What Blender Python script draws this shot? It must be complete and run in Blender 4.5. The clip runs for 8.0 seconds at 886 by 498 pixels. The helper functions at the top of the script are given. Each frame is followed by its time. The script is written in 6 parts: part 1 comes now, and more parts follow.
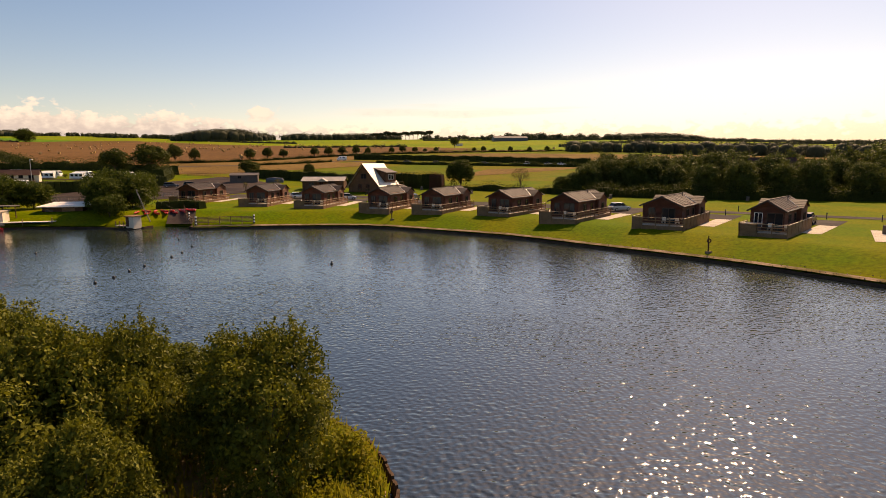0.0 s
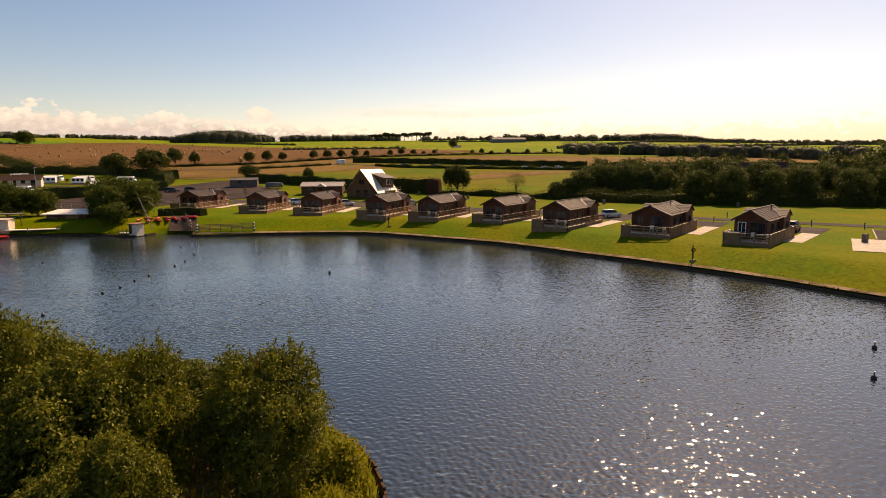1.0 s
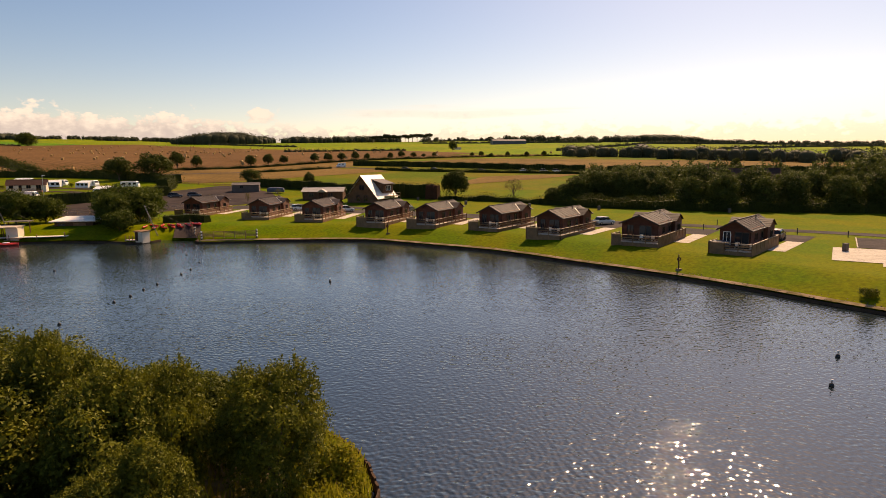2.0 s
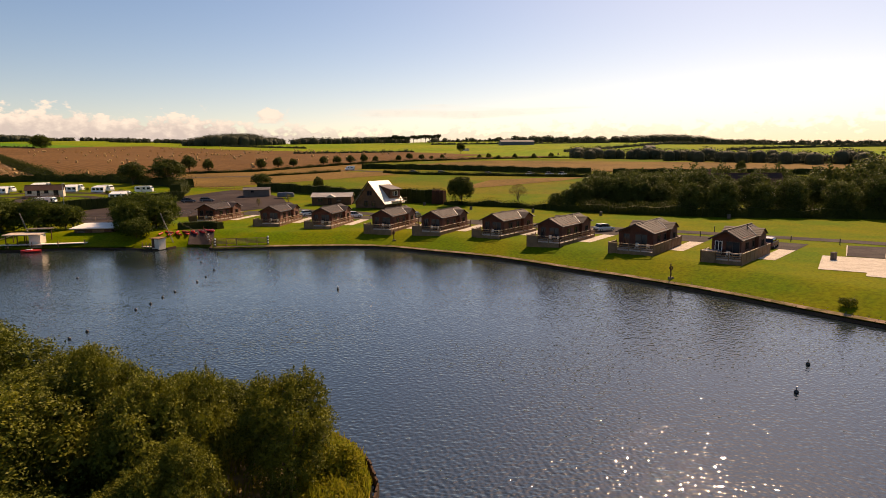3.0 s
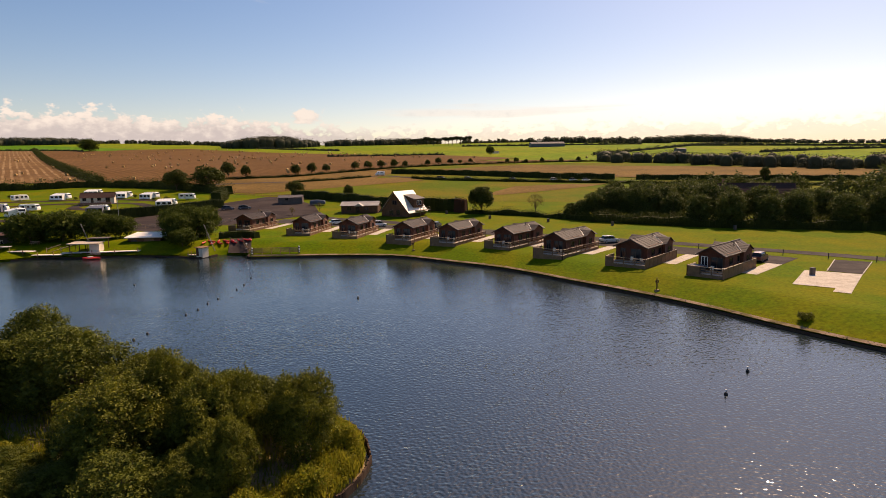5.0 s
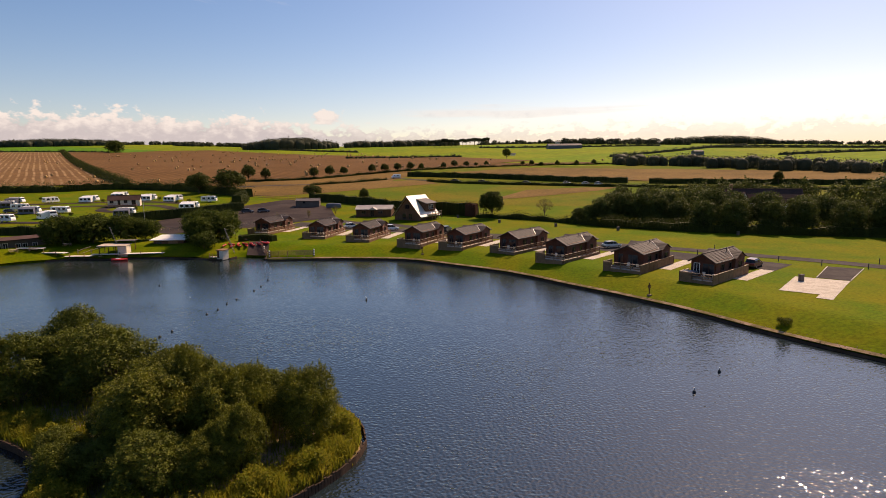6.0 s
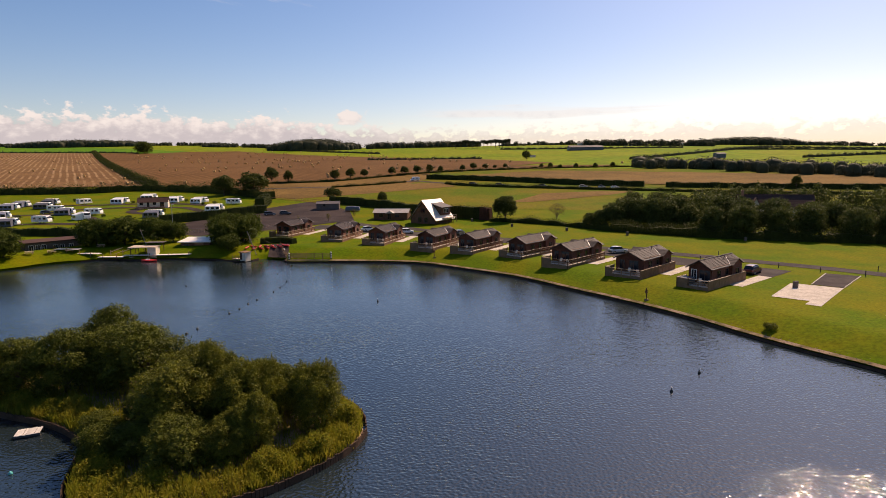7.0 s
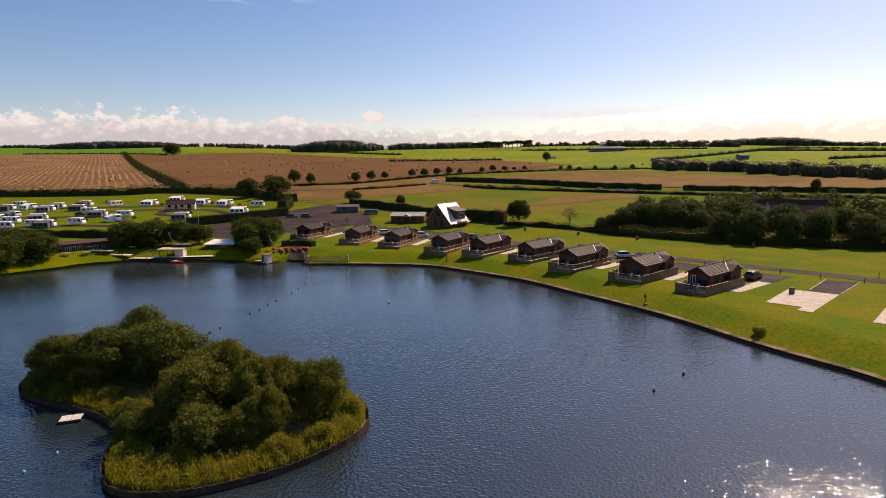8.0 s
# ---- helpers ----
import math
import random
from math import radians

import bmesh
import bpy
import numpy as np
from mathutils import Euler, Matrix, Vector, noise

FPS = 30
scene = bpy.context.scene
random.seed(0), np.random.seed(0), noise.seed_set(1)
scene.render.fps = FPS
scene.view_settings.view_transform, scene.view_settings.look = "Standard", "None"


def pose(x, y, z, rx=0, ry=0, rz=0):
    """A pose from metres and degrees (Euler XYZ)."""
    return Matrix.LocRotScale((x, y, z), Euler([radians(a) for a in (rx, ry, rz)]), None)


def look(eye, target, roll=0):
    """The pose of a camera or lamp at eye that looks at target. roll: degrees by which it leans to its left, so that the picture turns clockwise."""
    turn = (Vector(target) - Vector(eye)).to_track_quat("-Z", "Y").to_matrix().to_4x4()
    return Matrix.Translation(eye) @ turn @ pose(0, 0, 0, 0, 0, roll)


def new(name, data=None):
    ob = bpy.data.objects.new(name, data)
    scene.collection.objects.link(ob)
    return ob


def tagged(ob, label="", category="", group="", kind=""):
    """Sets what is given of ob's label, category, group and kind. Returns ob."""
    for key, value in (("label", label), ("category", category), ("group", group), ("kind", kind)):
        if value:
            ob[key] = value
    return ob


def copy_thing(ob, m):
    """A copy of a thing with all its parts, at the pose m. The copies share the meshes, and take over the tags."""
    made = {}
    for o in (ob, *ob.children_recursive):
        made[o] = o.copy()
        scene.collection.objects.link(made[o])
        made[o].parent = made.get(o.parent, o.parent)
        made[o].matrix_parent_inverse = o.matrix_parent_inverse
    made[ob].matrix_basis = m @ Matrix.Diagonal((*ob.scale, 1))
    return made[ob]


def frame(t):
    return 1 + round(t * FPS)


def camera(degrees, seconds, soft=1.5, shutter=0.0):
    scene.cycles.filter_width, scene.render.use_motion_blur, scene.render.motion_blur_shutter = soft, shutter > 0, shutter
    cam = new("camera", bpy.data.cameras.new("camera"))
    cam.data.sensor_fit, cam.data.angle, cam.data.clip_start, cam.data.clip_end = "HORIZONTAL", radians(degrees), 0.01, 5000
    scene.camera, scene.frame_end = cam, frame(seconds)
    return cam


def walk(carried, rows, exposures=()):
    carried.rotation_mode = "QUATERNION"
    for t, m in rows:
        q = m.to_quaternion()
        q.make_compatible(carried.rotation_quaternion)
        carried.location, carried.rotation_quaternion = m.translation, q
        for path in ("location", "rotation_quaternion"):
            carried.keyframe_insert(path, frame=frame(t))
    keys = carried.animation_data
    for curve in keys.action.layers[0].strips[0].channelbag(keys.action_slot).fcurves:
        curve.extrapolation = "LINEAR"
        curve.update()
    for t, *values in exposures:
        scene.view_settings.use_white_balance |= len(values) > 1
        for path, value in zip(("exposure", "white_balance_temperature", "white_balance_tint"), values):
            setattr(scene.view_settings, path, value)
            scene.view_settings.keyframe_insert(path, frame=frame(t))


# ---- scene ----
cam = camera(74.0, 8.0, soft=0.55)
PATH = [
    (0, (-0.368, -0.276, 11.209), (-0.436, 1.701, 10.916), -0.3),
    (0.5, (0.017, -1.425, 11.772), (-0.05, 0.553, 11.482), -0.3),
    (1, (0.361, -2.533, 12.604), (0.295, -0.555, 12.312), -0.4),
    (1.5, (0.722, -3.791, 13.31), (0.657, -1.813, 13.02), -0.4),
    (3, (2.075, -8.59, 15.834), (1.976, -6.614, 15.543), -0.6),
    (3.5, (2.919, -10.529, 16.586), (2.794, -8.554, 16.296), -0.6),
    (4, (3.86, -12.751, 17.312), (3.708, -10.778, 17.024), -0.6),
    (4.5, (4.894, -15.002, 18.293), (4.713, -13.031, 18.002), -0.7),
    (6, (8.93, -22.062, 20.675), (8.658, -20.102, 20.386), -0.7),
    (6.5, (10.455, -24.343, 21.3), (10.146, -22.388, 21.014), -0.6),
    (7, (11.964, -26.706, 22.162), (11.619, -24.757, 21.875), -0.6),
    (7.5, (13.588, -28.89, 22.981), (13.209, -26.947, 22.693), -0.6),
    (8, (15.253, -31.03, 23.7), (14.833, -29.095, 23.414), -0.6),
]
walk(cam, [(t, look(eye, target, roll)) for t, eye, target, roll in PATH], exposures=[(0, 0.57, 10700, 28), (4, 0.49, 9300, 27), (8, 0.41, 7800, 28)])
# ---- world, sun and exposure ----
SUN_AZ, SUN_EL = 27.0, 44.0          # degrees right of +y, degrees above the horizon


CLOUD_FOOT, CLOUD_TOP = (4.1, 4.45, 4.9, 1), (6.2, 6.7, 6.8, 1)


def make_world():
    w = bpy.data.worlds.new("sky")
    scene.world = w
    w.use_nodes = True
    nt = w.node_tree
    nt.nodes.clear()
    out = nt.nodes.new("ShaderNodeOutputWorld")
    bg = nt.nodes.new("ShaderNodeBackground")
    sky = nt.nodes.new("ShaderNodeTexSky")
    sky.sky_type = "NISHITA"
    sky.sun_disc = False
    sky.sun_elevation = radians(SUN_EL)
    sky.sun_rotation = radians(SUN_AZ)
    sky.air_density, sky.dust_density, sky.ozone_density = 0.92, 0.75, 3.0
    rich = nt.nodes.new("ShaderNodeHueSaturation")
    rich.inputs["Saturation"].default_value = 1.28
    nt.links.new(sky.outputs[0], rich.inputs["Color"])
    co = nt.nodes.new("ShaderNodeTexCoord")
    sep = nt.nodes.new("ShaderNodeSeparateXYZ")
    nt.links.new(co.outputs["Generated"], sep.inputs[0])
    def math_node(op, a, b=0.0, c=0.0):
        n = nt.nodes.new("ShaderNodeMath")
        n.operation = op
        for i, v in enumerate((a, b, c)):
            if isinstance(v, (int, float)):
                n.inputs[i].default_value = v
            else:
                nt.links.new(v, n.inputs[i])
        return n.outputs[0]

    def soft_step(v, lo, hi, out_lo=0.0, out_hi=1.0):
        n = nt.nodes.new("ShaderNodeMapRange")
        n.interpolation_type = "SMOOTHSTEP"
        for k, x in (("From Min", lo), ("From Max", hi), ("To Min", out_lo), ("To Max", out_hi)):
            n.inputs[k].default_value = x
        nt.links.new(v, n.inputs["Value"])
        return n.outputs[0]

    def noise(u, v, su, sv, detail, shift=0.0, rough=0.55):
        c = nt.nodes.new("ShaderNodeCombineXYZ")
        nt.links.new(math_node("MULTIPLY_ADD", u, su, shift), c.inputs[0])
        nt.links.new(math_node("MULTIPLY", v, sv), c.inputs[1])
        n = nt.nodes.new("ShaderNodeTexNoise")
        n.noise_dimensions = "2D"
        n.inputs["Scale"].default_value, n.inputs["Detail"].default_value, n.inputs["Roughness"].default_value = 1.0, detail, rough
        nt.links.new(c.outputs[0], n.inputs["Vector"])
        return math_node("SUBTRACT", n.outputs["Fac"], 0.5)

    def oval(u, v, cu, cv, ru, rv):
        """1 at the middle of an oval patch of sky, 0 on its rim."""
        du = math_node("DIVIDE", math_node("SUBTRACT", u, cu), ru)
        dv = math_node("DIVIDE", math_node("SUBTRACT", v, cv), rv)
        r = math_node("SQRT", math_node("ADD", math_node("MULTIPLY", du, du), math_node("MULTIPLY", dv, dv)))
        return math_node("SUBTRACT", 1.0, r)

    # bearing and elevation in degrees
    az = math_node("MULTIPLY", math_node("ARCTAN2", sep.outputs["X"], sep.outputs["Y"]), 57.2958)
    el = math_node("MULTIPLY", math_node("ARCSINE", sep.outputs["Z"]), 57.2958)
    puffs = noise(az, el, 0.75, 1.25, 8, 3.7, 0.58)
    # a bank of cumulus low over the land, taller to the east
    top = math_node("ADD", soft_step(az, -27, -17, 4.5, 3.3), math_node("MULTIPLY", noise(az, el, 0.16, 0.0, 3, 1.3), 2.2))
    bank = math_node("MULTIPLY_ADD", puffs, 3.3, math_node("MULTIPLY", math_node("SUBTRACT", top, el), 0.75))
    lone = math_node("MULTIPLY_ADD", puffs, 2.6, math_node("MULTIPLY", oval(az, el, -18.8, 4.4, 1.9, 0.8), 1.3))
    thick = soft_step(math_node("MAXIMUM", bank, lone), 0.0, 0.55)
    thick = math_node("MULTIPLY", thick, soft_step(az, -24, -6, 1.0, 0.5))
    # thin flat streaks above the bank
    streak = math_node("MULTIPLY_ADD", noise(az, el, 0.09, 1.5, 4, 7.1), 2.2, oval(az, el, -1.0, 4.75, 14.0, 0.75))
    thin = soft_step(streak, 0.0, 0.9, 0.0, 0.5)
    # torn wisps higher up
    tilt = math_node("MULTIPLY_ADD", az, 0.17, el)
    torn = noise(az, tilt, 0.13, 1.3, 6, 2.2, 0.62)
    wisps = math_node("MAXIMUM", math_node("MULTIPLY_ADD", torn, 2.0, oval(az, tilt, -38.0, 9.1, 8.5, 1.15)), math_node("MULTIPLY_ADD", torn, 2.0, oval(az, tilt, -27.5, 10.6, 5.0, 0.8)))
    high = soft_step(wisps, 0.0, 1.0, 0.0, 0.6)
    cover = math_node("MAXIMUM", thick, math_node("MAXIMUM", thin, high))
    # lit tops and greyer feet
    lit = soft_step(math_node("MULTIPLY_ADD", puffs, 5.0, el), 2.2, 4.9)
    body = nt.nodes.new("ShaderNodeMix")
    body.data_type = "RGBA"
    body.inputs["A"].default_value, body.inputs["B"].default_value = CLOUD_FOOT, CLOUD_TOP
    nt.links.new(lit, body.inputs["Factor"])
    mix = nt.nodes.new("ShaderNodeMix")
    mix.data_type = "RGBA"
    nt.links.new(cover, mix.inputs["Factor"])
    nt.links.new(rich.outputs[0], mix.inputs["A"])
    nt.links.new(body.outputs["Result"], mix.inputs["B"])
    nt.links.new(mix.outputs["Result"], bg.inputs["Color"])
    bg.inputs["Strength"].default_value = 0.095
    nt.links.new(bg.outputs[0], out.inputs[0])


make_world()
sun = new("sun", bpy.data.lights.new("sun", "SUN"))
sun.data.energy, sun.data.angle, sun.data.color = 4.6, radians(0.55), (1.0, 0.88, 0.7)
sun.matrix_world = look(
    (math.sin(radians(SUN_AZ)) * math.cos(radians(SUN_EL)) * 300, math.cos(radians(SUN_AZ)) * math.cos(radians(SUN_EL)) * 300, math.sin(radians(SUN_EL)) * 300),
    (0, 0, 0))

# ---- materials ----


def mat(name, color, rough=0.7, spread=0.25, scale=1.5, fine=14.0, bump=0.3, metal=0.0, spec=0.4, random_tint=0.0, island=0.0, dist=0.02):
    """A surface with its colour varied at two scales and a fine relief."""
    m = bpy.data.materials.new(name)
    m.use_nodes = True
    nt = m.node_tree
    b = nt.nodes["Principled BSDF"]
    co = nt.nodes.new("ShaderNodeTexCoord")
    geo = nt.nodes.new("ShaderNodeNewGeometry")
    n1, n2 = nt.nodes.new("ShaderNodeTexNoise"), nt.nodes.new("ShaderNodeTexNoise")
    for n, s, d in ((n1, scale, 4), (n2, fine, 5)):
        n.inputs["Scale"].default_value, n.inputs["Detail"].default_value = s, d
        nt.links.new(geo.outputs["Position"], n.inputs["Vector"])
    mixn = nt.nodes.new("ShaderNodeMath")
    mixn.operation = "MULTIPLY_ADD"
    nt.links.new(n1.outputs["Fac"], mixn.inputs[0])
    mixn.inputs[1].default_value = 0.6
    half = nt.nodes.new("ShaderNodeMath")
    half.operation = "MULTIPLY"
    nt.links.new(n2.outputs["Fac"], half.inputs[0])
    half.inputs[1].default_value = 0.4
    nt.links.new(half.outputs[0], mixn.inputs[2])
    ramp = nt.nodes.new("ShaderNodeMapRange")
    ramp.inputs["From Min"].default_value, ramp.inputs["From Max"].default_value = 0.3, 0.7
    ramp.inputs["To Min"].default_value, ramp.inputs["To Max"].default_value = 1 - spread, 1 + spread
    nt.links.new(mixn.outputs[0], ramp.inputs["Value"])
    last = ramp.outputs[0]
    for amount, source in ((random_tint, "obj"), (island, "isl")):
        if amount:
            if source == "obj":
                src = nt.nodes.new("ShaderNodeObjectInfo").outputs["Random"]
            else:
                src = geo.outputs["Random Per Island"]
            r = nt.nodes.new("ShaderNodeMapRange")
            r.inputs["To Min"].default_value, r.inputs["To Max"].default_value = 1 - amount, 1 + amount
            nt.links.new(src, r.inputs["Value"])
            mu = nt.nodes.new("ShaderNodeMath")
            mu.operation = "MULTIPLY"
            nt.links.new(last, mu.inputs[0])
            nt.links.new(r.outputs[0], mu.inputs[1])
            last = mu.outputs[0]
    vm = nt.nodes.new("ShaderNodeVectorMath")
    vm.operation = "SCALE"
    vm.inputs[0].default_value = color
    nt.links.new(last, vm.inputs["Scale"])
    nt.links.new(vm.outputs[0], b.inputs["Base Color"])
    b.inputs["Roughness"].default_value, b.inputs["Metallic"].default_value = rough, metal
    b.inputs["Specular IOR Level"].default_value = spec
    if bump:
        bp = nt.nodes.new("ShaderNodeBump")
        bp.inputs["Strength"].default_value, bp.inputs["Distance"].default_value = bump, dist
        nt.links.new(n2.outputs["Fac"], bp.inputs["Height"])
        nt.links.new(bp.outputs[0], b.inputs["Normal"])
    return m


def patch_mat(name, a, c, scale, rough=0.9, bump=0.5, lo=0.42, hi=0.6, fine=6.0, stretch=(1, 1, 1), dist=0.05, turn=0.0, stripes=None):
    """Ground cover: two colours in soft patches, with a fine grain; stripes: (colour, wavelength, amount) across the turned x axis."""
    m = bpy.data.materials.new(name)
    m.use_nodes = True
    nt = m.node_tree
    b = nt.nodes["Principled BSDF"]
    geo = nt.nodes.new("ShaderNodeNewGeometry")
    mp = nt.nodes.new("ShaderNodeMapping")
    mp.inputs["Scale"].default_value = stretch
    mp.inputs["Rotation"].default_value = (0, 0, radians(turn))
    nt.links.new(geo.outputs["Position"], mp.inputs[0])
    n1, n2 = nt.nodes.new("ShaderNodeTexNoise"), nt.nodes.new("ShaderNodeTexNoise")
    for n, s in ((n1, scale), (n2, fine)):
        n.inputs["Scale"].default_value, n.inputs["Detail"].default_value, n.inputs["Roughness"].default_value = s, 6, 0.62
        nt.links.new(mp.outputs[0], n.inputs["Vector"])
    r = nt.nodes.new("ShaderNodeMapRange")
    r.inputs["From Min"].default_value, r.inputs["From Max"].default_value = lo, hi
    nt.links.new(n1.outputs["Fac"], r.inputs["Value"])
    mx = nt.nodes.new("ShaderNodeMix")
    mx.data_type = "RGBA"
    mx.inputs["A"].default_value, mx.inputs["B"].default_value = (*a, 1), (*c, 1)
    nt.links.new(r.outputs[0], mx.inputs["Factor"])
    col = mx.outputs["Result"]
    if stripes:
        wv = nt.nodes.new("ShaderNodeTexWave")
        wv.bands_direction = "X"
        wv.inputs["Scale"].default_value = 0.314 / stripes[1]
        wv.inputs["Distortion"].default_value, wv.inputs["Detail"].default_value, wv.inputs["Detail Scale"].default_value = 1.6, 2, 0.25
        nt.links.new(mp.outputs[0], wv.inputs["Vector"])
        sh = nt.nodes.new("ShaderNodeMapRange")
        sh.inputs["From Min"].default_value, sh.inputs["From Max"].default_value, sh.inputs["To Max"].default_value = 0.6, 0.95, stripes[2]
        nt.links.new(wv.outputs["Fac"], sh.inputs["Value"])
        n3 = nt.nodes.new("ShaderNodeTexNoise")
        n3.inputs["Scale"].default_value, n3.inputs["Detail"].default_value = 0.035, 5
        nt.links.new(geo.outputs["Position"], n3.inputs["Vector"])
        wear = nt.nodes.new("ShaderNodeMapRange")
        wear.inputs["From Min"].default_value, wear.inputs["From Max"].default_value = 0.36, 0.62
        nt.links.new(n3.outputs["Fac"], wear.inputs["Value"])
        broken = nt.nodes.new("ShaderNodeMath")
        broken.operation = "MULTIPLY"
        nt.links.new(sh.outputs[0], broken.inputs[0])
        nt.links.new(wear.outputs[0], broken.inputs[1])
        m2 = nt.nodes.new("ShaderNodeMix")
        m2.data_type = "RGBA"
        m2.inputs["B"].default_value = (*stripes[0], 1)
        nt.links.new(broken.outputs[0], m2.inputs["Factor"])
        nt.links.new(col, m2.inputs["A"])
        col = m2.outputs["Result"]
    g = nt.nodes.new("ShaderNodeMapRange")
    g.inputs["From Min"].default_value, g.inputs["From Max"].default_value = 0.3, 0.7
    g.inputs["To Min"].default_value, g.inputs["To Max"].default_value = 0.68, 1.32
    nt.links.new(n2.outputs["Fac"], g.inputs["Value"])
    vm = nt.nodes.new("ShaderNodeVectorMath")
    vm.operation = "SCALE"
    nt.links.new(col, vm.inputs[0])
    nt.links.new(g.outputs[0], vm.inputs["Scale"])
    nt.links.new(vm.outputs[0], b.inputs["Base Color"])
    b.inputs["Roughness"].default_value = rough
    b.inputs["Specular IOR Level"].default_value = 0.03
    bp = nt.nodes.new("ShaderNodeBump")
    bp.inputs["Strength"].default_value, bp.inputs["Distance"].default_value = bump, dist
    nt.links.new(n2.outputs["Fac"], bp.inputs["Height"])
    nt.links.new(bp.outputs[0], b.inputs["Normal"])
    return m


def leaf_mat(name, a, c, glow=0.35, scale=0.35, gloss=0.1):
    """Leaves: two greens drawn by leaf and by patch, part of the light passing through."""
    m = bpy.data.materials.new(name)
    m.use_nodes = True
    nt = m.node_tree
    b = nt.nodes["Principled BSDF"]
    out = nt.nodes["Material Output"]
    geo = nt.nodes.new("ShaderNodeNewGeometry")
    n1 = nt.nodes.new("ShaderNodeTexNoise")
    n1.inputs["Scale"].default_value, n1.inputs["Detail"].default_value = scale, 3
    nt.links.new(geo.outputs["Position"], n1.inputs["Vector"])
    half = nt.nodes.new("ShaderNodeMath")
    half.operation = "MULTIPLY_ADD"
    nt.links.new(geo.outputs["Random Per Island"], half.inputs[0])
    half.inputs[1].default_value = 0.55
    sub = nt.nodes.new("ShaderNodeMapRange")
    sub.inputs["From Min"].default_value, sub.inputs["From Max"].default_value, sub.inputs["To Max"].default_value = 0.3, 0.7, 0.5
    nt.links.new(n1.outputs["Fac"], sub.inputs["Value"])
    nt.links.new(sub.outputs[0], half.inputs[2])
    mx = nt.nodes.new("ShaderNodeMix")
    mx.data_type = "RGBA"
    mx.inputs["A"].default_value, mx.inputs["B"].default_value = (*a, 1), (*c, 1)
    nt.links.new(half.outputs[0], mx.inputs["Factor"])
    nt.links.new(mx.outputs["Result"], b.inputs["Base Color"])
    b.inputs["Roughness"].default_value = 0.7 - 0.5 * gloss
    b.inputs["Specular IOR Level"].default_value = gloss
    tr = nt.nodes.new("ShaderNodeBsdfTranslucent")
    nt.links.new(mx.outputs["Result"], tr.inputs["Color"])
    ms = nt.nodes.new("ShaderNodeMixShader")
    ms.inputs[0].default_value = glow
    nt.links.new(b.outputs[0], ms.inputs[1])
    nt.links.new(tr.outputs[0], ms.inputs[2])
    nt.links.new(ms.outputs[0], out.inputs[0])
    return m


def water_mat():
    """Dark lake water under a light breeze: long low swell, steep short ripples in long crests, fine wrinkles; calmer and livelier patches."""
    m = bpy.data.materials.new("lake_water")
    m.use_nodes = True
    nt = m.node_tree
    b = nt.nodes["Principled BSDF"]
    b.inputs["Base Color"].default_value = (0.013, 0.022, 0.027, 1)
    b.inputs["Roughness"].default_value = 0.06
    b.inputs["IOR"].default_value = 1.8
    geo = nt.nodes.new("ShaderNodeNewGeometry")

    def waves(sx, sy, turn, detail, rough=0.5):
        mp = nt.nodes.new("ShaderNodeMapping")
        mp.inputs["Scale"].default_value = (sx, sy, 1)
        mp.inputs["Rotation"].default_value = (0, 0, radians(turn))
        nt.links.new(geo.outputs["Position"], mp.inputs[0])
        n = nt.nodes.new("ShaderNodeTexNoise")
        n.noise_dimensions = "2D"
        n.inputs["Scale"].default_value, n.inputs["Detail"].default_value, n.inputs["Roughness"].default_value = 1.0, detail, rough
        nt.links.new(mp.outputs[0], n.inputs["Vector"])
        return n.outputs["Fac"]

    gust = nt.nodes.new("ShaderNodeMapRange")
    gust.inputs["From Min"].default_value, gust.inputs["From Max"].default_value = 0.36, 0.64
    gust.inputs["To Min"].default_value, gust.inputs["To Max"].default_value = 0.55, 1.0
    nt.links.new(waves(0.03, 0.05, 20, 3), gust.inputs["Value"])
    where = nt.nodes.new("ShaderNodeSeparateXYZ")
    nt.links.new(geo.outputs["Position"], where.inputs[0])
    lee = nt.nodes.new("ShaderNodeMapRange")            # the far bank shelters the water below it
    lee.interpolation_type = "SMOOTHSTEP"
    for k, v in (("From Min", 14), ("From Max", 75), ("To Min", 1.0), ("To Max", 0.52)):
        lee.inputs[k].default_value = v
    nt.links.new(where.outputs["Y"], lee.inputs["Value"])
    wind = nt.nodes.new("ShaderNodeMath")
    wind.operation = "MULTIPLY"
    nt.links.new(gust.outputs[0], wind.inputs[0])
    nt.links.new(lee.outputs[0], wind.inputs[1])
    last = None
    for src, dist in ((waves(0.3, 0.6, 10, 1), 0.016), (waves(1.6, 3.2, 12, 1), 0.044), (waves(3.8, 3.4, -14, 0), 0.046)):
        bp = nt.nodes.new("ShaderNodeBump")
        bp.inputs["Distance"].default_value = dist
        nt.links.new(wind.outputs[0], bp.inputs["Strength"])
        nt.links.new(src, bp.inputs["Height"])
        if last:
            nt.links.new(last, bp.inputs["Normal"])
        last = bp.outputs[0]
    nt.links.new(last, b.inputs["Normal"])
    return m


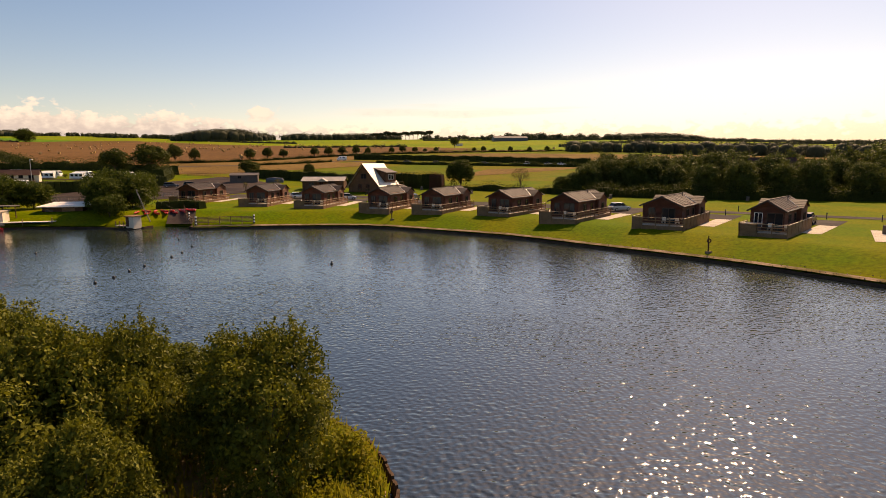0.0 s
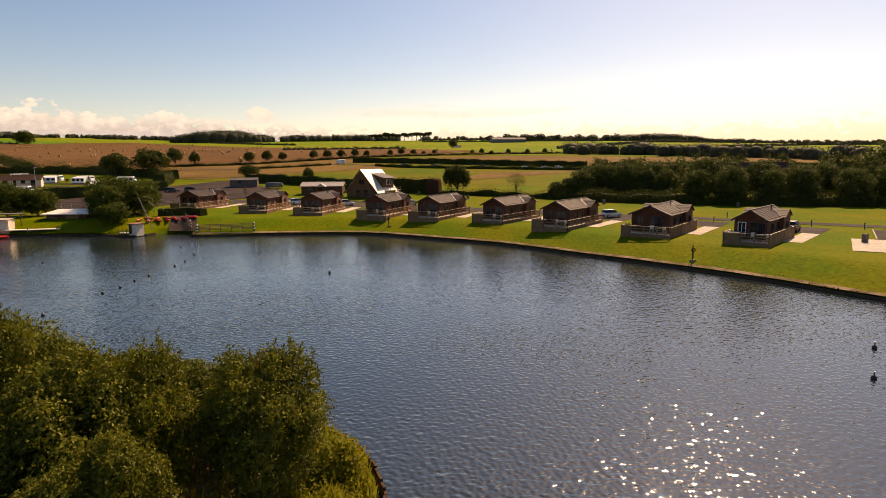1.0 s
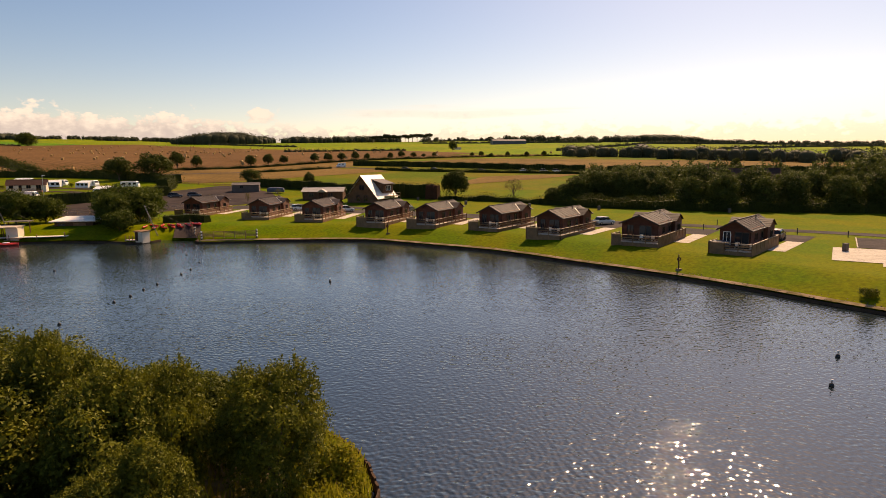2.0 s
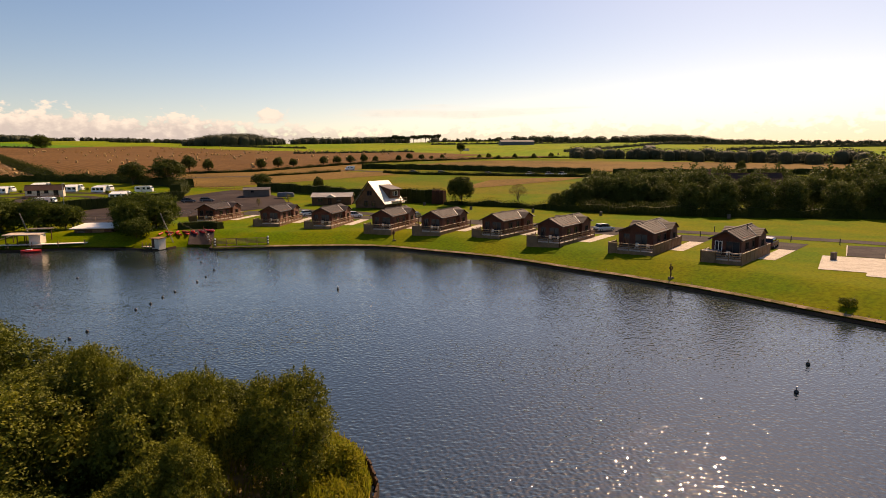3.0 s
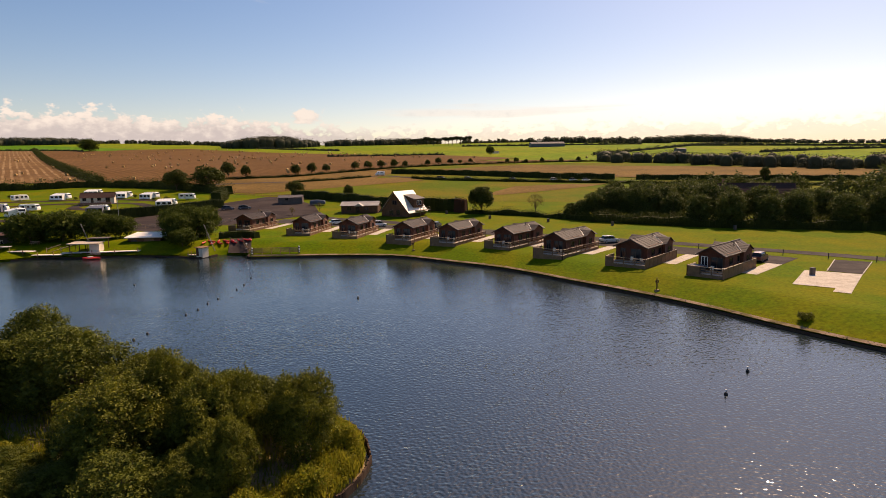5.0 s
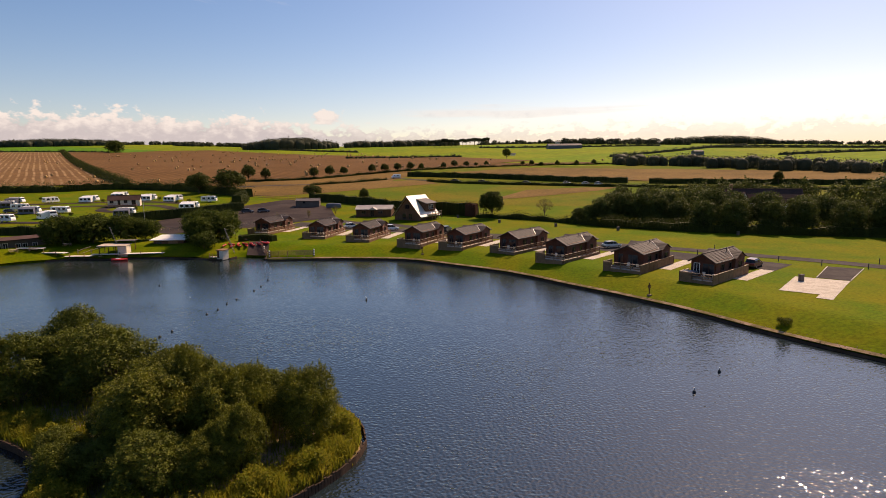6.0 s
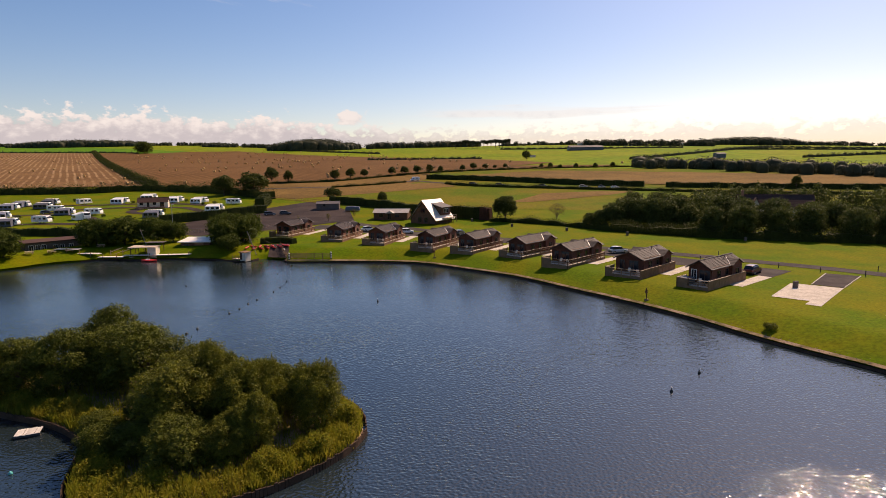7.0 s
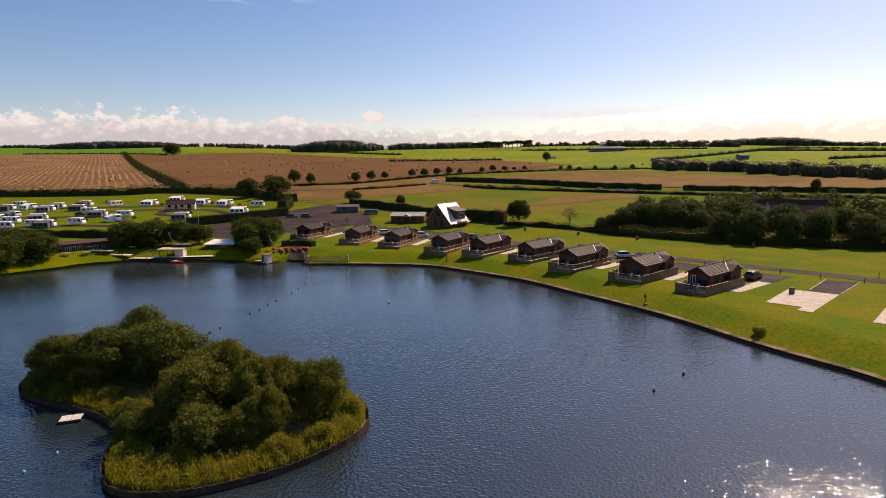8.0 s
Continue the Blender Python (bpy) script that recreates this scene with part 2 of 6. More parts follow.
MAT = {}
MAT["lawn"] = patch_mat("mown_lawn", (0.066, 0.112, 0.0015), (0.132, 0.126, 0.003), 0.09, fine=2.2, lo=0.38, hi=0.66)
MAT["pasture"] = patch_mat("rough_pasture", (0.07, 0.105, 0.003), (0.13, 0.11, 0.008), 0.03, fine=1.5)
MAT["stubble"] = patch_mat("stubble_field", (0.128, 0.066, 0.025), (0.1, 0.05, 0.018), 0.012, fine=0.6, stripes=((0.19, 0.112, 0.05), 5.5, 0.55), turn=-45)
MAT["stubble_pale"] = patch_mat("pale_stubble_field", (0.165, 0.094, 0.04), (0.13, 0.07, 0.03), 0.02, fine=0.6, stripes=((0.34, 0.225, 0.12), 5.0, 0.75), turn=-42)
MAT["wheat"] = patch_mat("dry_grass_field", (0.165, 0.1, 0.032), (0.12, 0.074, 0.024), 0.03, fine=0.8)
MAT["green_field"] = patch_mat("green_field", (0.105, 0.17, 0.004), (0.16, 0.185, 0.008), 0.008, fine=0.12, bump=0.08)
MAT["deep_green"] = patch_mat("deep_green_field", (0.06, 0.16, 0.008), (0.085, 0.18, 0.01), 0.01, fine=0.12, bump=0.08)
MAT["asphalt"] = patch_mat("worn_asphalt", (0.052, 0.045, 0.044), (0.075, 0.064, 0.06), 0.25, fine=9, bump=0.3, dist=0.01)
MAT["gravel"] = patch_mat("car_park_gravel", (0.037, 0.029, 0.028), (0.056, 0.043, 0.04), 0.12, fine=5)
MAT["concrete"] = patch_mat("pale_concrete", (0.5, 0.45, 0.385), (0.4, 0.36, 0.305), 0.8, fine=6, bump=0.2, dist=0.005)
MAT["bank"] = patch_mat("worn_bank_soil", (0.3, 0.21, 0.14), (0.15, 0.115, 0.05), 0.5, fine=4)
MAT["edging"] = mat("dark_timber_edging", (0.065, 0.042, 0.03), 0.95, 0.45, 0.8, 9, spec=0.08)
MAT["water"] = water_mat()
MAT["log"] = mat("stained_log_wall", (0.15, 0.05, 0.029), 0.65, 0.3, 0.9, 11, spec=0.25, random_tint=0.12)
MAT["roof"] = mat("dark_roof_tile", (0.025, 0.018, 0.021), 0.7, 0.3, 0.7, 8, spec=0.2, random_tint=0.08)
MAT["rib"] = mat("roof_rib", (0.034, 0.025, 0.028), 0.7, 0.2, 1, 8, spec=0.2)
MAT["trim"] = mat("dark_trim", (0.07, 0.04, 0.028), 0.6, 0.2, 2, 14)
MAT["flash"] = mat("lead_flashing", (0.45, 0.43, 0.42), 0.45, 0.15, 2, 10, metal=0.3)
MAT["deck"] = mat("weathered_deck_board", (0.46, 0.37, 0.29), 0.7, 0.25, 1.2, 12, island=0.15)
MAT["rail"] = mat("weathered_rail_timber", (0.25, 0.14, 0.08), 0.8, 0.3, 1.4, 12, spec=0.2)
MAT["rail_pale"] = mat("pale_rail_timber", (0.42, 0.3, 0.2), 0.7, 0.25, 1.4, 12)
MAT["skirt"] = mat("brown_fence_board", (0.22, 0.128, 0.076), 0.85, 0.3, 1.1, 10, spec=0.15, island=0.2)
MAT["white"] = mat("white_plastic", (0.8, 0.79, 0.76), 0.35, 0.06, 2, 9, bump=0.05)
MAT["cream"] = mat("cream_panel", (0.66, 0.58, 0.47), 0.6, 0.12, 1, 9, bump=0.1)
MAT["grey_wall"] = mat("grey_sheet_wall", (0.13, 0.1, 0.088), 0.75, 0.2, 0.8, 8, spec=0.15)
MAT["grey_roof"] = mat("grey_felt_roof", (0.12, 0.105, 0.105), 0.75, 0.2, 0.8, 8, spec=0.2)
MAT["white_roof"] = mat("white_membrane_roof", (0.75, 0.7, 0.64), 0.5, 0.12, 0.5, 6)
MAT["metal_roof"] = mat("pale_metal_roof", (0.66, 0.63, 0.57), 0.38, 0.08, 0.6, 7, metal=0.15, bump=0.1)
MAT["timber"] = mat("brown_timber", (0.1, 0.048, 0.028), 0.75, 0.3, 1, 12, spec=0.2)
MAT["bark"] = mat("bark", (0.09, 0.065, 0.045), 0.9, 0.35, 2, 12, bump=0.8)
MAT["tyre"] = mat("black_tyre", (0.02, 0.02, 0.021), 0.85, 0.2, 4, 20)
MAT["rim"] = mat("alloy_rim", (0.5, 0.5, 0.52), 0.35, 0.1, 4, 20, metal=0.8, bump=0)
MAT["dark_metal"] = mat("dark_metal", (0.035, 0.035, 0.037), 0.5, 0.2, 3, 15)
MAT["steel"] = mat("galvanised_steel", (0.42, 0.42, 0.42), 0.45, 0.15, 3, 15, metal=0.7)
MAT["mast"] = mat("dull_mast_steel", (0.2, 0.19, 0.18), 0.6, 0.15, 3, 15, metal=0.4)
MAT["raft"] = mat("bleached_raft_plank", (0.5, 0.47, 0.43), 0.8, 0.25, 2, 9, random_tint=0.15)
MAT["red"] = mat("red_plastic_hull", (0.55, 0.035, 0.03), 0.4, 0.12, 2, 9, bump=0.05)
MAT["straw"] = mat("baled_straw", (0.44, 0.28, 0.12), 0.9, 0.3, 1.5, 9, bump=0.8, spec=0.1, random_tint=0.2)
MAT["blue_sheet"] = mat("blue_grey_sheet", (0.07, 0.09, 0.12), 0.6, 0.2, 0.8, 6)
MAT["slate"] = mat("brown_tile_roof", (0.075, 0.04, 0.033), 0.9, 0.25, 0.4, 5, spec=0.15)
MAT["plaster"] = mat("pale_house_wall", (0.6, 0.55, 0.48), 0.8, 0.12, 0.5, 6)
MAT["awning"] = mat("grey_awning_fabric", (0.11, 0.12, 0.16), 0.8, 0.25, 1.2, 8, random_tint=0.5)
MAT["brick"] = mat("red_brown_brick", (0.27, 0.13, 0.09), 0.8, 0.2, 0.8, 7)
MAT["reed"] = leaf_mat("reed_blades", (0.11, 0.155, 0.01), (0.3, 0.24, 0.03), 0.5, 0.5)
MAT["willow"] = leaf_mat("willow_leaves", (0.032, 0.046, 0.006), (0.2, 0.2, 0.022), 0.3, 0.45, 0.15)
MAT["oak"] = leaf_mat("broad_leaves", (0.03, 0.046, 0.009), (0.075, 0.09, 0.018), 0.35, 0.2)
MAT["dark_leaf"] = leaf_mat("dark_leaves", (0.026, 0.043, 0.011), (0.12, 0.14, 0.034), 0.28, 0.12)
MAT["hedge"] = leaf_mat("hedge_leaves", (0.022, 0.034, 0.007), (0.058, 0.07, 0.013), 0.35, 0.3)
MAT["bare"] = leaf_mat("thin_autumn_leaves", (0.09, 0.08, 0.03), (0.16, 0.13, 0.05), 0.4, 0.5)
MAT["far_wood"] = leaf_mat("distant_leaves", (0.036, 0.045, 0.027), (0.07, 0.078, 0.044), 0.25, 0.03)
MAT["red_leaf"] = leaf_mat("copper_leaves", (0.07, 0.03, 0.02), (0.12, 0.05, 0.03), 0.3, 0.3)


MAT["alder"] = leaf_mat("alder_leaves", (0.026, 0.042, 0.006), (0.15, 0.165, 0.02), 0.3, 0.45, 0.15)
MAT["shore"] = leaf_mat("shore_tree_leaves", (0.026, 0.045, 0.007), (0.085, 0.11, 0.016), 0.38, 0.3)
MAT["teal"] = mat("turquoise_plastic", (0.05, 0.4, 0.4), 0.4, 0.1, 3, 9, bump=0)
MAT["cedar"] = mat("cedar_boarding", (0.18, 0.088, 0.05), 0.75, 0.3, 1, 12, spec=0.2)
MAT["stone"] = mat("bank_stone", (0.17, 0.125, 0.09), 0.95, 0.3, 2, 12, spec=0.05, island=0.4)
MAT["bleached"] = mat("bleached_planking", (0.66, 0.6, 0.51), 0.75, 0.2, 1.2, 12)
MAT["pale_roof"] = mat("pale_grey_roof", (0.34, 0.31, 0.285), 0.55, 0.15, 0.6, 7)


def glass_mat():
    m = bpy.data.materials.new("window_glass")
    m.use_nodes = True
    b = m.node_tree.nodes["Principled BSDF"]
    b.inputs["Base Color"].default_value = (0.012, 0.014, 0.018, 1)
    b.inputs["Roughness"].default_value = 0.05
    b.inputs["IOR"].default_value = 1.5
    return m


MAT["glass"] = glass_mat()


def paint(name, color):
    m = mat(name, color, 0.3, 0.05, 2, 12, bump=0.0, spec=0.6)
    m.node_tree.nodes["Principled BSDF"].inputs["Coat Weight"].default_value = 0.6
    return m


MAT["car_white"] = paint("white_car_paint", (0.75, 0.75, 0.74))
MAT["car_silver"] = paint("silver_car_paint", (0.42, 0.45, 0.48))
MAT["car_red"] = paint("dark_red_car_paint", (0.11, 0.008, 0.022))
MAT["car_dark"] = paint("dark_blue_car_paint", (0.025, 0.03, 0.045))
MAT["lamp_red"] = mat("red_lamp_lens", (0.35, 0.02, 0.02), 0.25, 0.05, 3, 9, bump=0)
MAT["lamp_clear"] = mat("clear_lamp_lens", (0.6, 0.6, 0.6), 0.2, 0.05, 3, 9, bump=0)

# ---- mesh helpers ----


class Form:
    """Collects the corners and faces of one part."""

    def __init__(self):
        self.v, self.f = [], []

    def add(self, verts, faces):
        n = len(self.v)
        self.v += [tuple(p) for p in verts]
        self.f += [tuple(i + n for i in q) for q in faces]
        return self

    def box(self, x, y, z, sx, sy, sz, rz=0.0, rx=0.0, ry=0.0, taper=1.0):
        """A box with its centre at x, y, z."""
        m = pose(x, y, z, rx, ry, rz)
        c = []
        for k in (-0.5, 0.5):
            s = taper if k > 0 else 1.0
            c += [m @ Vector((a * sx * s, b * sy * s, k * sz)) for a, b in ((-.5, -.5), (.5, -.5), (.5, .5), (-.5, .5))]
        return self.add(c, [(3, 2, 1, 0), (4, 5, 6, 7), (0, 1, 5, 4), (1, 2, 6, 5), (2, 3, 7, 6), (3, 0, 4, 7)])

    def tube(self, points, radii, n=8):
        """A tapered round bar through the points."""
        pts = [Vector(p) for p in points]
        rings = []
        for i, p in enumerate(pts):
            d = (pts[min(i + 1, len(pts) - 1)] - pts[max(i - 1, 0)]).normalized()
            q = d.to_track_quat("Z", "Y")
            r = radii[i] if hasattr(radii, "__len__") else radii
            rings.append([p + q @ Vector((math.cos(2 * math.pi * k / n) * r, math.sin(2 * math.pi * k / n) * r, 0)) for k in range(n)])
        verts = [v for r in rings for v in r]
        faces = [tuple(range(n - 1, -1, -1)), tuple(range((len(pts) - 1) * n, len(pts) * n))]
        for i in range(len(pts) - 1):
            for k in range(n):
                a, b = i * n + k, i * n + (k + 1) % n
                faces.append((a, b, b + n, a + n))
        return self.add(verts, faces)

    def loft(self, sections):
        """A closed skin through sections that have the same number of corners."""
        n = len(sections[0])
        verts = [p for s in sections for p in s]
        faces = [tuple(range(n - 1, -1, -1)), tuple(range((len(sections) - 1) * n, len(sections) * n))]
        for i in range(len(sections) - 1):
            for k in range(n):
                a, b = i * n + k, i * n + (k + 1) % n
                faces.append((a, b, b + n, a + n))
        return self.add(verts, faces)

    def mesh(self, name, material, smooth=False, weld=False):
        me = bpy.data.meshes.new(name)
        verts, faces = self.v, self.f
        if weld:                             # corners that meet become one
            seen, index, verts = {}, [], []
            for p in self.v:
                k = tuple(round(c, 3) for c in p)
                if k not in seen:
                    seen[k] = len(verts)
                    verts.append(p)
                index.append(seen[k])
            faces = []
            for q in self.f:
                w = []
                for i in q:
                    if index[i] not in w:
                        w.append(index[i])
                if len(w) > 2:
                    faces.append(tuple(w))
        me.from_pydata(verts, [], faces)
        me.materials.append(material)
        if smooth:
            me.polygons.foreach_set("use_smooth", [True] * len(me.polygons))
        me.update()
        return me


def part(name, form, material, parent, label="", smooth=False, at=None, weld=False, kind=""):
    """Links a form as one mesh object under a thing or a part."""
    ob = new(name, form.mesh(name, material, smooth, weld) if isinstance(form, Form) else form)
    ob.parent = parent
    if kind:
        tagged(ob, kind=kind)
    if at is not None:
        ob.matrix_basis = at
    if label:
        tagged(ob, label)
    return ob


def thing(name, label, category, group="", kind="", m=None):
    ob = tagged(new(name), label, category, group, kind)
    ob.empty_display_size = 0.3
    if m is not None:
        ob.matrix_basis = m
    return ob


def solid(name, form, material, label, category="", group="", kind="", smooth=False, m=None):
    """A thing of one mesh."""
    ob = tagged(new(name, form.mesh(name, material, smooth)), label, category, group, kind)
    if m is not None:
        ob.matrix_basis = m
    return ob

# ---- the lie of the land ----
LAKE = [(48.4, 37.1), (46.1, 40.5), (41.9, 45.3), (37.1, 51.5), (31.4, 59.8), (24.0, 68.5), (18.6, 74.0), (14.7, 78.0), (9.1, 83.9), (3.1, 88.8),
        (-3.4, 92.8), (-10.5, 97.3), (-15.0, 99.5), (-19.3, 100.4), (-27.7, 100.4), (-37.1, 99.6), (-46.5, 98.6), (-48.6, 102.6), (-53.4, 103.0),
        (-55.6, 102.2), (-57.2, 98.0), (-63.0, 99.6), (-69.2, 100.0), (-75.5, 99.6), (-81.0, 98.5), (-84.0, 97.2), (-91.7, 97.2), (-96.4, 93.5),
        (-100.9, 89.4), (-103.2, 83.5), (-106.0, 78.7), (-108.7, 74.1), (-113, 62), (-122, 35), (-130, 0), (-128, -50), (-90, -100), (-20, -120),
        (40, -105), (62, -60), (60, -10), (53, 26)]
ISLE = [(-2.5, 17.6), (-2.6, 14.9), (-3.9, 11.6), (-6.2, 8.1), (-8.4, 6.0), (-10.8, 4.2), (-14.5, 2.8), (-17.8, 3.2), (-20.4, 5.6), (-22.2, 8.5), (-24.5, 11.8),
        (-27.7, 13.7), (-31.4, 14.9), (-34.5, 15.4), (-38.0, 16.2), (-41.1, 17.4), (-43.6, 20.2), (-43.8, 24.0), (-41.0, 28.5), (-35.0, 31.5), (-26.0, 31.0), (-16.0, 28.5),
        (-8.0, 24.5), (-4.0, 21.0)]
RISE_Y = [-400, 100, 140, 180, 230, 300, 350, 400, 600, 1000, 1400, 1800, 4000]
RISE_Z = [2.25, 2.3, 2.75, 4.25, 6.5, 10.5, 13, 16, 26, 45, 62, 66, 66]


def shore_distance(px, py, poly):
    """Signed distance to a closed line: positive inside."""
    px, py = np.asarray(px, float), np.asarray(py, float)
    best = np.full(px.shape, 1e18)
    inside = np.zeros(px.shape, bool)
    for (ax, ay), (bx, by) in zip(poly, poly[1:] + poly[:1]):
        dx, dy = bx - ax, by - ay
        k = np.clip(((px - ax) * dx + (py - ay) * dy) / (dx * dx + dy * dy), 0, 1)
        best = np.minimum(best, (px - ax - k * dx) ** 2 + (py - ay - k * dy) ** 2)
        if ay != by:
            inside ^= ((ay > py) != (by > py)) & (px < (bx - ax) * (py - ay) / (by - ay) + ax)
    return np.sqrt(best) * np.where(inside, 1, -1)


def land(px, py):
    """The height of the dry land."""
    px, py = np.asarray(px, float), np.asarray(py, float)
    z = np.interp(py, RISE_Y, RISE_Z)
    far = np.clip((py - 250) / 400, 0, 1)
    z = z + far * (2.2 * np.sin(px / 170 + 0.6) + 1.6 * np.sin(py / 120 + px / 260))
    z = z + np.clip((py - 900) / 500, 0, 1) * 3.0 * np.sin(px / 300 + 1.0)
    z = z - np.clip((py - 350) / 1000, 0, 1) * 0.014 * np.clip(px, -1500, 1500)
    d = np.maximum(-shore_distance(px, py, LAKE), 0)
    return np.minimum(z, 0.42 + 0.28 * d)


def height(px, py):
    return float(land(px, py))


def spaced(lo, hi, a, b, fine, coarse):
    """Stations that are fine between a and b and widen away from there."""
    s, out = fine, [a]
    x = a
    while x < b:
        x += fine
        out.append(x)
    step = fine
    while x < hi:
        step = min(step * 1.12, coarse)
        x += step
        out.append(x)
    x, step, left = a, fine, []
    while x > lo:
        step = min(step * 1.12, coarse)
        x -= step
        left.append(x)
    return left[::-1] + out


def grid_mesh(name, xs, ys, heights, material):
    nx, ny = len(xs), len(ys)
    gx, gy = np.meshgrid(xs, ys)
    co = np.stack([gx.ravel(), gy.ravel(), heights(gx.ravel(), gy.ravel())], 1)
    i = np.arange(nx * ny).reshape(ny, nx)
    quads = np.stack([i[:-1, :-1].ravel(), i[:-1, 1:].ravel(), i[1:, 1:].ravel(), i[1:, :-1].ravel()], 1)
    me = quads_mesh(name, co, quads, material)
    me.polygons.foreach_set("use_smooth", np.ones(len(quads), bool))
    return me


def quads_mesh(name, co, quads, material):
    me = bpy.data.meshes.new(name)
    n = len(quads)
    me.vertices.add(len(co))
    me.vertices.foreach_set("co", np.asarray(co, np.float32).ravel())
    me.loops.add(4 * n)
    me.loops.foreach_set("vertex_index", np.asarray(quads, np.int32).ravel())
    me.polygons.add(n)
    me.polygons.foreach_set("loop_start", np.arange(0, 4 * n, 4, dtype=np.int32))
    me.materials.append(material)
    me.update(calc_edges=True)
    me.validate()
    return me


def ground_height(px, py):
    z = land(px, py)
    d = shore_distance(px, py, LAKE)
    k = np.clip((d + 0.75) / 1.0, 0, 1)
    return z * (1 - k) - 1.2 * k


ground = tagged(new("ground", grid_mesh("ground", spaced(-3400, 3400, -118, 72, 1.25, 60), spaced(-900, 4200, -20, 112, 1.25, 45), ground_height, MAT["lawn"])),
                "mown grass lawn sloping to the lake and rising land beyond", "ground", kind="structure")


def drape(name, poly, step, lift, material, label, category, kind="structure"):
    """A convex patch laid on the land."""
    xs, ys = [p[0] for p in poly], [p[1] for p in poly]
    bm = bmesh.new()
    nx, ny = max(1, int((max(xs) - min(xs)) / step)), max(1, int((max(ys) - min(ys)) / step))
    rows = [[bm.verts.new((min(xs) + (max(xs) - min(xs)) * i / nx, min(ys) + (max(ys) - min(ys)) * j / ny, 0)) for i in range(nx + 1)] for j in range(ny + 1)]
    for j in range(ny):
        for i in range(nx):
            bm.faces.new((rows[j][i], rows[j][i + 1], rows[j + 1][i + 1], rows[j + 1][i]))
    area = sum(a[0] * b[1] - b[0] * a[1] for a, b in zip(poly, poly[1:] + poly[:1]))
    for a, b in zip(poly, poly[1:] + poly[:1]):
        nrm = Vector((b[1] - a[1], a[0] - b[0], 0)) * (1 if area > 0 else -1)
        bmesh.ops.bisect_plane(bm, geom=bm.verts[:] + bm.edges[:] + bm.faces[:], plane_co=(*a, 0), plane_no=nrm, clear_outer=True)
    vs = bm.verts[:]
    for v, z in zip(vs, land([v.co.x for v in vs], [v.co.y for v in vs])):
        v.co.z = z + lift
    me = bpy.data.meshes.new(name)
    bm.to_mesh(me)
    bm.free()
    me.materials.append(material)
    return tagged(new(name, me), label, category, kind=kind)


def smooth_line(points, step):
    """Even stations along a soft line through the points."""
    pts = [Vector((*p[:2], 0)) for p in points]
    out = []
    for i in range(len(pts) - 1):
        p0, p1, p2, p3 = pts[max(i - 1, 0)], pts[i], pts[i + 1], pts[min(i + 2, len(pts) - 1)]
        n = max(2, int((p2 - p1).length / step))
        for k in range(n):
            t = k / n
            out.append(0.5 * ((2 * p1) + (p2 - p0) * t + (2 * p0 - 5 * p1 + 4 * p2 - p3) * t * t + (3 * p1 - p0 - 3 * p2 + p3) * t ** 3))
    return out + [pts[-1]]


def ribbon(name, points, width, lift, material, label, category, step=3.0, kind="structure", aside=0.0):
    """A strip of road or path on the land."""
    line = smooth_line(points, step)
    verts, faces = [], []
    for i, p in enumerate(line):
        d = (line[min(i + 1, len(line) - 1)] - line[max(i - 1, 0)]).normalized()
        s = Vector((-d.y, d.x, 0))
        for k in (-0.5, -0.17, 0.17, 0.5):
            q = p + s * (width * k + aside)
            verts.append((q.x, q.y, 0))
    z = land([v[0] for v in verts], [v[1] for v in verts])
    verts = [(v[0], v[1], h + lift) for v, h in zip(verts, z)]
    for i in range(len(line) - 1):
        for k in range(3):
            a = i * 4 + k
            faces.append((a, a + 1, a + 5, a + 4))
    return solid(name, Form().add(verts, faces), material, label, category, kind=kind)


# the lake and its edges
water = tagged(new("water", grid_mesh("water", np.linspace(-135, 68, 12), np.linspace(-125, 106, 12), lambda a, b: np.zeros(len(a)), MAT["water"])),
               "rippled blue lake water glittering in low sun", "water", kind="structure")


def edging(poly, lo, hi, top, name, label):
    """The upright timber edge along a stretch of shore, with a cap board."""
    pts = poly[lo:hi + 1]
    line = smooth_line(pts, 1.5)
    form = Form()
    for a, b in zip(line, line[1:]):
        m, d = (a + b) / 2, b - a
        form.box(m.x, m.y, top / 2 - 0.3, d.length + 0.02, 0.14, top + 0.6 + random.uniform(-0.04, 0.04), math.degrees(math.atan2(d.y, d.x)))
    return solid(name, form, MAT["edging"], label, "edging", kind="structure")


edging(LAKE, 0, 17, 0.3, "lake_edging", "dark wet timber boards edging the lake bank")
edging(LAKE, 19, 27, 0.28, "lake_edging", "dark timber boards edging the jetty side shore")
# a strip of worn soil along the bank
ribbon("bank_path", LAKE[:17], 0.6, 0.04, MAT["bank"], "worn bare soil and pebbles along the lake bank", "bank", 1.5, aside=-0.32)
ribbon("bank_grass", LAKE[:16], 1.9, 0.03, MAT["lawn"], "grass verge along the lake bank", "bank", 1.5, aside=-1.5)
ribbon("bank_grass", LAKE[21:32], 2.2, 0.035, MAT["lawn"], "grass verge along the jetty shore", "bank", 1.5, aside=-1.15)

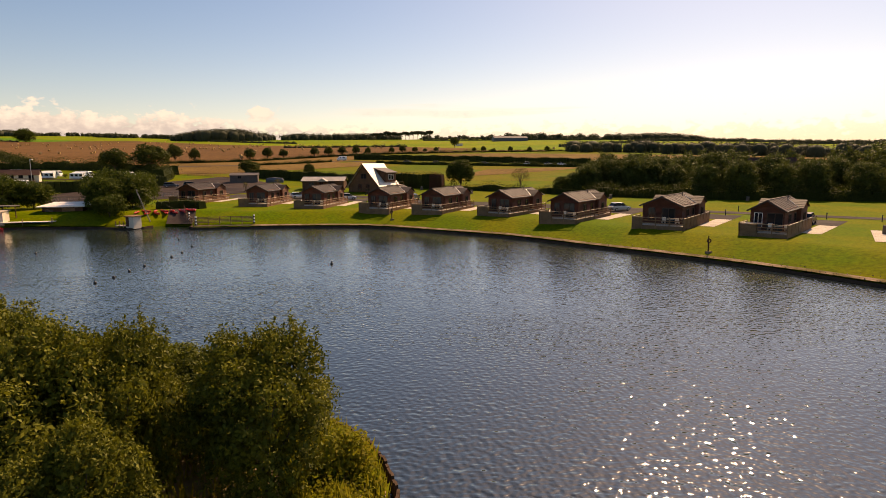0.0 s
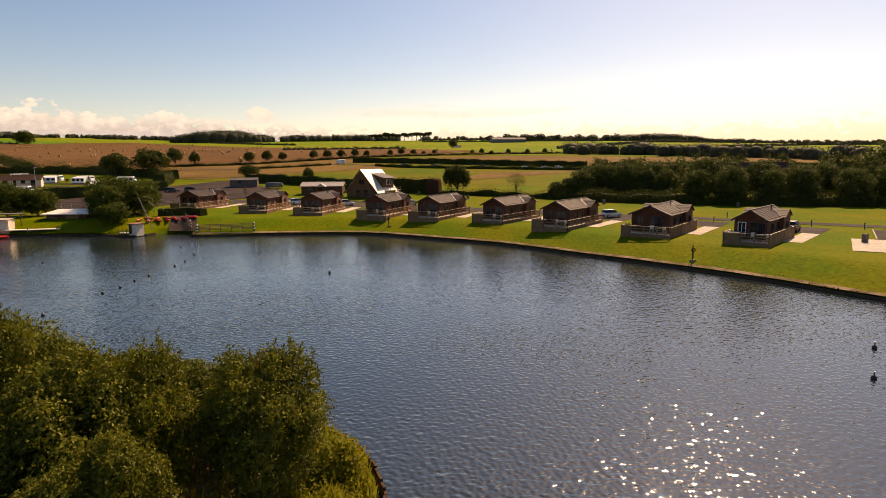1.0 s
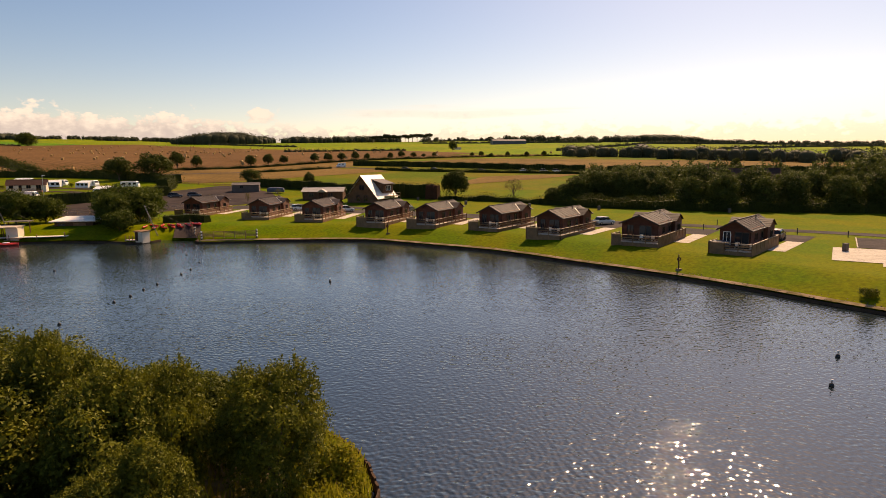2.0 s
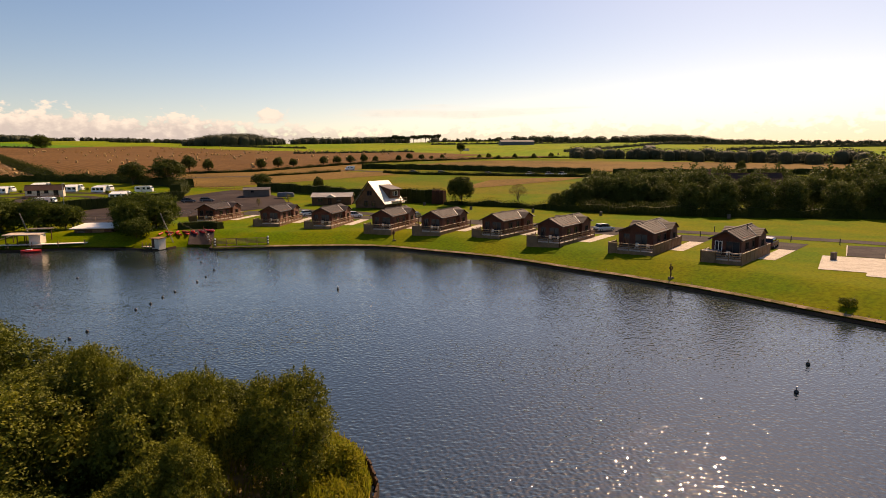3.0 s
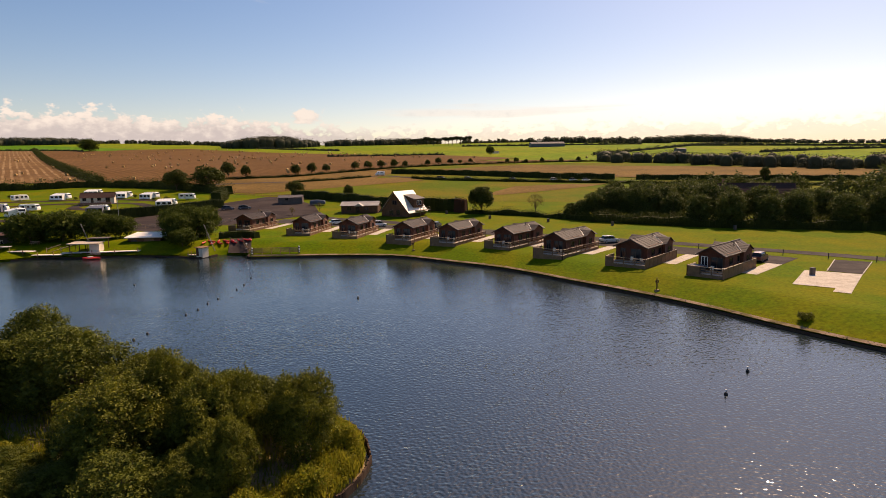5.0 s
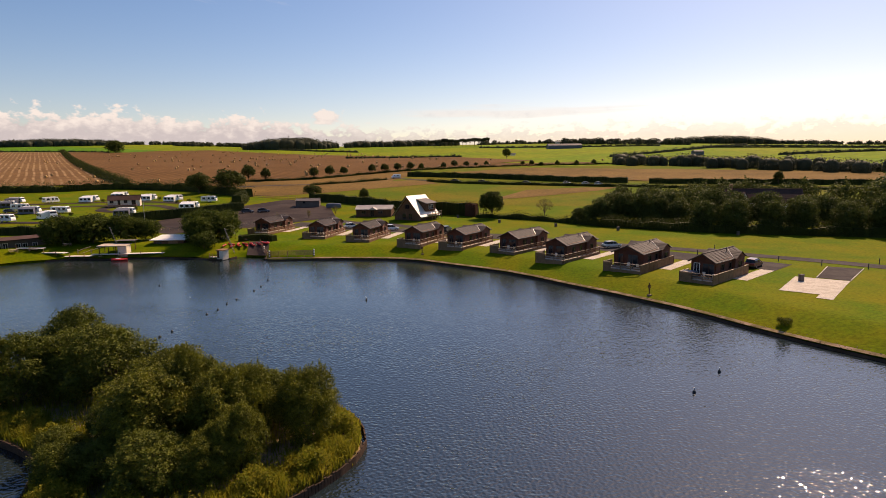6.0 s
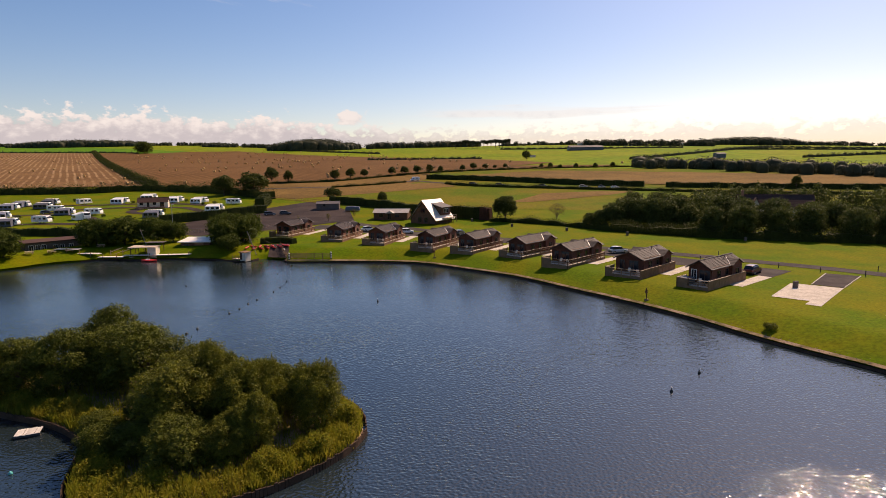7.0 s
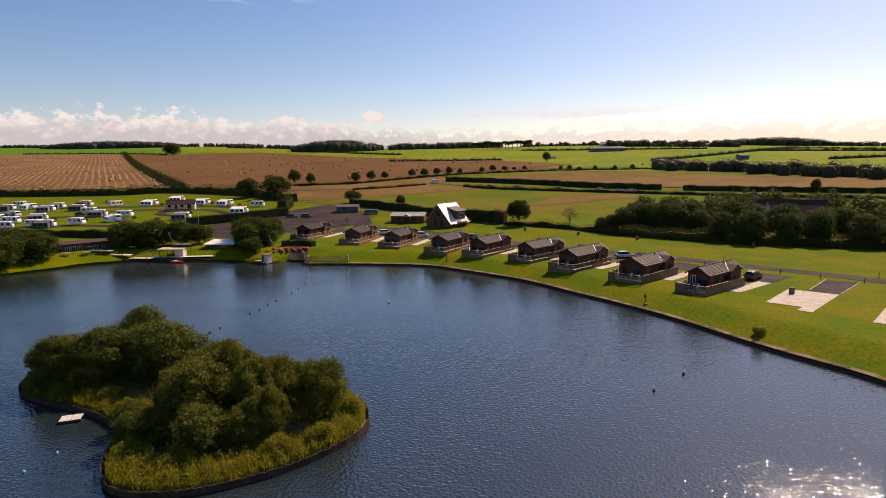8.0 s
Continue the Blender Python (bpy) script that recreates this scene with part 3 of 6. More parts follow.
# pebbles and clods scattered along the bank
stones = Form()
stone_rng = random.Random(44)
bank_line = smooth_line(LAKE[1:13], 0.5)
for a, b in zip(bank_line, bank_line[1:]):
    d = (b - a).normalized()
    side = Vector((d.y, -d.x, 0))
    for k in range(2):
        p = a + side * (0.1 + 1.1 * stone_rng.random() ** 1.6) + d * stone_rng.uniform(-0.3, 0.3)
        r = stone_rng.uniform(0.03, 0.085)
        stones.box(p.x, p.y, height(p.x, p.y) + 0.04 + r * 0.3, r * 1.6, r * 1.2, r, stone_rng.uniform(0, 180), stone_rng.uniform(-15, 15), 0, 0.6)
solid("bank_stones", stones, MAT["stone"], "grey-brown pebbles and clods along the lake bank", "stones", kind="stuff")

# ---- foliage ----


def leaf_quads(centres, normals, size, rng, curl=0.35):
    """One small four-cornered leaf clump at each centre."""
    n = len(centres)
    nrm = normals + rng.normal(0, 0.75, (n, 3))
    nrm /= np.linalg.norm(nrm, axis=1)[:, None] + 1e-9
    a = np.cross(nrm, rng.normal(0, 1, (n, 3)))
    a /= np.linalg.norm(a, axis=1)[:, None] + 1e-9
    b = np.cross(nrm, a)
    s = size * rng.uniform(0.55, 1.35, (n, 1))
    co = np.stack([centres - a * s * 0.5, centres - b * s * 0.28 + nrm * s * curl * 0.3, centres + a * s * 0.6, centres + b * s * 0.28 + nrm * s * curl * 0.3], 1)
    return co.reshape(-1, 3), np.arange(4 * n).reshape(n, 4)


def crown_points(n, lobes, rng, shell=0.55):
    """Points in the outer part of a heap of ellipsoids: (x, y, z, rx, ry, rz) each."""
    lobes = np.array(lobes, float)
    w = (lobes[:, 3] * lobes[:, 4] + lobes[:, 4] * lobes[:, 5]) ** 1.0
    pick = rng.choice(len(lobes), n, p=w / w.sum())
    d = rng.normal(0, 1, (n, 3))
    d /= np.linalg.norm(d, axis=1)[:, None]
    low = d[:, 2] < -0.3
    d[low, 2] *= np.where(rng.uniform(0, 1, low.sum()) < 0.65, -1, 1)
    r = (shell + (1 - shell) * rng.uniform(0, 1, n) ** 0.6)
    wob = 1 + 0.16 * np.sin(d[:, 0] * 5 + pick) * np.sin(d[:, 1] * 6 + 2 * pick) + 0.1 * np.sin(d[:, 2] * 9 + pick)
    c = lobes[pick, :3] + d * lobes[pick, 3:] * (r * wob)[:, None]
    return c, d


def sprays(c, d, each, reach, rng):
    """Gathers leaves into small sprays round every centre, so that dark gaps stay between them."""
    k = rng.normal(0, 1, (len(c), each, 3)) * reach
    k[:, :, 2] *= 0.8
    return (c[:, None, :] + k).reshape(-1, 3), np.repeat(d, each, axis=0)


def tree_lobes(h, r, base, rng, kind):
    """The heap of ellipsoids that makes a crown: rounded boughs set over a dome, the lower ones reaching out and down."""
    out = []
    zc, up = base + (h - base) * 0.45, (h - base) * 0.55
    n = 26 if kind == "willow" else 20
    for i in range(n):
        k = (i + 0.5) / n
        zz = 1 - (1.45 if base > 0.7 else 1.9) * k                     # from the top down past the widest part
        a = i * 2.39996 + rng.uniform(-0.3, 0.3)
        q = math.sqrt(max(0.0, 1 - min(1, abs(zz)) ** 2)) if zz > 0 else 1.0 - 0.35 * zz * zz
        s = r * rng.uniform(0.26, 0.42) * (1.0 if kind != "willow" else 0.92)
        reach = rng.uniform(0.82, 1.06)
        out.append(((r - s) * q * reach * math.cos(a), (r - s) * q * reach * math.sin(a), zc + (up - s * 0.9) * zz * reach, s, s, s * rng.uniform(0.8, 1.25)))
    return [(x, y, max(z, sz * 0.7), sx, sy, sz) for x, y, z, sx, sy, sz in out]


def make_tree(name, label, h, r, base, leaves, size, leaf, seed, kind="round", trunk=0.14, category="tree", group="", fill=0.8, spray=1, reach=0.2, core=0.64):
    """A tree: tapered trunk with limbs, a crown of many small leaves on rounded boughs, and the dense inner crown behind them."""
    rng = np.random.default_rng(seed)
    t = thing(name, label, category, group)
    lobes = tree_lobes(h, r, base, rng, kind)
    lean = rng.uniform(-0.04, 0.04, 2) * h
    wood = Form().tube([(0, 0, -0.3), (lean[0] * 0.3, lean[1] * 0.3, base), (lean[0], lean[1], h * 0.72)], [trunk * 1.25, trunk, trunk * 0.25], 7)
    stem = part("trunk", wood, MAT["bark"], t)
    near, limbs = leaves > 15000, Form()
    for lx, ly, lz, sx, sy, sz in lobes[:12]:
        z0 = base * 0.7 + (lz - base) * 0.2
        limb = Form() if near else limbs
        limb.tube([(lean[0] * 0.3, lean[1] * 0.3, z0), (lx * 0.5, ly * 0.5, (z0 + lz) / 2 + 0.1), (lx, ly, lz + sz * 0.4)], [trunk * 0.55, trunk * 0.36, trunk * 0.12], 5)
        if near:
            part("limb", limb, MAT["bark"], stem)
    if not near:
        part("branchwork", limbs, MAT["bark"], stem, kind="stuff")
    c, d = crown_points(leaves // spray, lobes, rng, fill)
    if spray > 1:
        c, d = sprays(c, d, spray, reach, rng)
    if kind == "willow":                      # young upright shoots that break the outline
        top = np.argsort(-c[:, 2] + rng.normal(0, h * 0.1, len(c)))[:300]
        k = rng.uniform(0, 1, (300, 8))
        s = c[top][:, None, :] + np.stack([rng.normal(0, 0.06, (300, 8)), rng.normal(0, 0.06, (300, 8)), k * rng.uniform(0.15, 0.6, (300, 1))], 2)
        c = np.concatenate([c, s.reshape(-1, 3)])
        d = np.concatenate([d, rng.normal(0, 1, (300 * 8, 3))])
    c[:, 2] = np.maximum(c[:, 2], 0.05)
    co, q = leaf_quads(c, d, size, rng)
    crown = part("crown", quads_mesh("crown", co, q, leaf), leaf, t)
    if core:                                  # broad shaded leaves deep within the boughs
        c, d = crown_points(int(leaves * (0.1 if near else 0.13)), [(x, y, z, sx * 0.8, sy * 0.8, sz * 0.8) for x, y, z, sx, sy, sz in lobes] + [(0, 0, base + (h - base) * 0.42, r * 0.6, r * 0.6, (h - base) * 0.4)], rng, 0.5)
        c[:, 2] = np.maximum(c[:, 2], 0.1)
        co, q = leaf_quads(c, d, r * (0.11 if near else 0.19), rng)
        part("inner_crown", quads_mesh("inner_crown", co, q, leaf), leaf, crown)
    return t


def place(proto, x, y, z=None, turn=0.0, scale=1.0, squash=1.0, sink=0.0):
    m = pose(x, y, (height(x, y) if z is None else z) - sink, 0, 0, turn) @ Matrix.Diagonal((scale, scale, scale * squash, 1))
    return copy_thing(proto, m)


def drop_proto(ob):
    for o in (*ob.children_recursive, ob):
        bpy.data.objects.remove(o)


def hedge(points, width, tall, leaf, size, per_metre, label, seed, wild=0.25, name="hedge", category="hedge", kind=""):
    """A hedge along a line: a heap of leaves on a body of stems."""
    rng = np.random.default_rng(seed)
    line = smooth_line(points, 1.2)
    t = thing(name, label, category, kind=kind)
    z = land([p.x for p in line], [p.y for p in line])
    cs, ds, stems = [], [], Form()
    for i in range(len(line) - 1):
        a, b = line[i], line[i + 1]
        d = (b - a)
        n = max(1, int(d.length * per_metre * 1.2))
        s = Vector((-d.y, d.x, 0)).normalized()
        k = rng.uniform(0, 1, n)
        along = np.array(a)[None, :2] + np.array(d)[None, :2] * k[:, None]
        ang = rng.uniform(-0.25, math.pi + 0.25, n)
        hh = tall * (1 + wild * (0.6 * math.sin(i * 0.9 + seed) + 0.5 * math.sin(i * 0.37 + 2 * seed)) * 0.7)
        rad = rng.uniform(0.65, 1.05, n)
        off = np.cos(ang) * width / 2 * rad
        up = hh * (0.12 + 0.88 * np.abs(np.sin(ang)) ** 0.6 * rad) * np.where(rng.uniform(0, 1, n) < 0.3, rng.uniform(0.2, 1, n), 1)
        cs.append(np.stack([along[:, 0] + s.x * off, along[:, 1] + s.y * off, z[i] + up], 1))
        ds.append(np.stack([s.x * np.cos(ang), s.y * np.cos(ang), np.sin(ang)], 1))
        m = (a + b) / 2
        k, kw = (0.9, 0.8) if wild <= 0.2 else (0.62, 0.5)      # clipped hedges are dense to the face
        stems.box(m.x, m.y, z[i] + hh * (k / 2 - 0.03), d.length + 0.1, width * kw, hh * k, math.degrees(math.atan2(d.y, d.x)), taper=0.8)
    co, q = leaf_quads(np.concatenate(cs), np.concatenate(ds), size * 0.8, rng)
    part("leaves", quads_mesh("leaves", co, q, leaf), leaf, t)
    part("stem_mass", stems, leaf, t)
    return t


# ---- lodges ----


def log_wall(form, width, z0, z1, depth, course=0.16):
    """Round-faced courses of a straight wall in the xz plane that faces -y."""
    z = z0
    while z < z1 - 0.02:
        h = min(course, z1 - z)
        x = width / 2
        form.add([(-x, 0, z), (x, 0, z), (x, -depth, z + h * 0.3), (-x, -depth, z + h * 0.3), (x, -depth, z + h * 0.7), (-x, -depth, z + h * 0.7), (x, 0, z + h), (-x, 0, z + h)],
                 [(0, 1, 2, 3), (3, 2, 4, 5), (5, 4, 6, 7)])
        z += h


def window_part(parent, x, y, z, w, h, turn, bars=1, name="window", frame_mat="white"):
    """A framed window that faces -y before it is turned."""
    f = Form()
    t = 0.07
    for sx, sz, px, pz in ((w, t, 0, h / 2 - t / 2), (w, t, 0, -h / 2 + t / 2), (t, h - 2 * t, -w / 2 + t / 2, 0), (t, h - 2 * t, w / 2 - t / 2, 0)):
        f.box(px, -0.05, pz, sx, 0.12, sz)
    for i in range(bars):
        f.box(-w / 2 + w * (i + 1) / (bars + 1), -0.045, 0, 0.06, 0.1, h - 2 * t)
    ob = part(name, f, MAT[frame_mat], parent, at=pose(x, y, z, 0, 0, turn))
    part("pane", Form().box(0, -0.02, 0, w - 2 * t + 0.02, 0.03, h - 2 * t + 0.02), MAT["glass"], ob)
    part("sill", Form().box(0, -0.1, -h / 2 - 0.03, w + 0.1, 0.2, 0.05), MAT["trim"], ob)
    return ob


def roof_slope(form, half, run, y0, y1, z_eave, rise, side, courses=9, thick=0.05):
    """One slope of a gable roof in overlapping courses, with ribs down the slope."""
    for i in range(courses):
        a, b = i / courses, (i + 1) / courses
        x0, x1 = run - (run) * a, run - (run) * b
        s0, s1 = z_eave + rise * a, z_eave + rise * b
        lip = 0.035
        p = [(side * x0, y0, s0 + lip), (side * x0, y1, s0 + lip), (side * x1, y1, s1 + 0.005), (side * x1, y0, s1 + 0.005),
             (side * x0, y0, s0 - thick), (side * x0, y1, s0 - thick), (side * x1, y1, s1 - thick), (side * x1, y0, s1 - thick)]
        q = [(0, 1, 2, 3), (4, 7, 6, 5), (0, 3, 7, 4), (1, 5, 6, 2)] + ([(0, 4, 5, 1)] if i == 0 else [])
        form.add(p, q if side > 0 else [tuple(reversed(k)) for k in q])
        if i:                                # the step up to this course
            form.add([p[0], p[1], (p[1][0], p[1][1], s0 + 0.005), (p[0][0], p[0][1], s0 + 0.005)], [(0, 3, 2, 1) if side > 0 else (0, 1, 2, 3)])


def roof_ribs(form, run, y0, y1, z_eave, rise, side):
    ang = math.degrees(math.atan2(rise, run))
    n = int((y1 - y0) / 1.1)
    for k in range(1, n):
        form.box(side * run / 2, y0 + (y1 - y0) * k / n, z_eave + rise / 2 + 0.045, math.hypot(run, rise), 0.06, 0.03, 0, 0, side * ang)


def build_lodge(half=3.0, length=11.6, side_closed=False, label="", front_panel=2.4, flue=True, frames="trim"):
    """A log-clad holiday lodge on its plinth, with a timber terrace in front and along one side. Front faces -y."""
    t = thing("lodge", label, "lodge", "lodges along the lake")
    fl, ev, rise = 0.62, 3.14, 1.12
    part("plinth", Form().box(0, length / 2, fl / 2 - 0.1, 2 * half - 0.1, length - 0.1, fl + 0.2), MAT["trim"], t)
    # walls
    f = Form()
    log_wall(f, 2 * half, fl, ev, 0.05)
    z = ev
    while z < ev + rise - 0.05:             # gable courses
        h = 0.16
        x0, x1 = half * (1 - (z - ev) / rise), half * max(0.0, 1 - (z + h - ev) / rise)
        f.add([(-x0, 0, z), (x0, 0, z), (x0, -0.05, z + 0.05), (-x0, -0.05, z + 0.05), (x1, -0.05, z + 0.11), (-x1, -0.05, z + 0.11), (x1, 0, z + h), (-x1, 0, z + h)],
              [(0, 1, 2, 3), (3, 2, 4, 5), (5, 4, 6, 7)])
        z += h
    f.add([(-half, 0.08, fl), (half, 0.08, fl), (half, 0.08, ev), (0, 0.08, ev + rise), (-half, 0.08, ev)], [(4, 3, 2, 1, 0)])
    gable = f.mesh("wall_front", MAT["log"], weld=True)
    part("wall_front", gable, MAT["log"], t)
    part("wall_back", gable, MAT["log"], t, at=pose(0, length, 0, 0, 0, 180))
    f = Form()
    log_wall(f, length, fl, ev + 0.12, 0.05)
    f.add([(-length / 2, 0.08, fl), (length / 2, 0.08, fl), (length / 2, 0.08, ev + 0.1), (-length / 2, 0.08, ev + 0.1)], [(3, 2, 1, 0)])
    side = f.mesh("wall_side", MAT["log"], weld=True)
    part("wall_side", side, MAT["log"], t, at=pose(half, length / 2, 0, 0, 0, 90))
    part("wall_side", side, MAT["log"], t, at=pose(-half, length / 2, 0, 0, 0, -90))
    # crossing gable near the back on both sides
    gy, gw, gp = length * 0.73, 1.75, 0.55
    for s in (1, -1):
        f = Form()
        log_wall(f, 2 * gw, fl, ev, 0.05)
        z = ev
        gr = 0.8
        while z < ev + gr - 0.05:
            h = 0.16
            x0, x1 = gw * (1 - (z - ev) / gr), gw * max(0.0, 1 - (z + h - ev) / gr)
            f.add([(-x0, 0, z), (x0, 0, z), (x1, -0.05, z + 0.1), (-x1, -0.05, z + 0.1), (x1, 0, z + h), (-x1, 0, z + h)], [(0, 1, 2, 3), (3, 2, 4, 5)])
            z += h
        z = None
        for k in (-1, 1):
            f.box(k * (gw - 0.04), gp / 2, (fl + ev) / 2, 0.08, gp, ev - fl)
        bay = part("bay", f, MAT["log"], t, weld=True, at=pose(s * (half + gp), gy, 0, 0, 0, 90 * s))
        g = Form()
        back = half + gp                     # the little roof runs back into the main slope
        for k in (1, -1):
            n = 5
            for i in range(n):
                a, b = i / n, (i + 1) / n
                x0, x1, s0, s1 = (gw + 0.22) * (1 - a), (gw + 0.22) * (1 - b), ev - 0.1 + (gr + 0.18) * a, ev - 0.1 + (gr + 0.18) * b
                e0, e1 = gp + half * 0.12 + (half * 0.75) * a, gp + half * 0.12 + (half * 0.75) * b
                p = [(k * x0, -0.28, s0 + 0.03), (k * x0, e0, s0 + 0.03), (k * x1, e1, s1), (k * x1, -0.28, s1), (k * x0, -0.28, s0), (k * x0, e0, s0)]
                q = [(0, 1, 2, 3), (0, 4, 5, 1)]
                g.add(p, q if k > 0 else [tuple(reversed(w)) for w in q])
        part("bay_roof", g, MAT["roof"], bay, weld=True)
        v = Form()                           # pale flashing in the front valley
        for k in ((1, -1)[s < 0],):
            lie = lambda a: gp + ((0.04 + (gr + 0.18) * a) / (rise + 0.16)) * (half + 0.34) - 0.34
            v.tube([(-k * (gw + 0.22) * (1 - a), lie(a), ev - 0.03 + (gr + 0.18) * a) for a in (0.04, 0.5, 0.97)], 0.06, 5)
        part("valley_flashing", v, MAT["flash"], bay, "pale lead valley flashing")
        window_part(bay, 0, -0.02, fl + 1.35, 1.1, 1.0, 0, frame_mat="trim")
    # roof
    for s in (1, -1):
        f = Form()
        roof_slope(f, half, half + 0.34, -0.55, length + 0.35, ev - 0.14, rise + 0.16, s)
        part("roof_slope", f, MAT["roof"], t, weld=True)
        f = Form()
        roof_ribs(f, half + 0.34, -0.55, length + 0.35, ev - 0.14, rise + 0.16, s)
        part("roof_ribs", f, MAT["rib"], t, "paler ribs down the roof", kind="stuff")
        g = Form().tube([(s * (half + 0.38), -0.55, ev - 0.15), (s * (half + 0.38), length + 0.35, ev - 0.15)], 0.055, 6)
        part("gutter", g, MAT["dark_metal"], t)
    part("ridge_cap", Form().box(0, length / 2 - 0.1, ev + rise + 0.05, 0.26, length + 0.9, 0.07), MAT["roof"], t)
    ang = math.degrees(math.atan2(rise + 0.16, half + 0.34))
    for yy in (-0.55, length + 0.35):
        for s in (1, -1):
            part("bargeboard", Form().box(s * (half + 0.34) / 2, yy, ev - 0.14 + (rise + 0.16) / 2 - 0.09, math.hypot(half + 0.34, rise + 0.16), 0.05, 0.2, 0, 0, s * ang), MAT["trim"], t)
    if flue:
        part("flue", Form().tube([(0.7, length * 0.62, ev + rise - 0.4), (0.7, length * 0.62, ev + rise + 0.25)], 0.065, 8).tube([(0.7, length * 0.62, ev + rise + 0.25), (0.7, length * 0.62, ev + rise + 0.33)], 0.1, 8), MAT["dark_metal"], t)
    # glazed doors and windows
    door = Form()
    for k in range(3):
        x = 0.0 + k * 0.85
        door.box(x, -0.08, fl + 1.05, 0.07, 0.1, 2.1)
    for zz in (fl + 0.05, fl + 2.07):
        door.box(0.85, -0.08, zz, 1.77, 0.1, 0.09)
    d = part("glazed_door", door, MAT["trim"], t, "glazed double door")
    for k in range(2):
        part("pane", Form().box(0.43 + k * 0.85, -0.07, fl + 1.05, 0.76, 0.03, 1.96), MAT["glass"], d)
    window_part(t, -half * 0.52, -0.03, fl + 1.25, 0.95, 1.7, 0, 1, frame_mat=frames)
    window_part(t, half + 0.03, 2.4, fl + 1.4, 1.2, 1.0, 90, 1, frame_mat="trim")
    window_part(t, half + 0.03, 5.2, fl + 1.4, 0.9, 1.0, 90, 0, frame_mat="trim")
    window_part(t, -half - 0.03, 4.0, fl + 1.4, 1.2, 1.0, -90, 1, frame_mat="trim")
    # terrace
    xl, xr, yf, yb = -half - 0.35, half + 1.05, -3.1, length - 0.6
    boards = Form()
    y = yf
    while y < -0.06:
        boards.box((xl + xr) / 2, y + 0.07, fl - 0.02, xr - xl, 0.13, 0.035)
        y += 0.145
    y = 0.02
    while y < yb:
        boards.box((half + xr) / 2 + 0.05, y + 0.07, fl - 0.02, xr - half - 0.1, 0.13, 0.035)
        y += 0.145
    part("decking", boards, MAT["deck"], t, "pale weathered deck boards", kind="stuff")

    def run(a, b, closed, tall=1.0):
        """Skirt, rails and posts along one edge of the terrace."""
        ax, ay, bx, by = *a, *b
        L, ang = math.hypot(bx - ax, by - ay), math.degrees(math.atan2(by - ay, bx - ax))
        mx, my = (ax + bx) / 2, (ay + by) / 2
        sk = Form()
        top = fl + tall - 0.1 if closed else fl - 0.05
        n = max(4, int(top / 0.15))
        prof = [(0.02, -0.7)]
        for i in range(n):
            hh = top / n
            prof += [(-0.02, hh * i + 0.012), (-0.02, hh * (i + 1) - 0.012), (0.0, hh * (i + 1))]
        prof += [(0.025, top), (0.025, -0.7)]
        sk.loft([[(x, y, z) for y, z in prof] for x in (-L / 2, L / 2)])
        part("boarding", sk, MAT["skirt"], t, at=pose(mx, my, 0, 0, 0, ang))
        part("top_rail", Form().box(0, 0, fl + tall, L + 0.08, 0.13, 0.05), MAT["rail_pale"], t, at=pose(mx, my, 0, 0, 0, ang))
        if not closed:
            for zz in (0.28, 0.62):
                part("rail", Form().box(0, 0, fl + zz, L, 0.035, 0.13), MAT["rail"], t, at=pose(mx, my, 0, 0, 0, ang))
        n = max(1, round(L / 1.8))
        for i in range(n + 1):
            k = i / n
            part("post", post_mesh(fl + tall), MAT["rail"], t, at=pose(ax + (bx - ax) * k, ay + (by - ay) * k, 0, 0, 0, ang))

    cache = {}

    def post_mesh(h):
        if h not in cache:
            cache[h] = Form().box(0, 0, (h + 0.06) / 2 - 0.1, 0.11, 0.11, h + 0.26).box(0, 0, h + 0.1, 0.14, 0.14, 0.05, taper=0.4).mesh("post", MAT["rail"])
        return cache[h]

    run((xl, yf), (xl + front_panel, yf), True, 1.05)
    run((xl + front_panel, yf), (xr, yf), False)
    run((xr, yf), (xr, yb), side_closed)
    run((xl, yf), (xl, -0.05), True, 1.05)
    run((half + 0.06, yb), (xr, yb), side_closed)
    return t

# ---- vehicles ----


def wheel(parent, x, y, r, wide=0.2):
    w = part("wheel", Form().tube([(0, -wide / 2, 0), (0, -wide / 2 + 0.03, 0), (0, wide / 2 - 0.03, 0), (0, wide / 2, 0)], [r * 0.9, r, r, r * 0.9], 14), MAT["tyre"], parent, at=pose(x, y, r))
    part("rim", Form().tube([(0, -wide / 2 - 0.01, 0), (0, wide / 2 + 0.01, 0)], r * 0.58, 10), MAT["rim"], w)
    return w


def hull(form, stations, taper=0.82):
    """A rounded body along x: stations of (x, half width, floor, top)."""
    secs = []
    for x, w, lo, hi in stations:
        h = hi - lo
        secs.append([(x, -w * 0.9, lo), (x, -w, lo + h * 0.25), (x, -w, lo + h * 0.62), (x, -w * taper, hi - h * 0.05), (x, -w * taper * 0.85, hi),
                     (x, w * taper * 0.85, hi), (x, w * taper, hi - h * 0.05), (x, w, lo + h * 0.62), (x, w, lo + h * 0.25), (x, w * 0.9, lo)])
    return form.loft(secs)


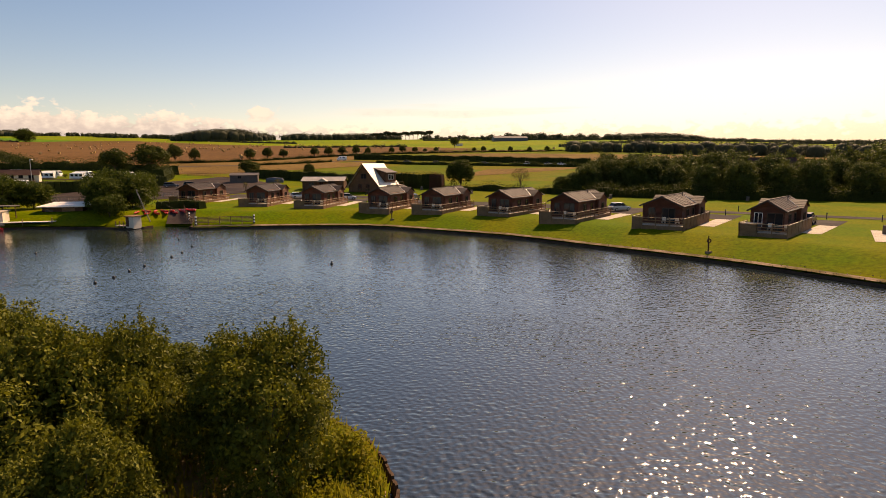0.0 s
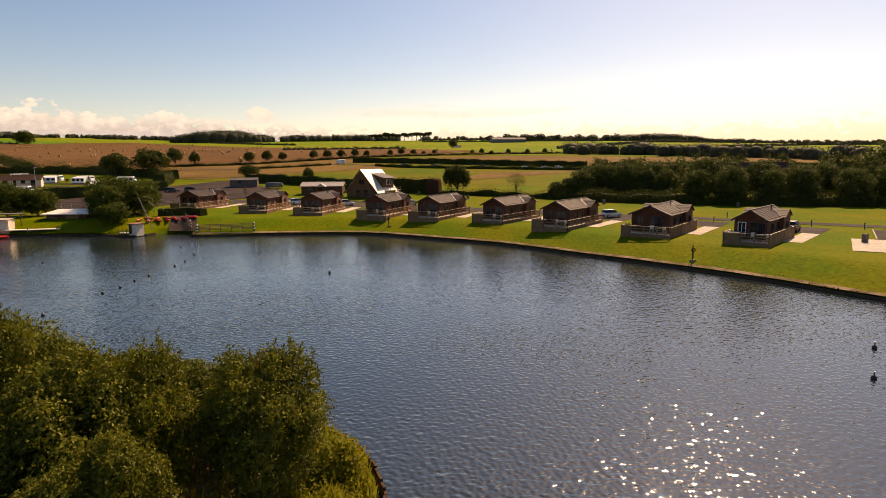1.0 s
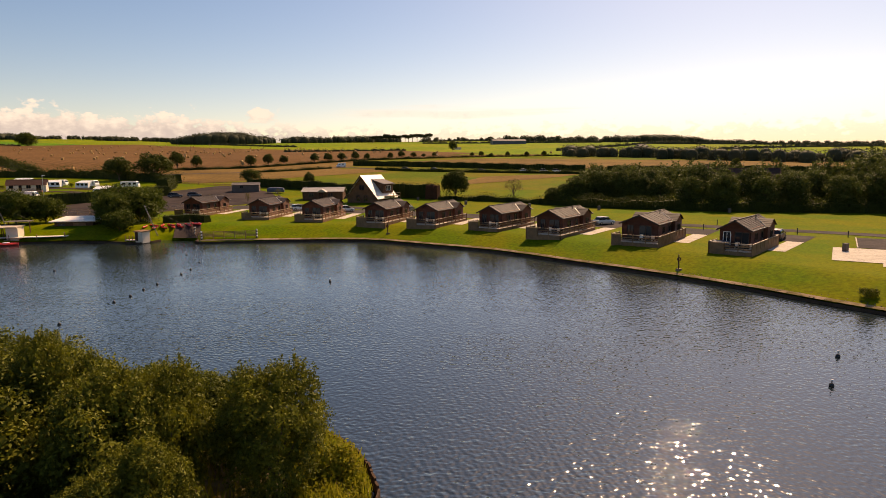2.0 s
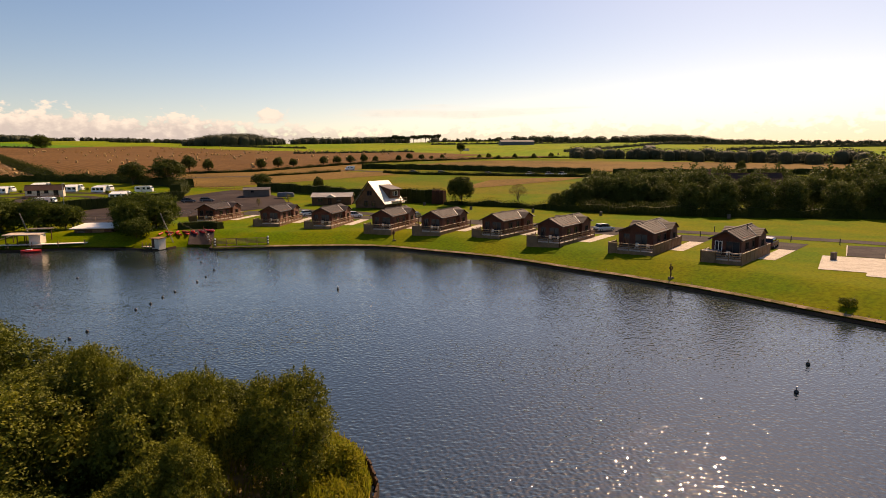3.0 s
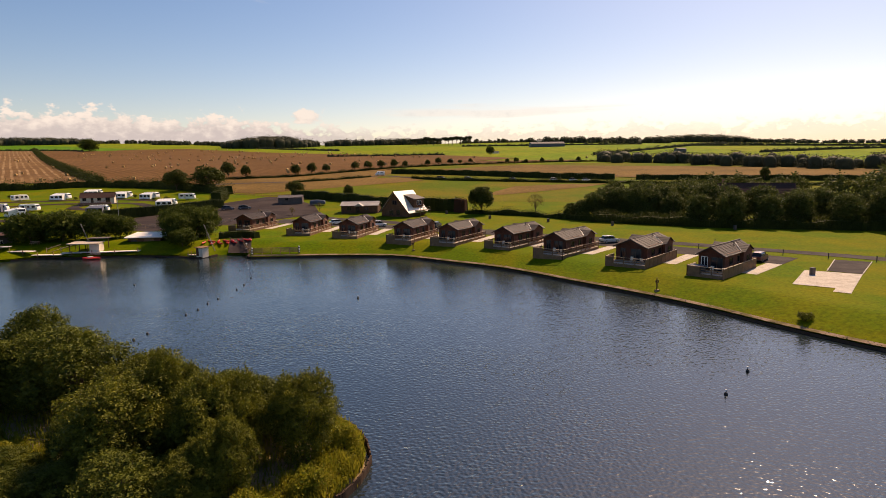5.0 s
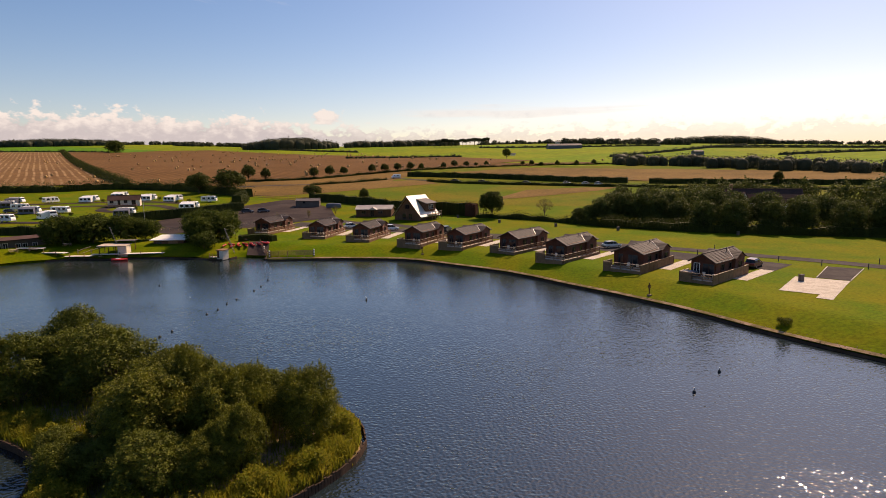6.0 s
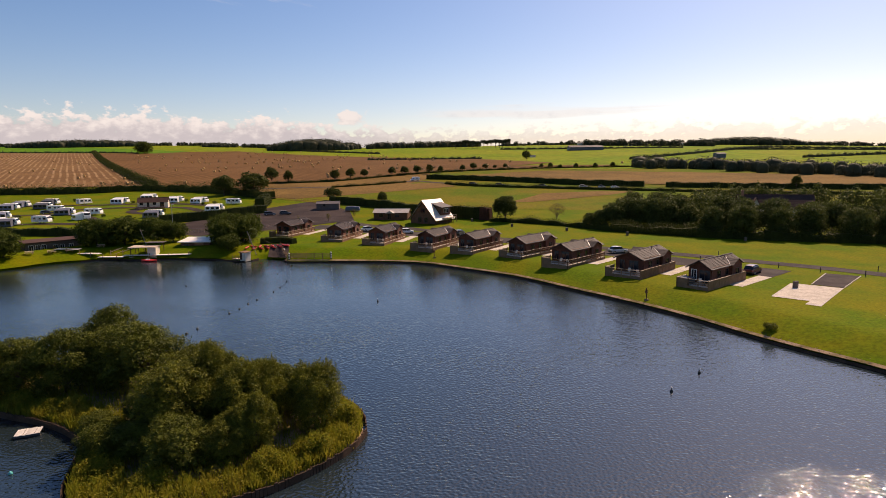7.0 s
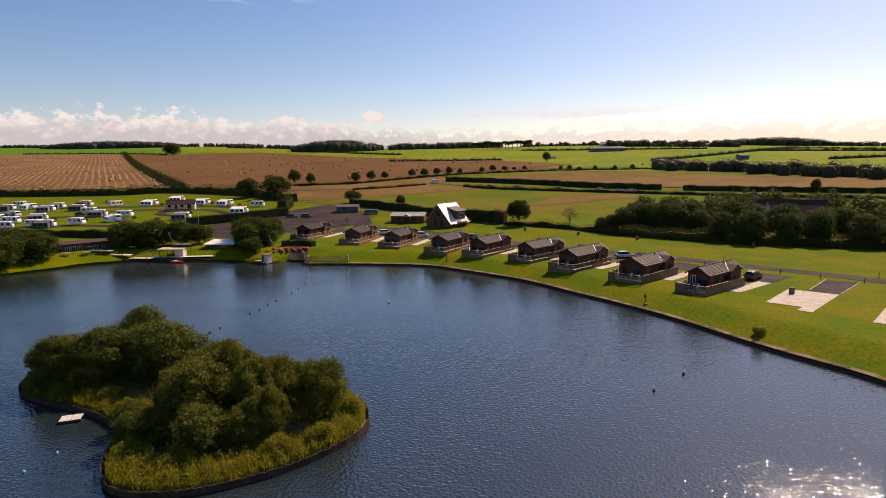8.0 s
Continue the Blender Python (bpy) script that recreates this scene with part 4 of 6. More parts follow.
def build_car(paint_mat, label, length=4.2, tall=1.5, estate=False, name="car", category="car"):
    """A parked car, nose to +x."""
    t = thing(name, label, category)
    L = length / 2
    belt = tall * 0.6
    part("body", hull(Form(), [(-L, 0.72, 0.42, belt * 0.92), (-L + 0.12, 0.83, 0.25, belt), (-L * 0.5, 0.87, 0.2, belt + 0.03), (L * 0.3, 0.87, 0.2, belt), (L * 0.75, 0.84, 0.22, belt * 0.88), (L - 0.1, 0.78, 0.25, belt * 0.74), (L, 0.66, 0.36, belt * 0.62)], 0.96), paint_mat, t, smooth=False)
    rear = -L + (0.1 if estate else 0.35)
    part("cabin_glass", hull(Form(), [(rear, 0.74, belt - 0.03, belt + 0.02), (rear + 0.35, 0.76, belt - 0.03, tall - 0.08), (0.1, 0.78, belt - 0.03, tall - 0.05), (L * 0.28, 0.76, belt - 0.03, tall - 0.15), (L * 0.52, 0.72, belt - 0.03, belt + 0.03)], 0.8), MAT["glass"], t)
    part("roof", hull(Form(), [(rear + 0.28, 0.6, tall - 0.12, tall - 0.06), (rear + 0.6, 0.64, tall - 0.08, tall - 0.01), (0.05, 0.64, tall - 0.06, tall), (L * 0.26, 0.6, tall - 0.14, tall - 0.08)], 0.9), paint_mat, t)
    for s in (-1, 1):
        for x in (-L * 0.6, L * 0.62):
            wheel(t, x, s * 0.78, 0.31)
        part("headlight", Form().box(L - 0.1, s * 0.58, belt * 0.68, 0.16, 0.3, 0.14, taper=0.8), MAT["lamp_clear"], t)
        part("tail_light", Form().box(-L + 0.05, s * 0.62, belt * 0.82, 0.1, 0.2, 0.2, taper=0.8), MAT["lamp_red"], t)
        part("mirror", Form().box(L * 0.32, s * 0.95, belt + 0.05, 0.1, 0.18, 0.12, taper=0.8), paint_mat, t)
        for x in (-L * 0.05,):
            part("pillar", Form().box(x, s * 0.71, belt + (tall - belt) / 2 - 0.03, 0.08, 0.05, tall - belt - 0.06, 0, s * 9), paint_mat, t)
    part("bumper", hull(Form(), [(-L - 0.05, 0.74, 0.3, 0.5), (-L + 0.1, 0.84, 0.28, 0.52)], 0.96), MAT["dark_metal"], t)
    return t


def build_van(paint_mat, label, length=5.4, tall=2.4, name="van"):
    """A panel van or camper, nose to +x."""
    t = thing(name, label, "van")
    L = length / 2
    part("body", hull(Form(), [(-L, 0.9, 0.35, tall - 0.06), (-L + 0.1, 0.97, 0.28, tall), (L * 0.35, 0.97, 0.28, tall), (L * 0.52, 0.96, 0.28, tall - 0.25), (L * 0.75, 0.94, 0.28, 1.25), (L - 0.08, 0.88, 0.3, 1.05), (L, 0.8, 0.4, 0.9)], 0.93), paint_mat, t)
    part("windscreen", Form().add([(L * 0.5, -0.8, tall - 0.38), (L * 0.5, 0.8, tall - 0.38), (L * 0.775, 0.84, 1.28), (L * 0.775, -0.84, 1.28), (L * 0.46, -0.8, tall - 0.45), (L * 0.46, 0.8, tall - 0.45), (L * 0.73, 0.84, 1.24), (L * 0.73, -0.84, 1.24)],
                                 [(0, 3, 2, 1), (4, 5, 6, 7), (0, 1, 5, 4), (1, 2, 6, 5), (2, 3, 7, 6), (3, 0, 4, 7)]), MAT["glass"], t)
    for s in (-1, 1):
        part("window", Form().box(L * 0.42, s * 0.955, 1.62, 0.75, 0.06, 0.55, 0, s * 4, 0, 0.85), MAT["glass"], t)
        part("window", Form().box(-L * 0.3, s * 0.955, 1.62, 1.3, 0.06, 0.5, 0, s * 4), MAT["glass"], t)
        for x in (-L * 0.6, L * 0.62):
            wheel(t, x, s * 0.86, 0.34)
        part("headlight", Form().box(L - 0.07, s * 0.66, 0.82, 0.14, 0.28, 0.2, taper=0.8), MAT["lamp_clear"], t)
        part("tail_light", Form().box(-L + 0.02, s * 0.84, 1.0, 0.08, 0.14, 0.5), MAT["lamp_red"], t)
    return t


def build_caravan(label, length=6.2, awning=False, cloth="awning"):
    """A white touring caravan, drawbar to +x; some have an awning along one side."""
    t = thing("caravan", label, "caravan", "touring caravans on the pitches")
    L = length / 2
    prof = [(-L, 0.55), (-L - 0.03, 1.3), (-L, 2.3), (-L + 0.12, 2.5), (-L + 0.4, 2.6), (L - 1.0, 2.62), (L - 0.62, 2.5), (L - 0.12, 1.6), (L, 1.05), (L - 0.04, 0.6), (L - 0.12, 0.45), (-L + 0.1, 0.45)]
    secs = []
    for y, k in ((-1.12, 0.965), (-1.05, 1.0), (1.05, 1.0), (1.12, 0.965)):
        secs.append([(x * k, y, 1.5 + (z - 1.5) * k) for x, z in prof])
    part("body", Form().loft(secs), MAT["white"], t)
    for s in (-1, 1):
        for x, w in ((-L * 0.6, 1.2), (L * 0.05, 0.8), (L * 0.58, 1.1)):
            part("window", Form().box(x, s * 1.12, 1.74, w, 0.05, 0.72), MAT["glass"], t)
        part("stripe", Form().box(0, s * 1.115, 1.18, length * 0.92, 0.03, 0.12), MAT["awning"], t)
        wheel(t, -0.1, s * 0.98, 0.33)
    part("front_window", Form().box(L - 0.35, 0, 2.03, 0.06, 1.9, 0.72, 0, 0, -29), MAT["glass"], t)
    part("rear_window", Form().box(-L - 0.02, 0, 1.8, 0.05, 1.5, 0.6), MAT["glass"], t)
    part("roof_hatch", Form().box(0.3, 0, 2.66, 0.7, 0.6, 0.1, taper=0.85).box(-1.4, 0.1, 2.65, 0.4, 0.4, 0.08, taper=0.85), MAT["cream"], t)
    part("drawbar", Form().tube([(L - 0.2, 0.5, 0.45), (L + 1.1, 0, 0.45)], 0.04, 5).tube([(L - 0.2, -0.5, 0.45), (L + 1.1, 0, 0.45)], 0.04, 5).tube([(L + 0.9, 0, 0.0), (L + 0.9, 0, 0.6)], 0.035, 5), MAT["steel"], t)
    part("door", Form().box(-L * 0.22, -1.13, 1.4, 0.62, 0.04, 1.75), MAT["cream"], t)
    if awning:
        a = [(-L * 0.9, -1.12, 2.5), (L * 0.62, -1.12, 2.5), (L * 0.7, -3.5, 1.85), (-L, -3.5, 1.85), (-L * 0.95, -1.12, 0.0), (L * 0.66, -1.12, 0.0), (L * 0.74, -3.7, 0.0), (-L * 1.04, -3.7, 0.0)]
        aw = part("awning", Form().add(a, [(0, 1, 2, 3), (3, 2, 6, 7), (0, 3, 7, 4), (1, 5, 6, 2), (4, 7, 6, 5)]), MAT[cloth], t, "fabric awning with clear windows")
        for i in range(3):
            part("pane", Form().box(-L * 0.66 + i * length * 0.29, -3.64, 1.15, 1.2, 0.05, 0.85, 0, 6), MAT["glass"], aw)
    return t


# ---- buildings ----


def gable_building(name, label, category, width, length, eave, rise, wall, roof, over=0.3, windows=(), group=""):
    """A plain gabled building: the ridge runs along y, the front gable faces -y; windows: (side, along, z, w, h)."""
    t = thing(name, label, category, group)
    w = width / 2
    fm = "trim" if wall in ("timber", "grey_wall", "cream") else "white"
    part("wall", Form().loft([[(-w, y, -0.3), (w, y, -0.3), (w, y, eave), (0, y, eave + rise), (-w, y, eave)] for y in (0, length)]), MAT[wall], t)
    for s in (1, -1):
        f = Form()
        roof_slope(f, w, w + over, -over, length + over, eave - rise * over / w + 0.04, rise * (1 + over / w), s, 6)
        part("roof_slope", f, MAT[roof], t, weld=True)
    part("ridge_cap", Form().box(0, length / 2, eave + rise + 0.1, 0.25, length + 2 * over, 0.06), MAT[roof], t)
    for side, along, z, ww, hh in windows:
        if side == "front":
            window_part(t, along, -0.01, z, ww, hh, 0, 1, frame_mat=fm)
        elif side == "right":
            window_part(t, w + 0.01, along, z, ww, hh, 90, 1, frame_mat=fm)
        else:
            window_part(t, -w - 0.01, along, z, ww, hh, -90, 1, frame_mat=fm)
    return t


def build_aframe(m):
    """The tall timber building with a steep pale metal roof and a dormer; front gable faces -y."""
    t = thing("a_frame_house", "tall dark timber house with steep pale metal roof and dormer", "house", m=m)
    w, L, ev, top = 5.0, 9.5, 1.6, 7.4
    f = Form()
    log_wall(f, 2 * w - 0.3, 0, ev, 0.05, 0.2)
    z = ev
    while z < top - 0.1:
        x0, x1 = (w - 0.15) * (1 - (z - ev) / (top - ev)), (w - 0.15) * max(0, 1 - (z + 0.2 - ev) / (top - ev))
        f.add([(-x0, 0, z), (x0, 0, z), (x1, -0.05, z + 0.14), (-x1, -0.05, z + 0.14), (x1, 0, z + 0.2), (-x1, 0, z + 0.2)], [(0, 1, 2, 3), (3, 2, 4, 5)])
        z += 0.2
    gable = f.mesh("gable_wall", MAT["cedar"], weld=True)
    part("gable_wall", gable, MAT["cedar"], t)
    part("gable_wall", gable, MAT["cedar"], t, at=pose(0, L, 0, 0, 0, 180))
    for s in (1, -1):
        part("side_wall", Form().box(s * (w - 0.2), L / 2, ev / 2, 0.2, L - 0.1, ev), MAT["timber"], t)
        rise, run = top - ev + 0.5, w + 0.45
        p = [(0, -0.8, top + 0.12), (0, L + 0.6, top + 0.12), (s * run, L + 0.6, top + 0.12 - rise), (s * run, -0.8, top + 0.12 - rise)]
        q = [(x, y, zz - 0.16) for x, y, zz in p]
        part("roof_slope", Form().add(p + q, [(0, 1, 2, 3), (4, 7, 6, 5), (0, 4, 5, 1), (1, 5, 6, 2), (2, 6, 7, 3), (3, 7, 4, 0)]), MAT["metal_roof"], t, "pale shining metal roof sheet")
        part("bargeboard", Form().add([(0, -0.86, top + 0.14), (s * run, -0.86, top + 0.14 - rise), (s * run, -0.86, top - 0.16 - rise), (0, -0.86, top - 0.2), (0, -0.8, top + 0.14), (s * run, -0.8, top + 0.14 - rise), (s * run, -0.8, top - 0.16 - rise), (0, -0.8, top - 0.2)],
                                     [(0, 1, 2, 3), (7, 6, 5, 4), (0, 4, 5, 1), (3, 2, 6, 7), (1, 5, 6, 2)]), MAT["timber"], t)
    # dormer on the lit slope
    d = Form()
    d.loft([[(1.0, y, 2.6), (w - 0.4, y, 2.6), (w - 0.4, y, 5.0), (1.0, y, 6.1)] for y in (3.4, 8.8)])
    dm = part("dormer", d, MAT["timber"], t)
    part("dormer_roof", Form().loft([[(0.9, y, 6.25), (w + 0.1, y, 5.0), (w + 0.1, y, 5.12), (0.9, y, 6.4)] for y in (3.1, 9.1)]), MAT["grey_roof"], dm)
    window_part(dm, w - 0.39, 6.1, 3.9, 2.4, 1.4, 90, 2)
    part("balcony", Form().box(w + 0.9, 6.2, 1.75, 1.9, 5.6, 0.16), MAT["deck"], t)
    for y in (3.5, 5.3, 7.1, 8.9):
        part("balcony_post", Form().box(w + 1.8, y, 1.25, 0.1, 0.1, 2.6), MAT["rail"], t)
    part("balcony_rail", Form().box(w + 1.8, 6.2, 2.55, 0.06, 5.6, 0.1), MAT["rail_pale"], t)
    window_part(t, -1.2, -0.05, 1.3, 1.2, 1.6, 0, 1, frame_mat="trim")
    window_part(t, 1.2, -0.05, 1.3, 1.2, 1.6, 0, 1, frame_mat="trim")
    window_part(t, 0, -0.05, 4.2, 1.6, 1.3, 0, 1, frame_mat="trim")
    return t


def build_static(m):
    """A long pale holiday home with a brown terrace."""
    t = gable_building("holiday_home", "long pale holiday home with dark brown roof and windows", "holiday home", 4.4, 11.5, 2.6, 1.7, "cream", "slate", 0.3,
                       [("right", 1.4, 1.9, 1.3, 1.1), ("right", 4.0, 1.5, 0.9, 1.9), ("right", 6.4, 1.9, 1.3, 1.1), ("right", 9.3, 1.5, 1.5, 1.9), ("front", 0, 1.7, 2.4, 1.5)])
    t.matrix_basis = m
    part("terrace", Form().box(2.9, 5.0, 0.3, 1.9, 11, 0.6), MAT["brick"], t)
    part("terrace_rail", Form().box(3.8, 5.0, 1.35, 0.07, 11, 0.08).box(3.8, 5.0, 0.95, 0.05, 11, 0.08), MAT["rail"], t)
    return t

# ---- fields, roads and hard ground ----
drape("far_fields", [(-3300, 415), (3300, 415), (3300, 4150), (-3300, 4150)], 60, 0.25, MAT["green_field"], "bright green pasture fields on the far rising land", "field")
drape("rough_pasture", [(-330, 216), (-60, 199), (-6, 166), (60, 150), (300, 150), (300, 300), (-330, 300)], 6, 0.06, MAT["pasture"], "green and dry brown grazing pasture", "field")
drape("near_fields", [(-900, 296), (900, 296), (900, 420), (-900, 420)], 9, 0.1, MAT["pasture"], "green and dry brown grazing pasture", "field")
drape("stubble_field", [(-775, 906), (-228, 297), (-345, 278), (-900, 300), (-1500, 900)], 14, 0.55, MAT["stubble_pale"], "pale striped stubble field after harvest", "field")
drape("stubble_field", [(-765, 900), (-600, 708), (-420, 508), (-219, 290), (-153, 312), (-72, 407), (73, 440), (95, 505), (-63, 625), (-213, 830), (-458, 1025), (-600, 985)], 12, 0.6, MAT["stubble"], "brown stubble field scattered with round bales", "field")
for q in ([(-330, 412), (-219, 290), (-153, 312), (-72, 407), (-120, 440), (-330, 440)], [(-72, 404), (-46, 407), (73, 442), (60, 470), (-120, 470), (-120, 430)], [(-219, 290), (-212, 273), (-170, 264), (-148, 285), (-157, 309)], [(-219, 288), (-157, 306), (-118, 322), (-150, 332)], [(-118, 322), (-95, 357), (-118, 374), (-151, 330)], [(-95, 357), (-73, 385), (-60, 412), (-119, 373)], [(-73, 385), (-46, 404), (12, 428), (74, 441), (-60, 432)]):
    drape("stubble_field", q, 8, 0.5, MAT["stubble"], "brown stubble reaching down to the hedge", "field")
drape("dry_field", [(-50, 353), (12, 316), (69, 291), (128, 280), (300, 270), (330, 300), (187, 345), (148, 371), (71, 420), (-11, 385)], 8, 0.4, MAT["wheat"], "dry yellow brown grass field", "field")
drape("green_field", [(-1028, 900), (-660, 905), (-640, 980), (-1500, 1500), (-2600, 1500)], 25, 0.6, MAT["deep_green"], "deep green crop field below the wooded skyline", "field")
drape("dry_patch", [(-108, 226), (-88, 243), (-66, 250), (-43, 258), (-26, 271), (-44, 301), (-66, 316), (-100, 290), (-146, 272)], 5, 0.16, MAT["wheat"], "dry brown strip of the pasture", "field")
drape("dry_strip", [(-219, 286), (-165, 260), (-108, 228), (-88, 243), (-66, 270), (-64, 335), (-90, 358), (-118, 350), (-160, 322)], 6, 0.12, MAT["wheat"], "dry brown grass below the field hedge", "field")
drape("dry_strip", [(-219, 284), (-170, 318), (-110, 368), (-72, 400), (-62, 340), (-66, 300), (-165, 262)], 6, 0.11, MAT["wheat"], "dry brown grass between lane and stubble", "field")
drape("dry_strip", [(-150, 272), (-101, 285), (-64, 320), (-62, 338), (-95, 357), (-118, 326), (-157, 312), (-190, 276), (-170, 262)], 6, 0.13, MAT["wheat"], "dry strip between lane and hedge", "field")
drape("dry_patch", [(-4, 217), (20, 223), (42, 249), (58, 262), (36, 262), (10, 253)], 5, 0.16, MAT["wheat"], "dry brown strip of the pasture", "field")
ribbon("lane", [(-150, 275), (-125, 283), (-101, 288), (-80, 305), (-66, 320), (-50, 309), (-30, 295), (1, 284), (40, 275), (63, 269), (100, 260), (200, 246), (330, 235)], 4.5, 0.2, MAT["asphalt"], "narrow grey country lane between hedges", "lane", 4)
ribbon("road", [(-62, 168), (-52, 157), (-42, 150), (-32, 147), (-21, 140), (-12, 133), (0, 126), (8, 121), (22, 114), (33, 108.5), (44, 103), (52, 97.8), (58, 94), (64, 90), (70, 85), (90, 68), (120, 40)], 4.2, 0.05, MAT["asphalt"], "worn dark asphalt drive behind the lodges", "road", 2)
drape("car_park", [(-99, 222), (-83, 216), (-62, 188), (-52, 163), (-66, 143), (-85, 124), (-101, 130), (-116, 152), (-104, 185)], 3, 0.06, MAT["gravel"], "brown gravel car park", "car park")
for pts in ([(-215, 128), (-183, 139), (-156, 148), (-130, 146), (-112, 150)], [(-230, 160), (-193, 168), (-170, 173), (-145, 157)], [(-186, 183), (-174, 193), (-157, 196), (-151, 182), (-138, 176)], [(-157, 196), (-138, 197), (-124, 187), (-112, 178)], [(-240, 190), (-215, 200), (-186, 205), (-157, 212), (-125, 203)]):
    ribbon("site_path", pts, 4.0, 0.12, MAT["gravel"], "gravel track through the caravan pitches", "path", 3)

# ---- lodges ----
LODGES = [
    (37.7, 70.0, 50, "narrow"), (28.7, 78.1, 55, "closed"), (16.9, 88.0, 56, "open"), (7.8, 97.4, 57.5, "open"), (-3.6, 103.3, 66, "open"),
    (-13.6, 107.2, 73, "open"), (-27.4, 113.8, 82, "open"), (-40.1, 118.8, 86, "open"), (-57.8, 125.6, 82, "open"),
]
HALF = {"narrow": 1.85, "closed": 2.6, "open": 2.25}
lodge_kinds = {
    "narrow": build_lodge(HALF["narrow"], 10.6, True, "narrow dark red-brown log lodge with close-boarded terrace and white doors", 1.9, frames="white"),
    "closed": build_lodge(HALF["closed"], 11.0, True, "wide dark red-brown log lodge with close-boarded terrace beside the lake", 1.3),
    "open": build_lodge(HALF["open"], 11.6, False, "dark red-brown log lodge with open-railed terrace facing the lake", 2.0),
}


def lodge_spot(x, y, heading, half):
    """The lodge's base from the corner of its roof."""
    a = radians(heading)
    right, ahead = Vector((math.sin(a), -math.cos(a), 0)), Vector((math.cos(a), math.sin(a), 0))
    p = Vector((x, y, 0)) - right * (half + 0.34) + ahead * 0.55
    c = p + ahead * 4
    return pose(p.x, p.y, height(c.x, c.y) - 0.1, 0, 0, heading - 90), p, right, ahead


for x, y, hd, kind in LODGES:
    half = HALF[kind]
    m, p, right, ahead = lodge_spot(x, y, hd, half)
    copy_thing(lodge_kinds[kind], m)
    q = [p + right * (half + 1.0) + ahead * 4, p + right * (half + 3.2) + ahead * 4, p + right * (half + 3.2) + ahead * 15.5, p + right * (half + 1.0) + ahead * 15.5]
    drape("concrete_slab", [(v.x, v.y) for v in q], 1.0, 0.04, MAT["concrete"], "pale concrete strip beside the lodge", "slab")
    q = [p + right * (-half) + ahead * 15.5, p + right * (half + 3.2) + ahead * 15.5, p + right * (half + 3.2) + ahead * 24, p + right * (-half) + ahead * 24]
    drape("parking_bay", [(v.x, v.y) for v in q], 1.0, 0.035, MAT["asphalt"], "dark asphalt parking bay behind the lodge", "parking bay")
for o in lodge_kinds.values():
    drop_proto(o)


# ---- pads, bollards and small things on the lawn ----
PAD = [(44.7, 65.0), (51.3, 75.6), (57.7, 72.3), (50.6, 61.6)]
STEP = [(47.5, 60.4), (49.0, 62.6), (50.6, 61.6), (49.1, 59.3)]
for shift in (0, 1):
    dx, dy = 10.1 * shift, -10.0 * shift
    drape("concrete_slab", [(x + dx, y + dy) for x, y in PAD], 1.0, 0.06, MAT["concrete"], "bare pale concrete lodge base on the lawn", "slab")
    drape("concrete_slab", [(x + dx, y + dy) for x, y in STEP], 0.8, 0.06, MAT["concrete"], "small concrete step at the edge of a lodge base", "slab")
    drape("parking_bay", [(54.2 + dx, 75.0 + dy), (60.6 + dx, 85.3 + dy), (65.2 + dx, 83.2 + dy), (57.9 + dx, 72.6 + dy)], 1.0, 0.05, MAT["asphalt"], "dark asphalt parking bay beside an empty lodge base", "parking bay")
    for a, b in (((54.2, 75.0), (60.6, 85.3)), ((65.2, 83.2), (57.9, 72.6))):
        mx, my = (a[0] + b[0]) / 2 + dx, (a[1] + b[1]) / 2 + dy
        solid("kerb", Form().box(0, 0, 0.02, math.dist(a, b), 0.14, 0.2), MAT["concrete"], "pale concrete kerb along the parking bay", "kerb", kind="structure",
              m=pose(mx, my, height(mx, my), 0, 0, math.degrees(math.atan2(b[1] - a[1], b[0] - a[0]))))


def bollard(x, y):
    t = thing("bollard_light", "short dark bollard light beside the drive", "bollard", "bollards along the drive", m=pose(x, y, height(x, y)))
    part("post", Form().tube([(0, 0, -0.1), (0, 0, 0.85)], 0.07, 8), MAT["dark_metal"], t)
    part("cap", Form().tube([(0, 0, 0.85), (0, 0, 0.95), (0, 0, 1.0)], [0.1, 0.1, 0.05], 8), MAT["dark_metal"], t)


for x, y in ((42.6, 97.3), (54.8, 90.6), (60.2, 86.5), (65.9, 83.2), (33.1, 106.2), (48.0, 104.6), (70.5, 88.6), (21.0, 117.8)):
    bollard(x, y)


def meter_box(x, y, label, s=1.0):
    t = thing("utility_pillar", label, "utility pillar", m=pose(x, y, height(x, y) + 0.03, 0, 0, 30))
    part("cabinet", Form().box(0, 0, 0.5 * s, 0.7 * s, 0.45 * s, 1.0 * s), MAT["grey_wall"], t)
    part("lid", Form().box(0, 0, 1.03 * s, 0.78 * s, 0.53 * s, 0.07, taper=0.85), MAT["grey_roof"], t)


meter_box(50.6, 71.9, "grey service pillar standing on the bare concrete base")
for x, y in ((33.3, 135.4), (60.1, 127.0), (1.8, 150.3), (-11.7, 161.6), (17.7, 143.0)):
    meter_box(x, y, "small grey service box on the grass by the trees", 0.9)


